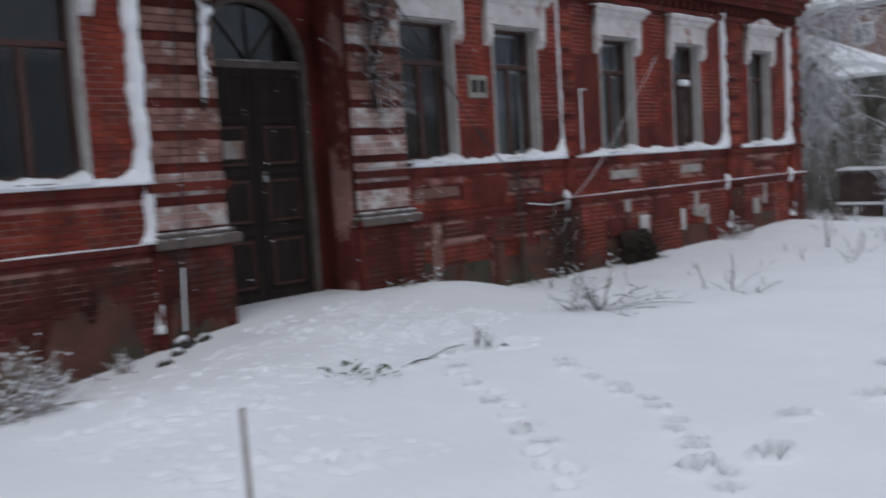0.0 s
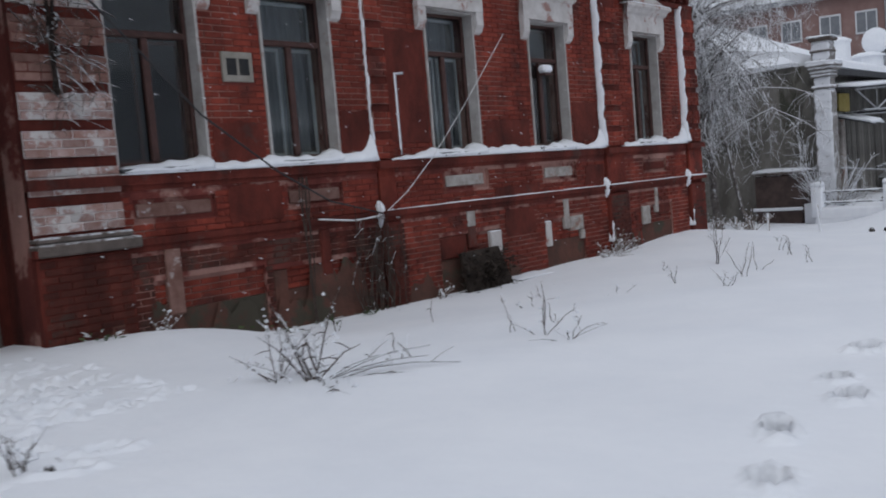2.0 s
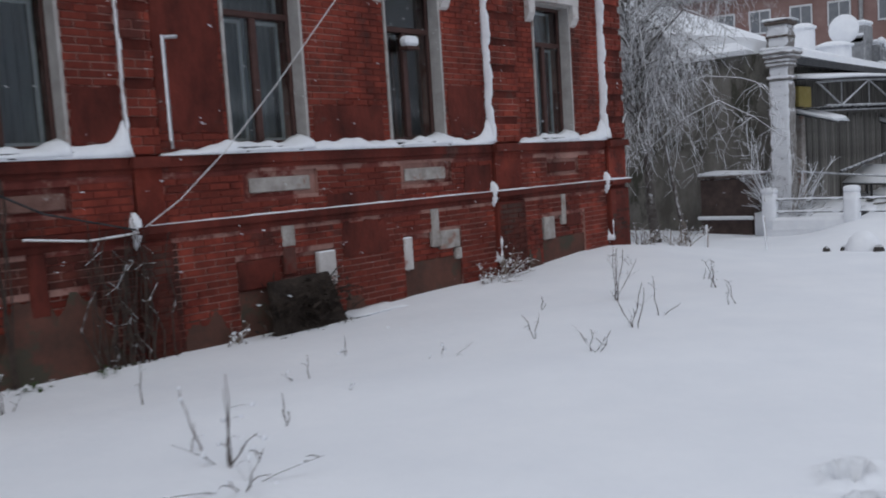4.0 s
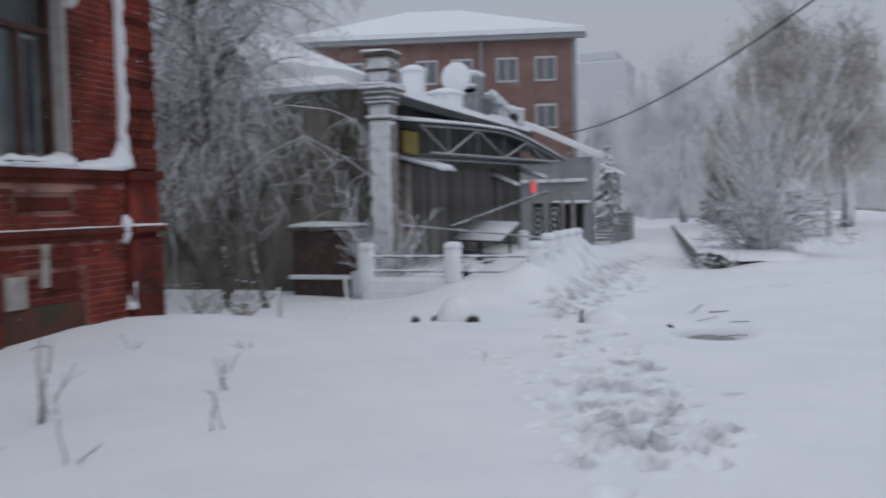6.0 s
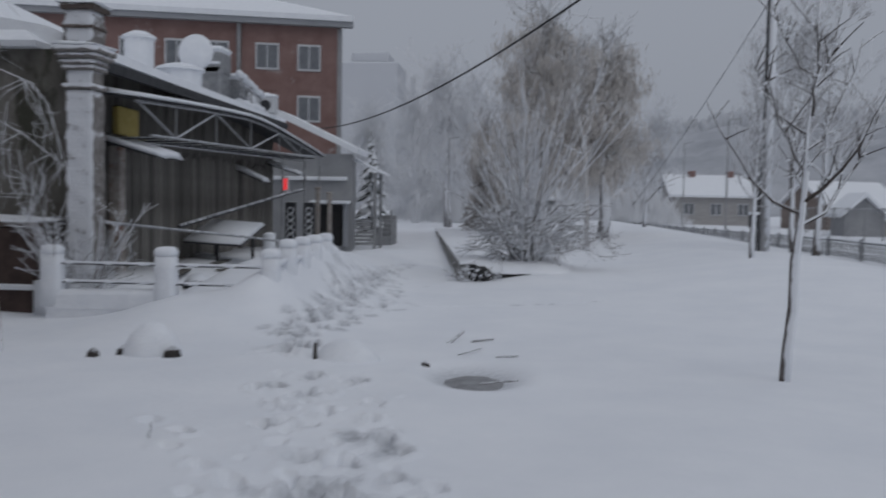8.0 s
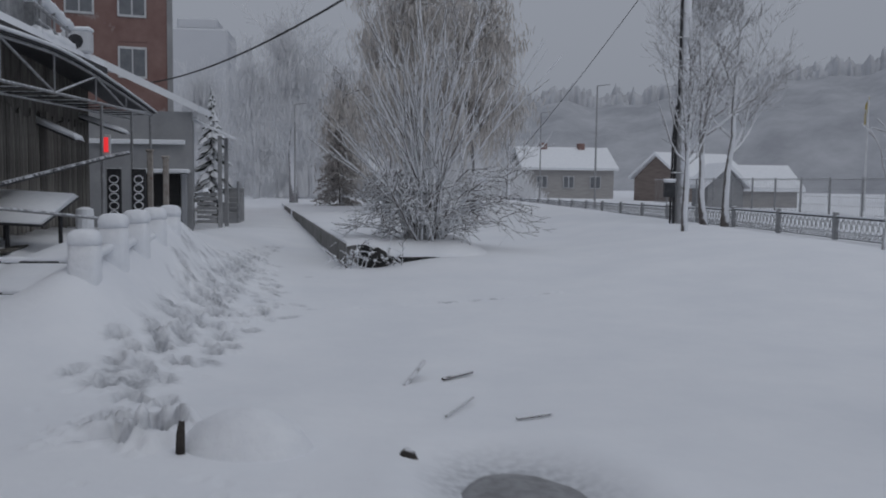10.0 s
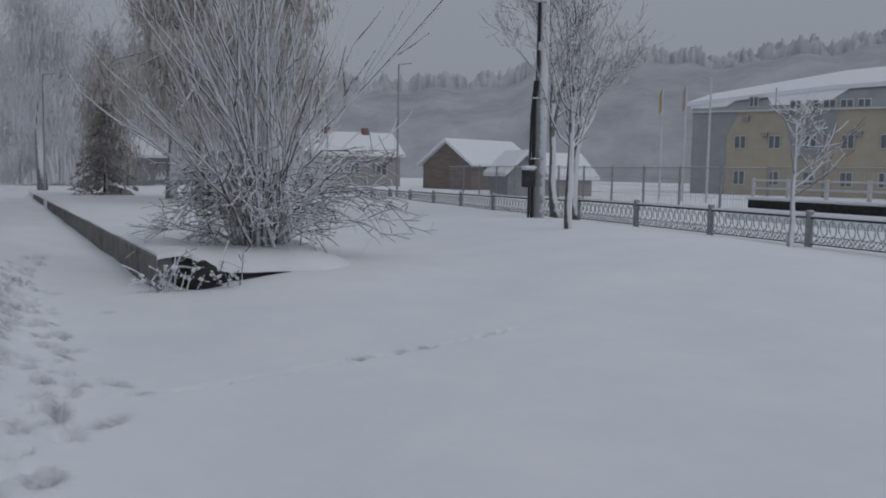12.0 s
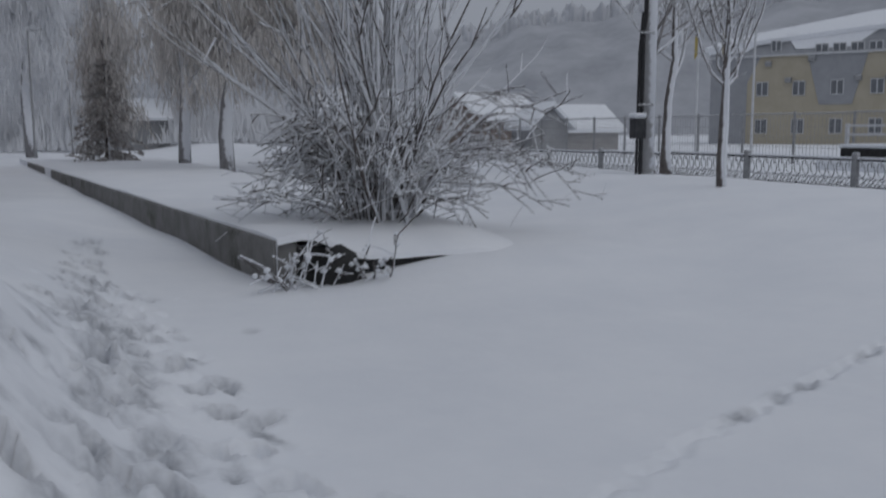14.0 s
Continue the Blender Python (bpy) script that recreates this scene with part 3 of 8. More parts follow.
# ---- the red brick house ----
X0 = -4.70                    # face of its street wall
Y_A, Y_B = -13.0, 11.05
Z_TOP = 5.75
SILL, BELT = 2.05, 1.35
WINDOWS = [(-11.5, -10.35), (-8.15, -6.99), (-2.32, -1.14), (-0.26, 0.88), (2.70, 3.83), (5.22, 6.32), (8.52, 9.58)]
WIN_Z = (2.13, 4.27)
PORTAL = (-5.40, -3.32)
PIL_L, PIL_R = (-6.38, -5.40), (-3.32, -2.345)
PIL_1, PIL_2, PIL_3 = (1.47, 1.80), (7.27, 7.92), (10.46, Y_B)


def wall_cells(shape, x0, x1, y_range, z_range, holes):
    """Wall slabs between the holes (y0, y1, z0, z1)."""
    ys = sorted({y_range[0], y_range[1], *[min(max(h[k], y_range[0]), y_range[1]) for h in holes for k in (0, 1)]})
    for a, b in zip(ys, ys[1:]):
        if b - a < 1e-6:
            continue
        gaps = sorted((h[2], h[3]) for h in holes if h[0] < (a + b) / 2 < h[1])
        z = z_range[0]
        for g0, g1 in gaps:
            if g0 > z:
                shape.box(x0, x1, a, b, z, min(g0, z_range[1]))
            z = max(z, g1)
        if z < z_range[1]:
            shape.box(x0, x1, a, b, z, z_range[1])


HOLES = [(a, b, *WIN_Z) for a, b in WINDOWS]
house_wall = Shape()
wall_cells(house_wall, -5.15, X0, (Y_A, Y_B), (-0.9, Z_TOP), HOLES + [(*PORTAL, -0.9, 4.75)])
wall_front = solid("wall_front", house_wall, M_MORTAR, "red painted brick street wall with pale mortar joints", "wall", kind="structure")
side = Shape().box(-15, -5.15, Y_B - 0.45, Y_B, -0.9, Z_TOP).box(-15, -5.15, Y_A, Y_A + 0.4, -0.9, Z_TOP).box(-15.4, -15, Y_A, Y_B, -0.9, Z_TOP)
solid("wall_side", side, M_PLASTER_RED, "red painted brick end and rear walls", "wall", kind="structure")
# unseen inner walls, near black to stand for unlit rooms
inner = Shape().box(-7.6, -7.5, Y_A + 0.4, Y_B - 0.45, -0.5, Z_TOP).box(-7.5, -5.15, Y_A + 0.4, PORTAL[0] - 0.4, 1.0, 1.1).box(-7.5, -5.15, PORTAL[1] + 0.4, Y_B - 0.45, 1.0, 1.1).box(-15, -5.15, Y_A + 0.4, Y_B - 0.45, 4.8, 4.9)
solid("wall_inner", inner, M_DARK, "inner walls coloured dark for the unlit rooms behind the windows", "wall", kind="structure")
roof = Shape()
roof.loft([[(-4.30, Y_A - 0.4, Z_TOP), (-4.30, Y_B + 0.4, Z_TOP), (-15.8, Y_B + 0.4, Z_TOP), (-15.8, Y_A - 0.4, Z_TOP)],
           [(-4.30, Y_A - 0.4, Z_TOP + 0.14), (-4.30, Y_B + 0.4, Z_TOP + 0.14), (-15.8, Y_B + 0.4, Z_TOP + 0.14), (-15.8, Y_A - 0.4, Z_TOP + 0.14)],
           [(-9.9, Y_A + 5, Z_TOP + 2.2), (-9.9, Y_B - 5, Z_TOP + 2.2), (-10.1, Y_B - 5, Z_TOP + 2.2), (-10.1, Y_A + 5, Z_TOP + 2.2)]])
solid("roof", roof, M_SNOW_FINE, "snow-covered hipped roof of the brick house", "roof", kind="structure")

# low relief: brick skins round sunk panels, and basement niches
PANELS = [(-2.2, -1.15, 1.52, 1.78), (-0.1, 0.82, 1.55, 1.80), (2.80, 3.88, 1.55, 1.84), (5.32, 6.34, 1.55, 1.84), (8.68, 9.60, 1.52, 1.78)]
NICHES = [(-2.05, -0.55, -0.6, 0.86), (-0.44, 0.95, -0.6, 0.78), (2.62, 4.05, -0.6, 0.86), (5.28, 6.46, -0.6, 0.88), (8.46, 9.72, -0.6, 0.86)]
skin = Shape()
for a, b in ((Y_A, PORTAL[0]), (PORTAL[1], Y_B)):
    wall_cells(skin, X0, X0 + 0.045, (a, b), (BELT, SILL - 0.17), PANELS)
    wall_cells(skin, X0, X0 + 0.05, (a, b), (-0.9, BELT - 0.15), NICHES)
solid("wall_skin", skin, M_MORTAR, "brick skin with sunk panels and bricked-up basement niches", "wall", kind="structure")

# lines where the face steps: (y0, y1, face) of the projecting parts
PROUD = [(*PIL_L, 0.13), (*PIL_R, 0.13), (*PIL_1, 0.10), (*PIL_2, 0.12), (*PIL_3, 0.13)]
trim = Shape()
for a, b in ((Y_A, PORTAL[0]), (PORTAL[1], Y_B)):
    trim.box(X0, X0 + 0.09, a, b, SILL - 0.11, SILL)                       # sill course
    trim.box(X0, X0 + 0.065, a, b, SILL - 0.17, SILL - 0.11)
    trim.box(X0, X0 + 0.10, a, b, BELT - 0.075, BELT)                     # plinth ledge
    trim.box(X0, X0 + 0.07, a, b, BELT - 0.15, BELT - 0.075)
    trim.box(X0, X0 + 0.10, a, b, 4.86, 4.96)                             # cornice courses
    trim.box(X0, X0 + 0.22, a, b, 5.20, 5.32)
    trim.box(X0, X0 + 0.32, a, b, 5.32, 5.46)
    trim.box(X0, X0 + 0.42, a, b, 5.46, Z_TOP)
trim.box(X0, X0 + 0.42, PORTAL[0], PORTAL[1], 5.2, Z_TOP)
for a, b, d in PROUD:
    trim.box(X0 + 0.10, X0 + d + 0.08, a - 0.04, b + 0.04 if b < Y_B else b, SILL - 0.11, SILL)
    trim.box(X0 + 0.105, X0 + d + 0.08, a - 0.05, b + 0.05 if b < Y_B else b, BELT - 0.075, BELT)
solid("trim_courses", trim, M_PLASTER_RED, "red painted moulded brick sill, plinth and cornice courses", "trim", kind="structure")
dentils = thing("trim_dentils", (X0, 0, 5.0), "red painted brick dentils under the cornice", "trim", kind="structure")
y = -2.0
dent_mesh = Shape().cbox(0, 0.13, 0, 0.13, 0, 0.20, 0.012).mesh("dentil")
dent_mesh.materials.append(M_PLASTER_RED)
while y < Y_B - 0.2:
    d = new("dentil", dent_mesh)
    d.parent = dentils
    d.matrix_parent_inverse = Matrix.Translation(dentils.location).inverted()
    d.location = (X0 + 0.002, y, 4.98)
    y += 0.29


def pilaster(y0, y1, d, base, washed=()):
    """A banded brick pilaster: proud courses between grooves, on a stone base."""
    p = thing("pilaster", (X0, (y0 + y1) / 2, gz(X0 + 0.3, (y0 + y1) / 2)),
              "banded brick pilaster, faded whitewash bands and red grooves", "pilaster", "pilasters of the brick house")
    core = Shape().box(X0 + 0.001, X0 + d - 0.045, y0, y1, -0.6, 4.86)
    part("core", core, M_PLASTER_RED, p, "red limewashed core with grooves")
    k, z = 0, SILL + 0.02 if not base else 1.50
    while z < 4.55:
        band = Shape()
        for c in range(3):
            off = 0.13 * (c % 2)
            yy = y0
            first = True
            while yy < y1 - 0.02:
                ln = (0.13 if (first and off) else 0.255)
                ye = min(yy + ln, y1)
                band.cbox(X0 + 0.01, X0 + d + random.uniform(-0.004, 0.004), yy + 0.006, ye - 0.006, z + c * 0.092 + 0.006, z + c * 0.092 + 0.086, 0.006)
                yy, first = ye, False
        old = (M_WASHED if k in washed else M_FADED) if base else M_BRICK
        part("brick_band", band, old, p, ("whitewashed brick band" if k in washed else "faded brick band") if base else "")
        part("band_joints", Shape().box(X0 + 0.005, X0 + d - 0.012, y0 + 0.004, y1 - 0.004, z + 0.003, z + 0.273),
             M_FADED_MORTAR if k in washed else M_MORTAR, p, "lime mortar behind the bricks")
        z += 0.385
        k += 1
    if base:
        part("base_stone", Shape().cbox(X0 - 0.02, X0 + d + 0.10, y0 - 0.02, y1 + 0.13, 1.27, 1.40, 0.02), M_STONE_DK, p, "dark grey stone base with snow")
        part("base_moulding", Shape().cbox(X0 - 0.02, X0 + d + 0.055, y0 - 0.01, y1 + 0.06, 1.403, 1.47, 0.02), M_STONE_DK, p)
    else:
        low = Shape().box(X0 + 0.002, X0 + d - 0.01, y0 + 0.01, y1 - 0.01, BELT, SILL - 0.11)
        part("pedestal", low, M_BRICK, p)
    part("plinth", Shape().cbox(X0 + 0.003, X0 + d + 0.02, y0 - 0.02, min(y1 + 0.02, Y_B + 0.03), -0.6, BELT - 0.151 if not base else 1.268, 0.02), M_PLASTER_RED, p)
    return p


pilaster(*PIL_L, 0.13, True, (0, 1))
pilaster(*PIL_R, 0.13, True, (0, 1, 2, 3, 6))
pilaster(*PIL_1, 0.09, False)
pilaster(*PIL_2, 0.12, False)
pilaster(*PIL_3, 0.13, False)


def window(i, y0, y1, curtain, hood=True, peak=False, snowy=0.5):
    """A recessed timber window with transom, white reveals and a limewashed hood."""
    z0, z1 = WIN_Z
    w = thing(f"window_{i}", (X0, (y0 + y1) / 2, z0), "tall dark brown timber window with white reveals and snow on its sill", "window", kind="structure")
    xf = X0 - 0.17
    fr = Shape()
    for a, b in ((y0, y0 + 0.07), (y1 - 0.07, y1)):
        fr.cbox(xf - 0.07, xf, a, b, z0, z1, 0.01)
    fr.cbox(xf - 0.07, xf - 0.002, y0 + 0.07, y1 - 0.07, z0, z0 + 0.07, 0.01)
    fr.cbox(xf - 0.07, xf - 0.002, y0 + 0.07, y1 - 0.07, z1 - 0.07, z1, 0.01)
    part("window_frame", fr, M_FRAME, w, "dark brown painted frame")
    zt = 3.60
    part("transom", Shape().cbox(xf - 0.065, xf + 0.015, y0 + 0.07, y1 - 0.07, zt, zt + 0.075, 0.01), M_FRAME, w, "dark brown transom bar")
    ym = (y0 + y1) / 2
    part("mullion", Shape().cbox(xf - 0.06, xf + 0.01, ym - 0.045, ym + 0.045, z0 + 0.07, zt, 0.01), M_FRAME, w, "dark brown mullion")
    for a, b, c, d in ((y0 + 0.07, ym - 0.045, z0 + 0.07, zt), (ym + 0.045, y1 - 0.07, z0 + 0.07, zt), (y0 + 0.07, y1 - 0.07, zt + 0.075, z1 - 0.07)):
        g = part("pane", Shape().box(xf - 0.045, xf - 0.039, a, b, c, d), M_GLASS, w, "grey reflecting old glass")
        g.visible_shadow = False
        sash = Shape()
        for p, q in ((a, a + 0.035), (b - 0.035, b)):
            sash.box(xf - 0.20, xf - 0.17, p, q, c, d)
        sash.box(xf - 0.20, xf - 0.17, a + 0.035, b - 0.035, c, c + 0.04).box(xf - 0.20, xf - 0.17, a + 0.035, b - 0.035, d - 0.04, d)
        part("inner_sash", sash, M_SASH if curtain else M_FRAME, w, "pale inner sash" if curtain else "dark inner sash")
    rv = Shape()
    rv.cbox(xf + 0.001, X0 + 0.03, y0 - 0.005, y0 + 0.035, z0, z1, 0.006).cbox(xf + 0.001, X0 + 0.03, y1 - 0.035, y1 + 0.005, z0, z1, 0.006)
    rv.cbox(xf + 0.001, X0 + 0.02, y0 + 0.035, y1 - 0.035, z1 - 0.03, z1, 0.006)
    part("reveal", rv, M_REVEAL, w, "grey-white painted reveal")
    part("window_sill", Shape().cbox(xf - 0.02, X0 + 0.12, y0 + 0.01, y1 - 0.01, SILL + 0.005, z0 - 0.002, 0.01), M_DKSTEEL, w, "dark metal sill")
    if curtain:
        cu = Shape()
        n = 40
        row0, row1 = [], []
        for k in range(n + 1):
            yy = y0 + 0.04 + (y1 - y0 - 0.08) * k / n
            xx = xf - 0.42 + 0.035 * math.sin(k * 1.3) + 0.02 * math.sin(k * 0.47)
            row0.append((xx, yy, z0 - 0.05)), row1.append((xx, yy, z1 + 0.05))
        cu.loft([row0, row1], closed=False)
        tagged(part("curtain", cu, M_CURTAIN), "grey window curtain hanging behind the glass", "curtain")
    if hood:
        h = thing("window_hood", (X0, ym, 4.0), "white limewashed window hood with " + ("ears and a small pediment" if peak else "ears and a flared cornice"), "window hood", "hoods over the windows")
        e = 0.17
        for a, b in ((y0 - e, y0 - 0.006), (y1 + 0.006, y1 + e)):
            ear = Shape()
            ear.prism([(X0, 3.94), (X0 + 0.05, 3.97), (X0 + 0.10, 4.07), (X0 + 0.10, 4.33), (X0, 4.33)], "y", a, b)
            part("ear", ear, M_WHITE, h)
        body = Shape()
        prof = [(0.0, 4.272), (0.11, 4.272), (0.11, 4.60), (0.15, 4.64), (0.17, 4.70), (0.23, 4.74), (0.23, 4.80), (0.0, 4.80)]
        rings = []
        for (dx, z) in prof:
            grow = 0.17 + (0.0 if z < 4.62 else dx - 0.09)
            rings.append([(X0 + dx, y0 - grow, z), (X0 + dx, y1 + grow, z)])
        body.loft([[r[0] for r in rings], [r[1] for r in rings]])
        part("hood_block", body, M_WHITE, h)
        if peak:
            tri = Shape().prism([(y0 - 0.12, 4.803), (y1 + 0.12, 4.803), (ym + 0.1, 4.98), (ym - 0.1, 4.98)], "x", X0 + 0.002, X0 + 0.20)
            part("pediment", tri, M_WHITE, h)
        part("snow_cap", snow_ridge(y0 - 0.28, y1 + 0.28, X0 + 0.02, X0 + 0.22, 4.803 if not peak else 4.803, 0.05, i), M_SNOW_FINE, h, "snow on the hood", smooth=True)
    return w


def snow_ridge(y0, y1, x0, x1, z, h, seed, lift=None, n=None):
    """A rounded ridge of snow lying along a ledge."""
    n = n or max(6, int((y1 - y0) / 0.07))
    s = Shape()
    rings = []
    for k in range(n + 1):
        y = y0 + (y1 - y0) * k / n
        hh = h * (0.8 + 0.35 * wobble(y * 1.7, seed)) * min(1, 0.25 + 6 * min(k, n - k) / n)
        if lift:
            hh += lift(y)
        hh = max(hh, 0.012)
        w = (x1 - x0) * (1 + 0.08 * wobble(y * 3.1, seed + 1))
        rings.append([(x0, y, z), (x0 + w, y, z), (x0 + w * 1.03, y, z + hh * 0.28), (x0 + w * 0.92, y, z + hh * 0.55), (x0 + w * 0.62, y, z + hh * 0.82),
                      (x0 + w * 0.28, y, z + hh), (x0, y, z + hh * 1.08)])
    s.loft(rings)
    return s


for i, (a, b) in enumerate(WINDOWS):
    window(i + 1, a, b, curtain=i in (3, 4, 6), peak=(i == 6))


def sill_snow(y0, y1, corners, seed):
    """Snow along the sill course, swept up into the corners at the given y."""
    def lift(y):
        v = 0.0
        for c in corners:
            if y <= c:
                v += 0.34 * math.exp(-(c - y) / 0.11) + 0.06 * math.exp(-(c - y) / 0.3)
        return v
    s = snow_ridge(y0, y1, X0 - 0.005, X0 + 0.125, SILL + 0.002, 0.135, seed, lift, n=int((y1 - y0) / 0.035))
    solid("sill_snow", s, M_SNOW_FINE, "wind-blown snow ridge on the window sill course", "snow", kind="stuff", smooth=True)


sill_snow(Y_A, PIL_L[0] - 0.02, [PIL_L[0] - 0.02], 1)
sill_snow(PIL_R[1] + 0.02, PIL_1[0], [PIL_1[0] - 0.01], 2)
sill_snow(PIL_1[1], PIL_2[0], [PIL_2[0] - 0.01], 3)
sill_snow(PIL_2[1], PIL_3[0], [PIL_3[0] - 0.01], 4)
for i, (a, b) in enumerate(WINDOWS):
    # drift inside the opening, heaped against the far reveal
    def heap(y, b=b):
        return 0.20 * math.exp(-(b - y) / 0.16)
    s = snow_ridge(a + 0.04, b - 0.036, X0 - 0.165, X0 + 0.145, WIN_Z[0] - 0.055, 0.085, 20 + i, heap, n=30)
    solid("window_snow", s, M_SNOW_FINE, "snow heaped on a window sill", "snow", kind="stuff", smooth=True)


def corner_snow(yc, z0, z1, w, d, seed):
    """A strip of blown snow standing in the corner before a pilaster."""
    s, rings = Shape(), []
    n = int((z1 - z0) / 0.05)
    for k in range(n + 1):
        z = z0 + (z1 - z0) * k / n
        a = 1 + 0.35 * wobble(z * 2.7, seed) + 1.8 * math.exp(-(z - z0) / 0.10)
        ww, dd = max(w * a, 0.012), max(d * (1 + 0.25 * wobble(z * 3.9, seed + 2)) + 0.05 * math.exp(-(z - z0) / 0.15), 0.01)
        rings.append([(X0 - 0.003, yc, z), (X0 - 0.003, yc - ww, z), (X0 + dd * 0.35, yc - ww * 0.8, z), (X0 + dd * 0.8, yc - ww * 0.35, z), (X0 + dd, yc + 0.01, z)])
    s.loft(rings)
    solid("corner_snow", s, M_SNOW_FINE, "strip of wind-packed snow in the corner of a pilaster", "snow", kind="stuff", smooth=True)


corner_snow(PIL_L[0], SILL, 5.0, 0.11, 0.20, 1)
corner_snow(PIL_L[0], 1.36, SILL, 0.07, 0.17, 2)
corner_snow(PIL_1[0], SILL + 0.03, 5.0, 0.010, 0.055, 3)
corner_snow(PIL_2[0], SILL + 0.03, 5.0, 0.036, 0.13, 4)
corner_snow(PIL_3[0], SILL + 0.03, 4.9, 0.036, 0.14, 5)
for yc, w in ((PIL_2[0], 0.02), (PIL_3[0], 0.025), (PIL_L[0], 0.03)):
    corner_snow(yc, 0.3, 1.0, w, 0.14, 7)
for a, b, h in ((1.6, 7.2, 0.022), (7.95, 10.4, 0.02), (7.25, 7.95, 0.03), (10.42, 11.1, 0.03), (Y_A, -6.45, 0.02)):
    dx = 0.13 if b - a < 1 else 0.0
    s = snow_ridge(a, b, X0 + 0.02 + dx, X0 + 0.10 + dx * 0.9, BELT + 0.002, h, a)
    solid("ledge_snow", s, M_SNOW_FINE, "thin line of snow on the plinth ledge", "snow", kind="stuff", smooth=True)
for yc in (PIL_1[0] - 0.03, PIL_2[0] - 0.03, PIL_3[0] - 0.03):
    s = Shape().loft([[(X0 + 0.05 + 0.13 * math.cos(w) * r, yc + 0.06 * math.sin(w) * r, z) for w in np.linspace(0, 6.28, 9)[:-1]]
                      for z, r in ((1.12, 0.15), (1.2, 0.6), (1.33, 1.0), (1.42, 0.9), (1.50, 0.35))])
    solid("snow_clump", s, M_SNOW_FINE, "clump of snow stuck on the plinth ledge", "snow", kind="stuff", smooth=True)


# recessed door under an arched fanlight
XD = X0 - 0.72
portal = Shape()
portal.box(XD - 0.3, -5.15, PORTAL[0] - 0.3, PORTAL[0], -0.9, 4.75).box(XD - 0.3, -5.15, PORTAL[1], PORTAL[1] + 0.3, -0.9, 4.75)
yc, zs, rad = (PORTAL[0] + PORTAL[1]) / 2, 3.62, 0.90
arc = [(yc + rad * math.cos(a), zs + rad * math.sin(a)) for a in np.linspace(0, math.pi, 17)]
for (ya, za), (yb, zb) in zip(arc, arc[1:]):
    portal.prism([(ya, za), (yb, zb), (yb, 4.75), (ya, 4.75)], "x", XD - 0.25, XD)
portal.box(XD - 0.25, XD, PORTAL[0], yc - rad, -0.9, 4.75).box(XD - 0.25, XD, yc + rad, PORTAL[1], -0.9, 4.75)
portal.box(XD - 0.3, X0 - 0.001, PORTAL[0], PORTAL[1], 4.75, 5.2)
solid("wall_portal", portal, M_PLASTER_RED, "red limewashed walls of the recessed entrance", "wall", kind="structure")
step = Shape().cbox(XD - 0.25, X0 + 0.1, PORTAL[0], PORTAL[1], -0.6, 0.24, 0.02)
solid("doorstep", step, M_STONE_DK, "dark worn stone doorstep under blown snow", "step", kind="structure")
door = thing("door_1", (XD - 0.1, yc, 0.24), "old dark panelled double door under an arched fanlight", "door", kind="structure")
arch_frame = Shape()
for (ya, za), (yb, zb) in zip(arc, arc[1:]):
    f = lambda p, q: (yc + (p - yc) * 0.90, zs + (q - zs) * 0.90)
    arch_frame.prism([(ya, za), (yb, zb), f(yb, zb), f(ya, za)], "x", XD - 0.12, XD + 0.05)
arch_frame.box(XD - 0.12, XD + 0.05, yc - rad, yc - rad * 0.9, 0.24, zs).box(XD - 0.12, XD + 0.05, yc + rad * 0.9, yc + rad, 0.24, zs)
part("door_frame", arch_frame, M_STONE_DK, door, "grey-brown weathered arched frame")
part("transom", Shape().cbox(XD - 0.12, XD + 0.02, yc - rad * 0.9, yc + rad * 0.9, zs - 0.08, zs + 0.03, 0.015), M_STONE_DK, door, "grey weathered transom bar")
fan = Shape().prism([(yc + rad * 0.9 * math.cos(a), zs + 0.03 + rad * 0.9 * math.sin(a)) for a in np.linspace(0, math.pi, 17)], "x", XD - 0.08, XD - 0.074)
part("fanlight_pane", fan, M_GLASS, door, "dark broken fanlight glass")
bars = Shape()
for a in (0.9, 1.57, 2.24):
    bars.tube([(XD - 0.06, yc, zs), (XD - 0.06, yc + rad * 0.86 * math.cos(a), zs + rad * 0.86 * math.sin(a))], 0.018, 6)
part("fanlight_bars", bars, M_DOOR, door)
for sgn in (-1, 1):
    a, b = (yc - rad * 0.9, yc - 0.01) if sgn < 0 else (yc + 0.01, yc + rad * 0.9)
    leaf = part("door_leaf", Shape().box(XD - 0.10, XD - 0.055, a, b, 0.26, zs - 0.08), M_DOOR, door, "dark boarded door leaf")
    st = Shape()
    for z0, z1 in ((0.26, 0.46), (1.25, 1.37), (2.08, 2.18), (2.80, 2.92), (zs - 0.20, zs - 0.08)):
        st.cbox(XD - 0.054, XD - 0.03, a + 0.1, b - 0.1, z0, z1, 0.006)
    for p, q in ((a, a + 0.1), (b - 0.1, b)):
        st.cbox(XD - 0.054, XD - 0.028, p, q, 0.26, zs - 0.08, 0.006)
    part("door_rails", st, M_DOOR, leaf)
    for z0, z1 in ((0.56, 1.15), (1.47, 1.98), (2.26, 2.72)):
        part("panel", Shape().cbox(XD - 0.054, XD - 0.036, a + 0.17, b - 0.17, z0, z1, 0.015), M_DOOR, leaf)
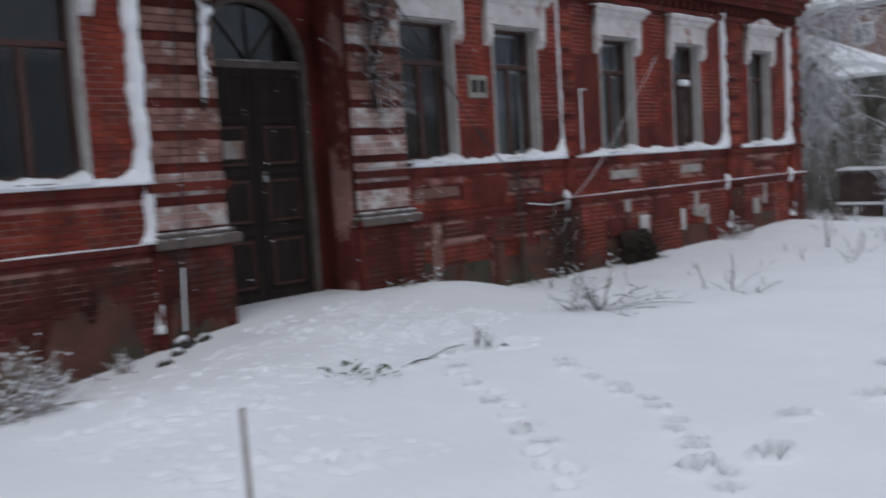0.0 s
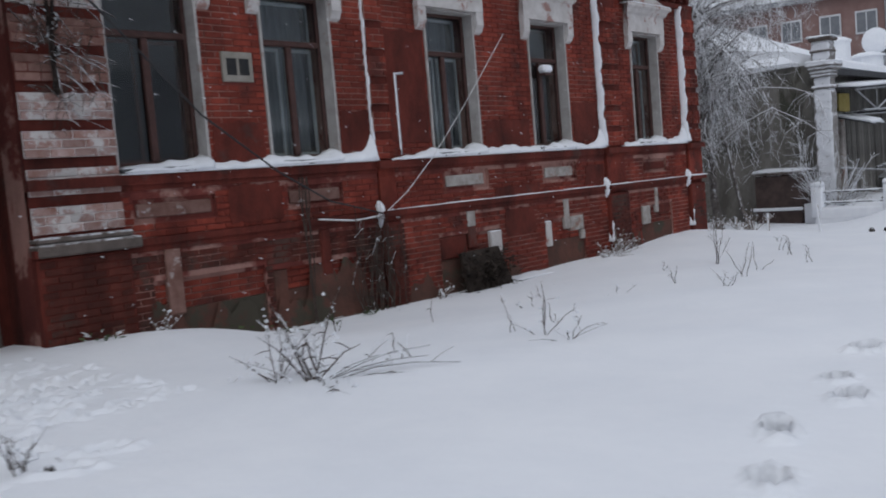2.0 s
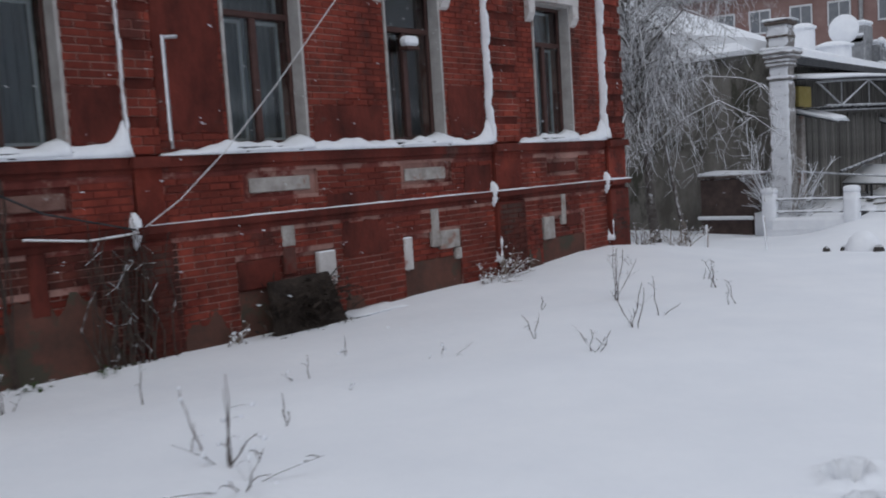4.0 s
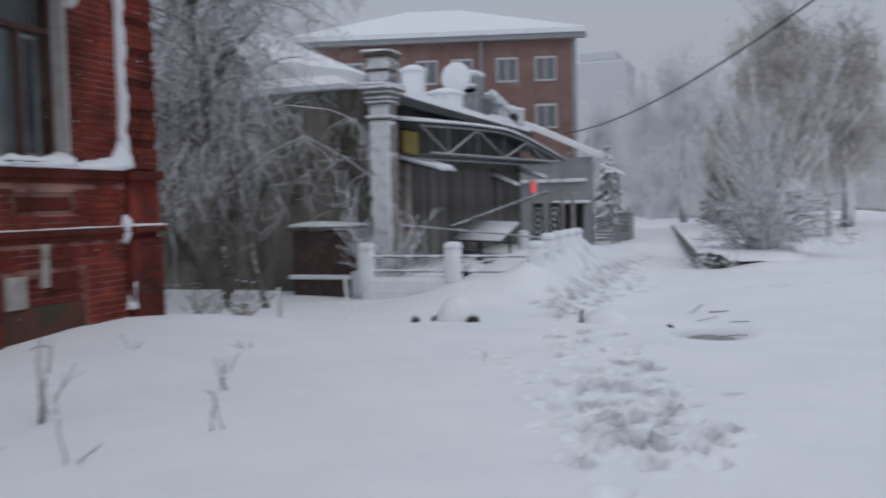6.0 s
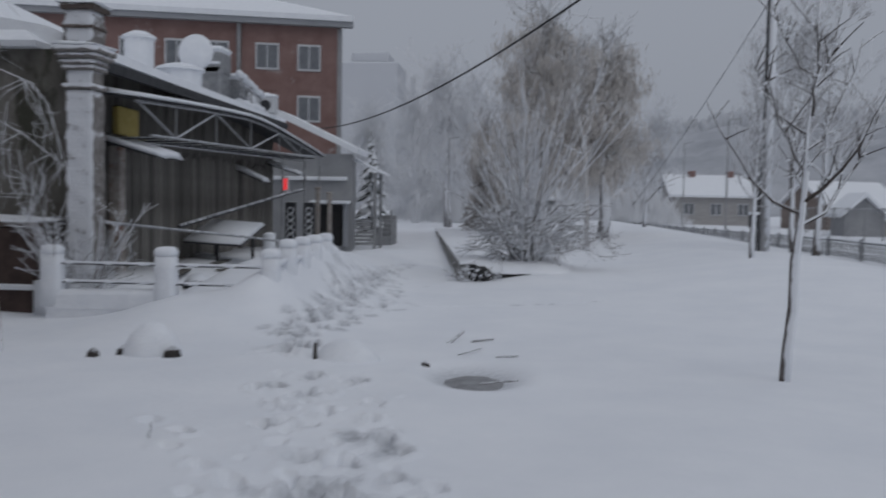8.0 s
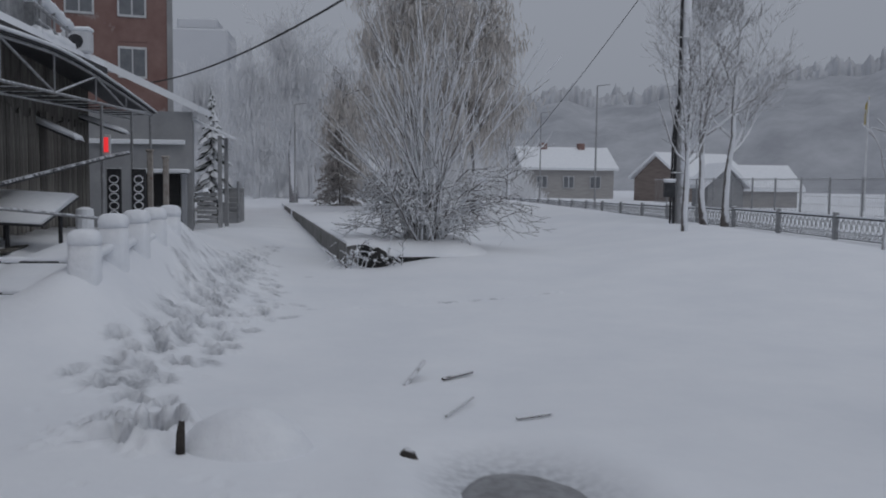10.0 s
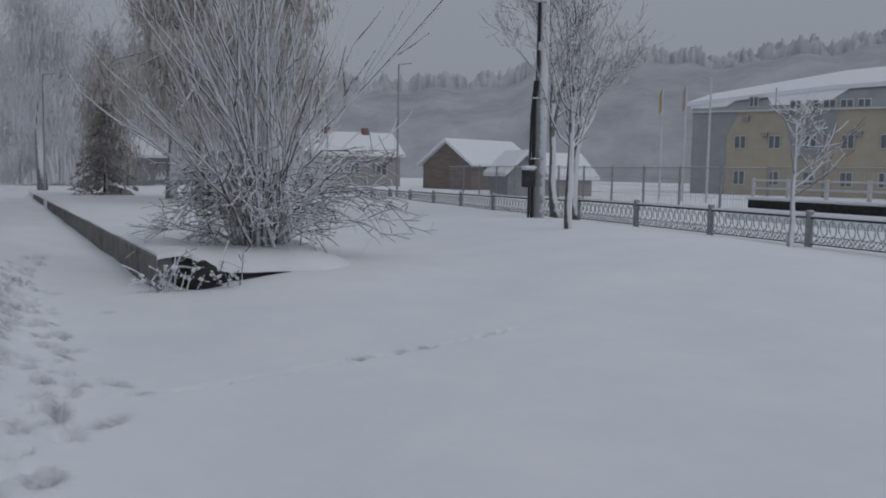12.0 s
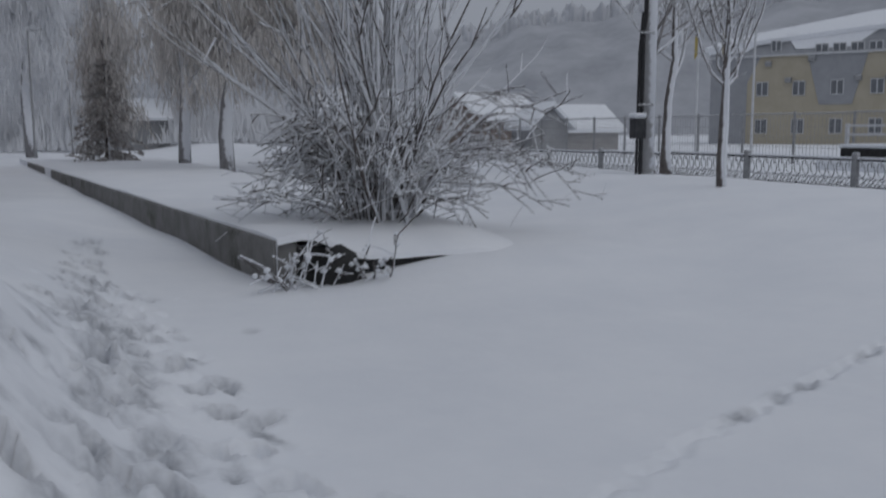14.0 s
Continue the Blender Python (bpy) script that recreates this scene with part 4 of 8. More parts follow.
for a, b in ((yc - rad * 0.9 + 0.13, yc - 0.14), (yc + 0.14, yc + rad * 0.9 - 0.13)):
    for z0, z1 in ((0.52, 1.19), (1.43, 2.02), (2.22, 2.76)):
        mo = Shape().cbox(XD - 0.03, XD - 0.012, a, b, z0, z0 + 0.045, 0.008).cbox(XD - 0.03, XD - 0.012, a, b, z1 - 0.045, z1, 0.008)
        mo.cbox(XD - 0.03, XD - 0.012, a, a + 0.045, z0 + 0.046, z1 - 0.046, 0.008).cbox(XD - 0.03, XD - 0.012, b - 0.045, b, z0 + 0.046, z1 - 0.046, 0.008)
        part("panel_moulding", mo, M_FRAME, door, "worn brown panel moulding")
note = Shape().box(XD - 0.036, XD - 0.033, -4.86, -4.56, 2.32, 2.56)
part("notice", note, M_STONE, door, "torn pale paper notice")
part("padlock", Shape().cbox(XD - 0.028, XD + 0.005, -4.28, -4.21, 1.98, 2.06, 0.01).tube([(XD - 0.01, -4.27, 2.06), (XD - 0.01, -4.27, 2.12), (XD - 0.01, -4.22, 2.12), (XD - 0.01, -4.22, 2.06)], 0.008), M_STEEL, door, "grey steel padlock")


def scroll_bracket(y, z_low, load=0.0):
    """A wrought-iron scroll bracket holding the entrance canopy."""
    b = thing("iron_bracket", (X0 + 0.12, y, z_low), "wrought-iron scroll bracket with snow caught in its curls", "bracket", "brackets of the entrance canopy")
    x0 = X0 + 0.15
    part("wall_bar", Shape().tube([(x0, y, z_low), (x0, y, 5.0)], 0.022, 6), M_IRON, b)
    bow = [(x0 + 0.02 + 0.95 * (k / 14) ** 2.2, y, z_low + 0.05 + (5.0 - z_low) * (k / 14)) for k in range(15)]
    part("bow", Shape().tube(bow, 0.022, 6), M_IRON, b)
    for cx, cz, r, s in ((0.13, 0.62, 0.10, 1), (0.17, 1.0, 0.14, -1), (0.30, 1.42, 0.20, 1), (0.12, 0.33, 0.06, 1)):
        pts = [(x0 + cx + r * (1 - k / 26) * math.cos(s * k * 0.5), y, z_low + cz + r * (1 - k / 26) * math.sin(s * k * 0.5)) for k in range(22)]
        part("scroll", Shape().tube(pts, 0.015, 5), M_IRON, b)
    if load:
        part("snow", Shape().tube([(px + 0.03, py + 0.015 * wobble(k * 1.3), pz + 0.01) for k, (px, py, pz) in enumerate(bow)], [max(0.02, load * (0.35 + 0.08 * k + 0.35 * wobble(k * 1.1, 2))) for k in range(15)], 8), M_SNOW_FINE, b, "snow packed along the bow", smooth=True)
        part("snow", Shape().tube([(x0 + 0.10 + 0.04 * wobble(k * 0.9), y + 0.02, z_low + 0.25 + 0.12 * k) for k in range(9)], [max(0.012, load * 0.8 * (0.5 + 0.5 * wobble(k * 1.7, 5))) for k in range(9)], 7), M_SNOW_FINE, b, "snow caught in the curls", smooth=True)
    part("finial", Shape().tube([(x0 + 0.02, y, z_low + 0.12), (x0 + 0.02, y, z_low), (x0 + 0.02, y, z_low - 0.10)], [0.02, 0.045, 0.01], 8), M_IRON, b)
    return b


scroll_bracket(-5.62, 2.98, 0.075)
scroll_bracket(-2.94, 2.98)
canopy = Shape().prism([(X0, 5.06), (X0 + 1.2, 4.95), (X0 + 1.2, 5.01), (X0, 5.14)], "y", -6.3, -2.4)
solid("door_canopy", canopy, M_DKSTEEL, "thin metal entrance canopy on iron brackets", "canopy")

plq = thing("house_plaque", (X0, -0.64, 3.28), "square grey stone plaque with dark marks on the brick wall", "plaque")
part("slab", Shape().cbox(X0 - 0.02, X0 + 0.035, -0.86, -0.42, 3.10, 3.46, 0.008), M_PLAQUE, plq)
for a, b in ((-0.80, -0.66), (-0.62, -0.48)):
    part("mark", Shape().box(X0 + 0.035, X0 + 0.039, a, b, 3.18, 3.38), M_BLACK, plq, "dark bar")


# ---- trees and shrubs ----
def grow(shape, p, d, length, r, level, rng, droop=0.0, spread=0.6, kids=4, min_r=0.004, sides=5, up=0.1):
    """A tapering limb with side limbs, down to fine twigs."""
    pts, rad = [Vector(p)], [r]
    d = Vector(d).normalized()
    seg = 4 if level > 0 else 3
    for k in range(seg):
        d = (d + Vector((rng.uniform(-1, 1), rng.uniform(-1, 1), rng.uniform(-1, 1))) * 0.13 + Vector((0, 0, up - droop))).normalized()
        pts.append(pts[-1] + d * length / seg)
        rad.append(max(min_r, r * (1 - 0.75 * (k + 1) / seg)))
    shape.tube(pts, rad, sides if r > 0.02 else (4 if r > 0.008 else 3), cap=False)
    if level <= 0:
        return
    for k in range(kids):
        w = rng.uniform(0.3, 1.0)
        i = min(int(w * seg), seg - 1)
        q = pts[i].lerp(pts[i + 1], w * seg - i)
        a = (pts[i + 1] - pts[i]).normalized()
        o = Vector((rng.uniform(-1, 1), rng.uniform(-1, 1), rng.uniform(-0.5, 0.8))).normalized()
        nd = (a * (1 - spread) + o * spread)
        grow(shape, q, nd, length * rng.uniform(0.42, 0.72), max(min_r, rad[i] * 0.55), level - 1, rng, droop, spread, kids, min_r, sides, up)


def tree(name, x, y, height, trunk_r, label, seed, fork=0.35, limbs=7, level=3, kids=4, droop=0.0, lean=(0, 0), spread=0.55,
         bark=None, twig=None, min_r=0.006, limb_len=0.5, up=0.1, group=""):
    rng = random.Random(seed)
    t = thing(name, (x, y, gz(x, y) - 0.05), label, "tree", group)
    base = Vector((x, y, gz(x, y) - 0.1))
    trunk, crown = Shape(), Shape()
    n = 8
    pts = [base + Vector((lean[0] * k / n + 0.02 * height * wobble(k * 0.7, seed) * 0.3, lean[1] * k / n + 0.02 * height * wobble(k * 0.6, seed + 2) * 0.3, height * 0.85 * k / n)) for k in range(n + 1)]
    rad = [trunk_r * (1.25 if k == 0 else 1 - 0.85 * k / n) for k in range(n + 1)]
    trunk.tube(pts, rad, 8)
    for k in range(limbs):
        w = fork + (1 - fork) * (k + rng.random()) / limbs
        i = min(int(w * n), n - 1)
        q = pts[i].lerp(pts[i + 1], min(1, w * n - i))
        a = rng.uniform(0, 6.283)
        nd = Vector((math.cos(a), math.sin(a), rng.uniform(0.5, 1.3)))
        grow(crown, q, nd, height * limb_len * (1.15 - 0.75 * w), rad[i] * 0.6, level - 1, rng, droop, spread, kids, min_r, 5, up)
    part("trunk", trunk, bark or M_BARK, t, smooth=True)
    part("crown", crown, twig or M_TWIG, t, "rime-coated bare branches", kind="stuff")
    return t


def leafy(shape, centre, r, count, size, rng, hang=0.0):
    """Many small ragged leaf clumps about a centre."""
    for _ in range(count):
        v = Vector((rng.gauss(0, 1), rng.gauss(0, 1), rng.gauss(0, 1))) * 0.5
        p = Vector(centre) + Vector((v.x * r[0], v.y * r[1], v.z * r[2]))
        a = Vector((rng.uniform(-1, 1), rng.uniform(-1, 1), rng.uniform(-1, 0.4) - hang)).normalized() * size * rng.uniform(0.5, 1.6)
        b = Vector((rng.uniform(-1, 1), rng.uniform(-1, 1), rng.uniform(-0.3, 0.3))).normalized() * size * rng.uniform(0.3, 0.8)
        shape.add([tuple(p - b), tuple(p + b), tuple(p + a + b * 0.4), tuple(p + a - b * 0.2)], [(0, 1, 2, 3)])


# weeping frosted birch beside the house
wb = random.Random(11)
birch = thing("weeping_birch", (-6.4, 15.0, gz(-6.4, 15.0)), "weeping birch with hanging branches thick with rime", "tree")
trunk, crown = Shape(), Shape()
base = Vector((-6.2, 15.2, gz(-6.2, 15.2) - 0.1))
pts = [base + Vector((-0.10 * k + 0.10 * wobble(k * 0.8, 3), -0.02 * k + 0.08 * wobble(k * 0.9, 5), 0.95 * k)) for k in range(8)]
trunk.tube(pts, [0.13, 0.11, 0.10, 0.085, 0.07, 0.055, 0.04, 0.02], 8)
pts2 = [Vector((-5.35, 14.9, gz(-5.4, 15) - 0.1)) + Vector((-0.17 * k + 0.09 * wobble(k * 1.1, 1), 0.02 * k, 0.75 * k)) for k in range(6)]
trunk.tube(pts2, [0.06, 0.055, 0.05, 0.04, 0.03, 0.02], 7)
for k in range(120):
    q = pts[wb.randint(2, 7)].lerp(pts[wb.randint(3, 7)], wb.random())
    a = wb.uniform(0, 6.283)
    reach = wb.uniform(0.8, 3.4)
    top = q + Vector((math.cos(a) * reach * 0.55, math.sin(a) * reach * 0.4, wb.uniform(0.3, 1.3)))
    out = q + Vector((math.cos(a) * reach, math.sin(a) * reach * 0.7, wb.uniform(-0.3, 0.7)))
    arc_pts = [q, q.lerp(top, 0.55) + Vector((0, 0, 0.12)), top, top.lerp(out, 0.6) + Vector((0, 0, 0.08)), out]
    crown.tube(arc_pts, [0.028, 0.022, 0.016, 0.012, 0.009], 4, cap=False)
    for j in range(12):
        w = wb.uniform(0.2, 1.0)
        i = min(int(w * 4), 3)
        s0 = arc_pts[i].lerp(arc_pts[i + 1], w * 4 - i)
        ln = wb.uniform(0.3, 1.5)
        dx, dy = wb.uniform(-0.55, 0.55), wb.uniform(-0.5, 0.5)
        hang = [s0, s0 + Vector((dx * 0.6, dy * 0.6, -ln * 0.2)), s0 + Vector((dx + wb.uniform(-0.15, 0.15), dy, -ln * 0.6)), s0 + Vector((dx * 0.8 + wb.uniform(-0.2, 0.2), dy * 1.1, -ln))]
        crown.tube(hang, [0.006, 0.006, 0.005, 0.004], 3, cap=False)
        for _ in range(5):
            u = wb.uniform(0.15, 1)
            s1 = hang[1].lerp(hang[3], u)
            crown.tube([s1, s1 + Vector((wb.uniform(-0.28, 0.28), wb.uniform(-0.28, 0.28), wb.uniform(-0.35, 0.08)))], [0.0045, 0.003], 3, cap=False)
part("trunk", trunk, M_OLDBARK, birch, smooth=True)
part("crown", crown, M_BIRCH_TWIG, birch, "hanging twigs coated in white rime", kind="stuff")

def young_tree(x, y, h, fork, trunk_r, limbs, reach, seed, label, lean=(0.0, 0.0)):
    """A planted sapling: clean stem, then limbs that start wide and turn upwards."""
    rng = random.Random(seed)
    zb = gz(x, y)
    t = thing("sapling", (x, y, zb), label, "tree", "planted saplings")
    trunk, crown, clots = Shape(), Shape(), Shape()
    n = 9
    axis = [Vector((x + lean[0] * (k / n) + 0.02 * wobble(k * 1.1, seed), y + lean[1] * (k / n), zb - 0.15 + (h + 0.15) * k / n)) for k in range(n + 1)]
    rads = [trunk_r * (1.15 - 0.25 * k / n) if h * k / n < fork else max(0.008, trunk_r * 0.62 * (1 - (h * k / n - fork) / (h - fork))) for k in range(n + 1)]
    trunk.tube(axis, rads, 8)

    def on_axis(z):
        u = max(0.0, min(0.999, (z - zb + 0.15) / (h + 0.15))) * n
        return axis[int(u)].lerp(axis[int(u) + 1], u - int(u))
    for k in range(limbs):
        w = k / max(1, limbs - 1)
        q = on_axis(zb + fork - 0.08 + (h * 0.80 - fork) * w ** 1.2)
        a = k * 2.399 + 0.5 + rng.uniform(-0.3, 0.3)
        out = Vector((math.cos(a), math.sin(a), 0))
        rr = reach * (1 - 0.65 * w) * rng.uniform(0.65, 1.1)
        rise = (h - fork) * (0.62 - 0.30 * w) * rng.uniform(0.75, 1.15)
        pts = [q + out * rr * u ** 0.8 + Vector((0.04 * wobble(u * 5, k), 0.04 * wobble(u * 4, k + 3), rise * u ** 1.35)) for u in (0, 0.2, 0.4, 0.6, 0.8, 1.0)]
        r0 = trunk_r * (0.50 - 0.22 * w)
        crown.tube(pts, [max(0.005, r0 * (1 - 0.8 * u)) for u in (0, 0.2, 0.4, 0.6, 0.8, 1.0)], 5, cap=False)
        for j in range(11):
            u = rng.uniform(0.15, 0.98)
            i = min(int(u * 5), 4)
            s0 = pts[i].lerp(pts[i + 1], u * 5 - i)
            side = Vector((rng.uniform(-1, 1), rng.uniform(-1, 1), rng.uniform(0.1, 1.2))).normalized()
            ln = rng.uniform(0.12, 0.42) * reach
            crown.tube([s0, s0 + side * ln * 0.5 + Vector((0, 0, 0.02)), s0 + side * ln + Vector((0, 0, 0.08 * ln))], [0.008, 0.0065, 0.004], 4, cap=False)
            if rng.random() < 0.6:
                c, r = s0 + side * ln * rng.uniform(0, 0.6) + Vector((0, 0, 0.01)), rng.uniform(0.010, 0.022)
                clots.loft([[tuple(c + Vector((r * e * math.cos(v) * 1.4, r * e * math.sin(v) * 1.4, r * d))) for v in (0, 1.26, 2.5, 3.77, 5.03)] for d, e in ((-0.5, 0.4), (0, 1), (0.6, 0.7), (0.9, 0.15))])
    rim = Shape().tube([q + Vector((0.35, -0.75, 0)) * trunk_r for q in axis[:6]], [trunk_r * 0.75 * (1 - 0.1 * k) for k in range(6)], 7)
    part("trunk", trunk, M_STEM, t, "dark stem with snow blown onto one side", smooth=True)
    part("snow_side", rim, M_SNOW_FINE, t, "snow stuck along the stem", smooth=True)
    part("crown", crown, M_BARK if h < 4.5 else M_STEM, t, "bare upright branches", kind="stuff")
    part("snow_clot", clots, M_SNOW_FINE, t, "clots of snow caught in the twigs", smooth=True, kind="stuff")
    return t


young_tree(5.45, 13.3, 3.95, 1.66, 0.046, 10, 1.10, 3, "young bare sapling with snow along one side of its stem", (0.22, 0.0))
young_tree(8.95, 28.38, 4.9, 1.58, 0.062, 26, 0.85, 8, "young bare tree, its stem plastered with snow on one side", (0.05, 0.0))
tree("tree", 11.75, 34.2, 8.4, 0.11, "bare rime-covered tree behind the pole", 21, bark=M_STEM, fork=0.30, limbs=15, level=4, kids=5, min_r=0.006, limb_len=0.30, spread=0.5, lean=(-0.3, 0), group="bare trees by the fence")
tree("tree", 12.75, 35.0, 9.0, 0.12, "bare rime-covered tree behind the pole", 22, bark=M_STEM, fork=0.26, limbs=15, level=4, kids=5, min_r=0.006, limb_len=0.30, spread=0.5, lean=(0.4, 0), group="bare trees by the fence")
tree("tree", 12.7, 26.6, 2.9, 0.065, "small bare tree with snow-laden arching branches by the railing", 24, bark=M_POLE, twig=M_TWIG, fork=0.40, limbs=9, level=3, kids=3, spread=0.6, droop=0.04, min_r=0.011, limb_len=0.5)
tree("tree", 10.8, 62.0, 5.0, 0.12, "thin bare tree far off by the road", 29, bark=M_FARBARK, fork=0.3, limbs=10, level=3, kids=4, min_r=0.015)


def willow(x, y, h, seed, trunk_r=0.25, wide=3.2, count=2600, lean=0.0, trunk_mat=None, leaf=None, coarse=1.0, low=2):
    """A weeping tree: arching limbs hung with curtains of strands, coloured pale for haze."""
    rng = random.Random(seed)
    t = thing("weeping_tree", (x, y, gz(x, y)), "tall weeping tree with brown frosted foliage, paled for haze", "tree", "tall trees behind the garden wall")
    trunk, limbs, crown = Shape(), Shape(), Shape()
    base = Vector((x, y, gz(x, y) - 0.2))
    pts = [base + Vector((lean * k / 6 + 0.15 * wobble(k * 0.9, seed), 0.1 * wobble(k, seed + 1), h * 0.86 * k / 6)) for k in range(7)]
    trunk.tube(pts, [trunk_r * (1.2 - k * 0.17) for k in range(7)], 8)
    for k in range(38):
        i = rng.randint(low, 5)
        q = pts[i].lerp(pts[i + 1], rng.random())
        a = rng.uniform(0, 6.283)
        reach = wide * rng.uniform(0.35, 1) * (1.1 - 0.10 * i)
        tip = q + Vector((math.cos(a) * reach, math.sin(a) * reach, h * rng.uniform(0.0, 0.20)))
        mid = q.lerp(tip, 0.5) + Vector((0, 0, h * 0.07))
        limbs.tube([q, mid, tip], [0.07, 0.045, 0.02], 4, cap=False)
        for _ in range(8):
            u = rng.uniform(0.2, 1.08)
            c0 = (q.lerp(mid, u * 2) if u < 0.5 else mid.lerp(tip, u * 2 - 1)) + Vector((rng.gauss(0, 0.3), rng.gauss(0, 0.3), rng.gauss(0, 0.2)))
            size = rng.uniform(0.16, 0.42) * coarse
            drop = rng.uniform(0.35, 1.25)
            for _ in range(count // 75):
                s = c0 + Vector((rng.gauss(0, size), rng.gauss(0, size), rng.gauss(0, size * 0.6) - drop * rng.random()))
                ln = rng.uniform(0.15, 0.55) * coarse
                w = rng.uniform(0.008, 0.020) * coarse
                dx, dy = rng.uniform(-0.10, 0.10), rng.uniform(-0.10, 0.10)
                b = rng.uniform(0, 6.283)
                c, sn = math.cos(b) * w, math.sin(b) * w
                crown.add([(s.x - c, s.y - sn, s.z), (s.x + c, s.y + sn, s.z), (s.x + dx + c * 0.8, s.y + dy + sn * 0.8, s.z - ln * 0.55), (s.x + dx * 1.2, s.y + dy * 1.2, s.z - ln)], [(0, 1, 2, 3)])
    for k in range(16):
        i = rng.randint(3, 5)
        q = pts[i].lerp(pts[i + 1], rng.random())
        grow(limbs, q, (rng.uniform(-0.8, 0.8), rng.uniform(-0.8, 0.8), rng.uniform(0.8, 1.6)), h * rng.uniform(0.16, 0.30), 0.035 * coarse, 2, rng, 0.02, 0.5, 4, 0.010 * coarse, 4, 0.1)
    part("trunk", trunk, trunk_mat or M_FARBARK, t, smooth=True)
    part("limb", limbs, leaf or M_TWIG, t)
    part("crown", crown, leaf or M_MID_TREE, t, "hanging leaves, their colour paled for haze", kind="stuff")
    return t


willow(3.82, 44.0, 10.6, 41, wide=3.4, count=3600, trunk_r=0.2)
willow(3.3, 50.0, 9.6, 42, wide=2.8, count=2600, trunk_r=0.2)
willow(6.7, 47.0, 9.4, 43, wide=2.6, count=3000)
willow(0.9, 55.6, 7.0, 44, wide=1.5, count=1500, trunk_r=0.16)
# the farthest trees take the colour paled for haze
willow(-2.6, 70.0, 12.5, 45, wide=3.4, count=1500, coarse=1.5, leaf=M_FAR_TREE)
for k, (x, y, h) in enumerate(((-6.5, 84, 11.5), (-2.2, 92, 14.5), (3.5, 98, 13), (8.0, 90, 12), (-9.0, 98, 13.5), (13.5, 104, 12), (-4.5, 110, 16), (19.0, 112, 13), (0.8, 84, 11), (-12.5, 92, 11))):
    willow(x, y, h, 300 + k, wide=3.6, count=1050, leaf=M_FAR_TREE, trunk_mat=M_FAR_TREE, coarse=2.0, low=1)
thicket = Shape()
rt = random.Random(33)
for k in range(26):
    x, y = -9 + 25 * rt.random(), rt.uniform(80, 104)
    if 1.5 < x < 7.5 and y < 96:
        continue
    for _ in range(620):
        o = Vector((x + rt.gauss(0, 1.5), y + rt.gauss(0, 1.0), gz(x, y)))
        hh = rt.uniform(0.4, 3.8) * math.exp(-((o.x - x) / 2.4) ** 2)
        w, lx, ly = rt.uniform(0.018, 0.045), rt.gauss(0, 0.22) * hh, rt.gauss(0, 0.15) * hh
        thicket.add([(o.x - w, o.y, o.z + hh * 0.1), (o.x + w, o.y, o.z + hh * 0.1), (o.x + lx * 0.4 + w, o.y + ly * 0.5, o.z + hh * 0.6), (o.x + lx * 0.4 - w, o.y + ly * 0.5, o.z + hh * 0.6),
                     (o.x + lx, o.y + ly, o.z + hh * 0.95)], [(0, 1, 2, 3), (3, 2, 4)])
solid("far_thicket", thicket, M_FAR_TREE, "far thicket of shrubs paled for haze at the end of the street", "shrubs", kind="stuff")

# slim white birch with a forked trunk
wt = thing("birch", (5.52, 41.0, gz(5.52, 41)), "slim white birch with a forked trunk", "tree")
zt = gz(5.52, 41)
rn = random.Random(51)
fork_at = Vector((5.36, 41.0, zt + 4.3))
bt = Shape().tube([(5.55, 41, zt - 0.1), (5.52, 41, zt + 1.4), (5.44, 41, zt + 2.9), fork_at], [0.13, 0.105, 0.09, 0.075], 8)
bc = Shape()
arms = [[fork_at, fork_at + Vector((-0.30, 0.1, 0.9)), fork_at + Vector((-0.55, 0.2, 1.9)), fork_at + Vector((-0.62, 0.2, 3.2))],
        [fork_at, fork_at + Vector((0.22, 0, 0.8)), fork_at + Vector((0.30, -0.1, 1.8)), fork_at + Vector((0.50, -0.1, 3.0))]]
for arm in arms:
    bt.tube(arm, [0.065, 0.05, 0.035, 0.015], 7, cap=False)
    for _ in range(7):
        i = rn.randint(0, 2)
        q = arm[i].lerp(arm[i + 1], rn.random())
        grow(bc, q, (rn.uniform(-1, 1), rn.uniform(-1, 1), rn.uniform(0.4, 1.2)), rn.uniform(0.7, 1.5), 0.022, 2, rn, 0.03, 0.5, 3, 0.010, 4, 0.1)
part("trunk", bt, M_BIRCH, wt, "white peeling trunk and arms", smooth=True)
part("crown", bc, M_TWIG, wt, "sparse rime-coated branches", kind="stuff")


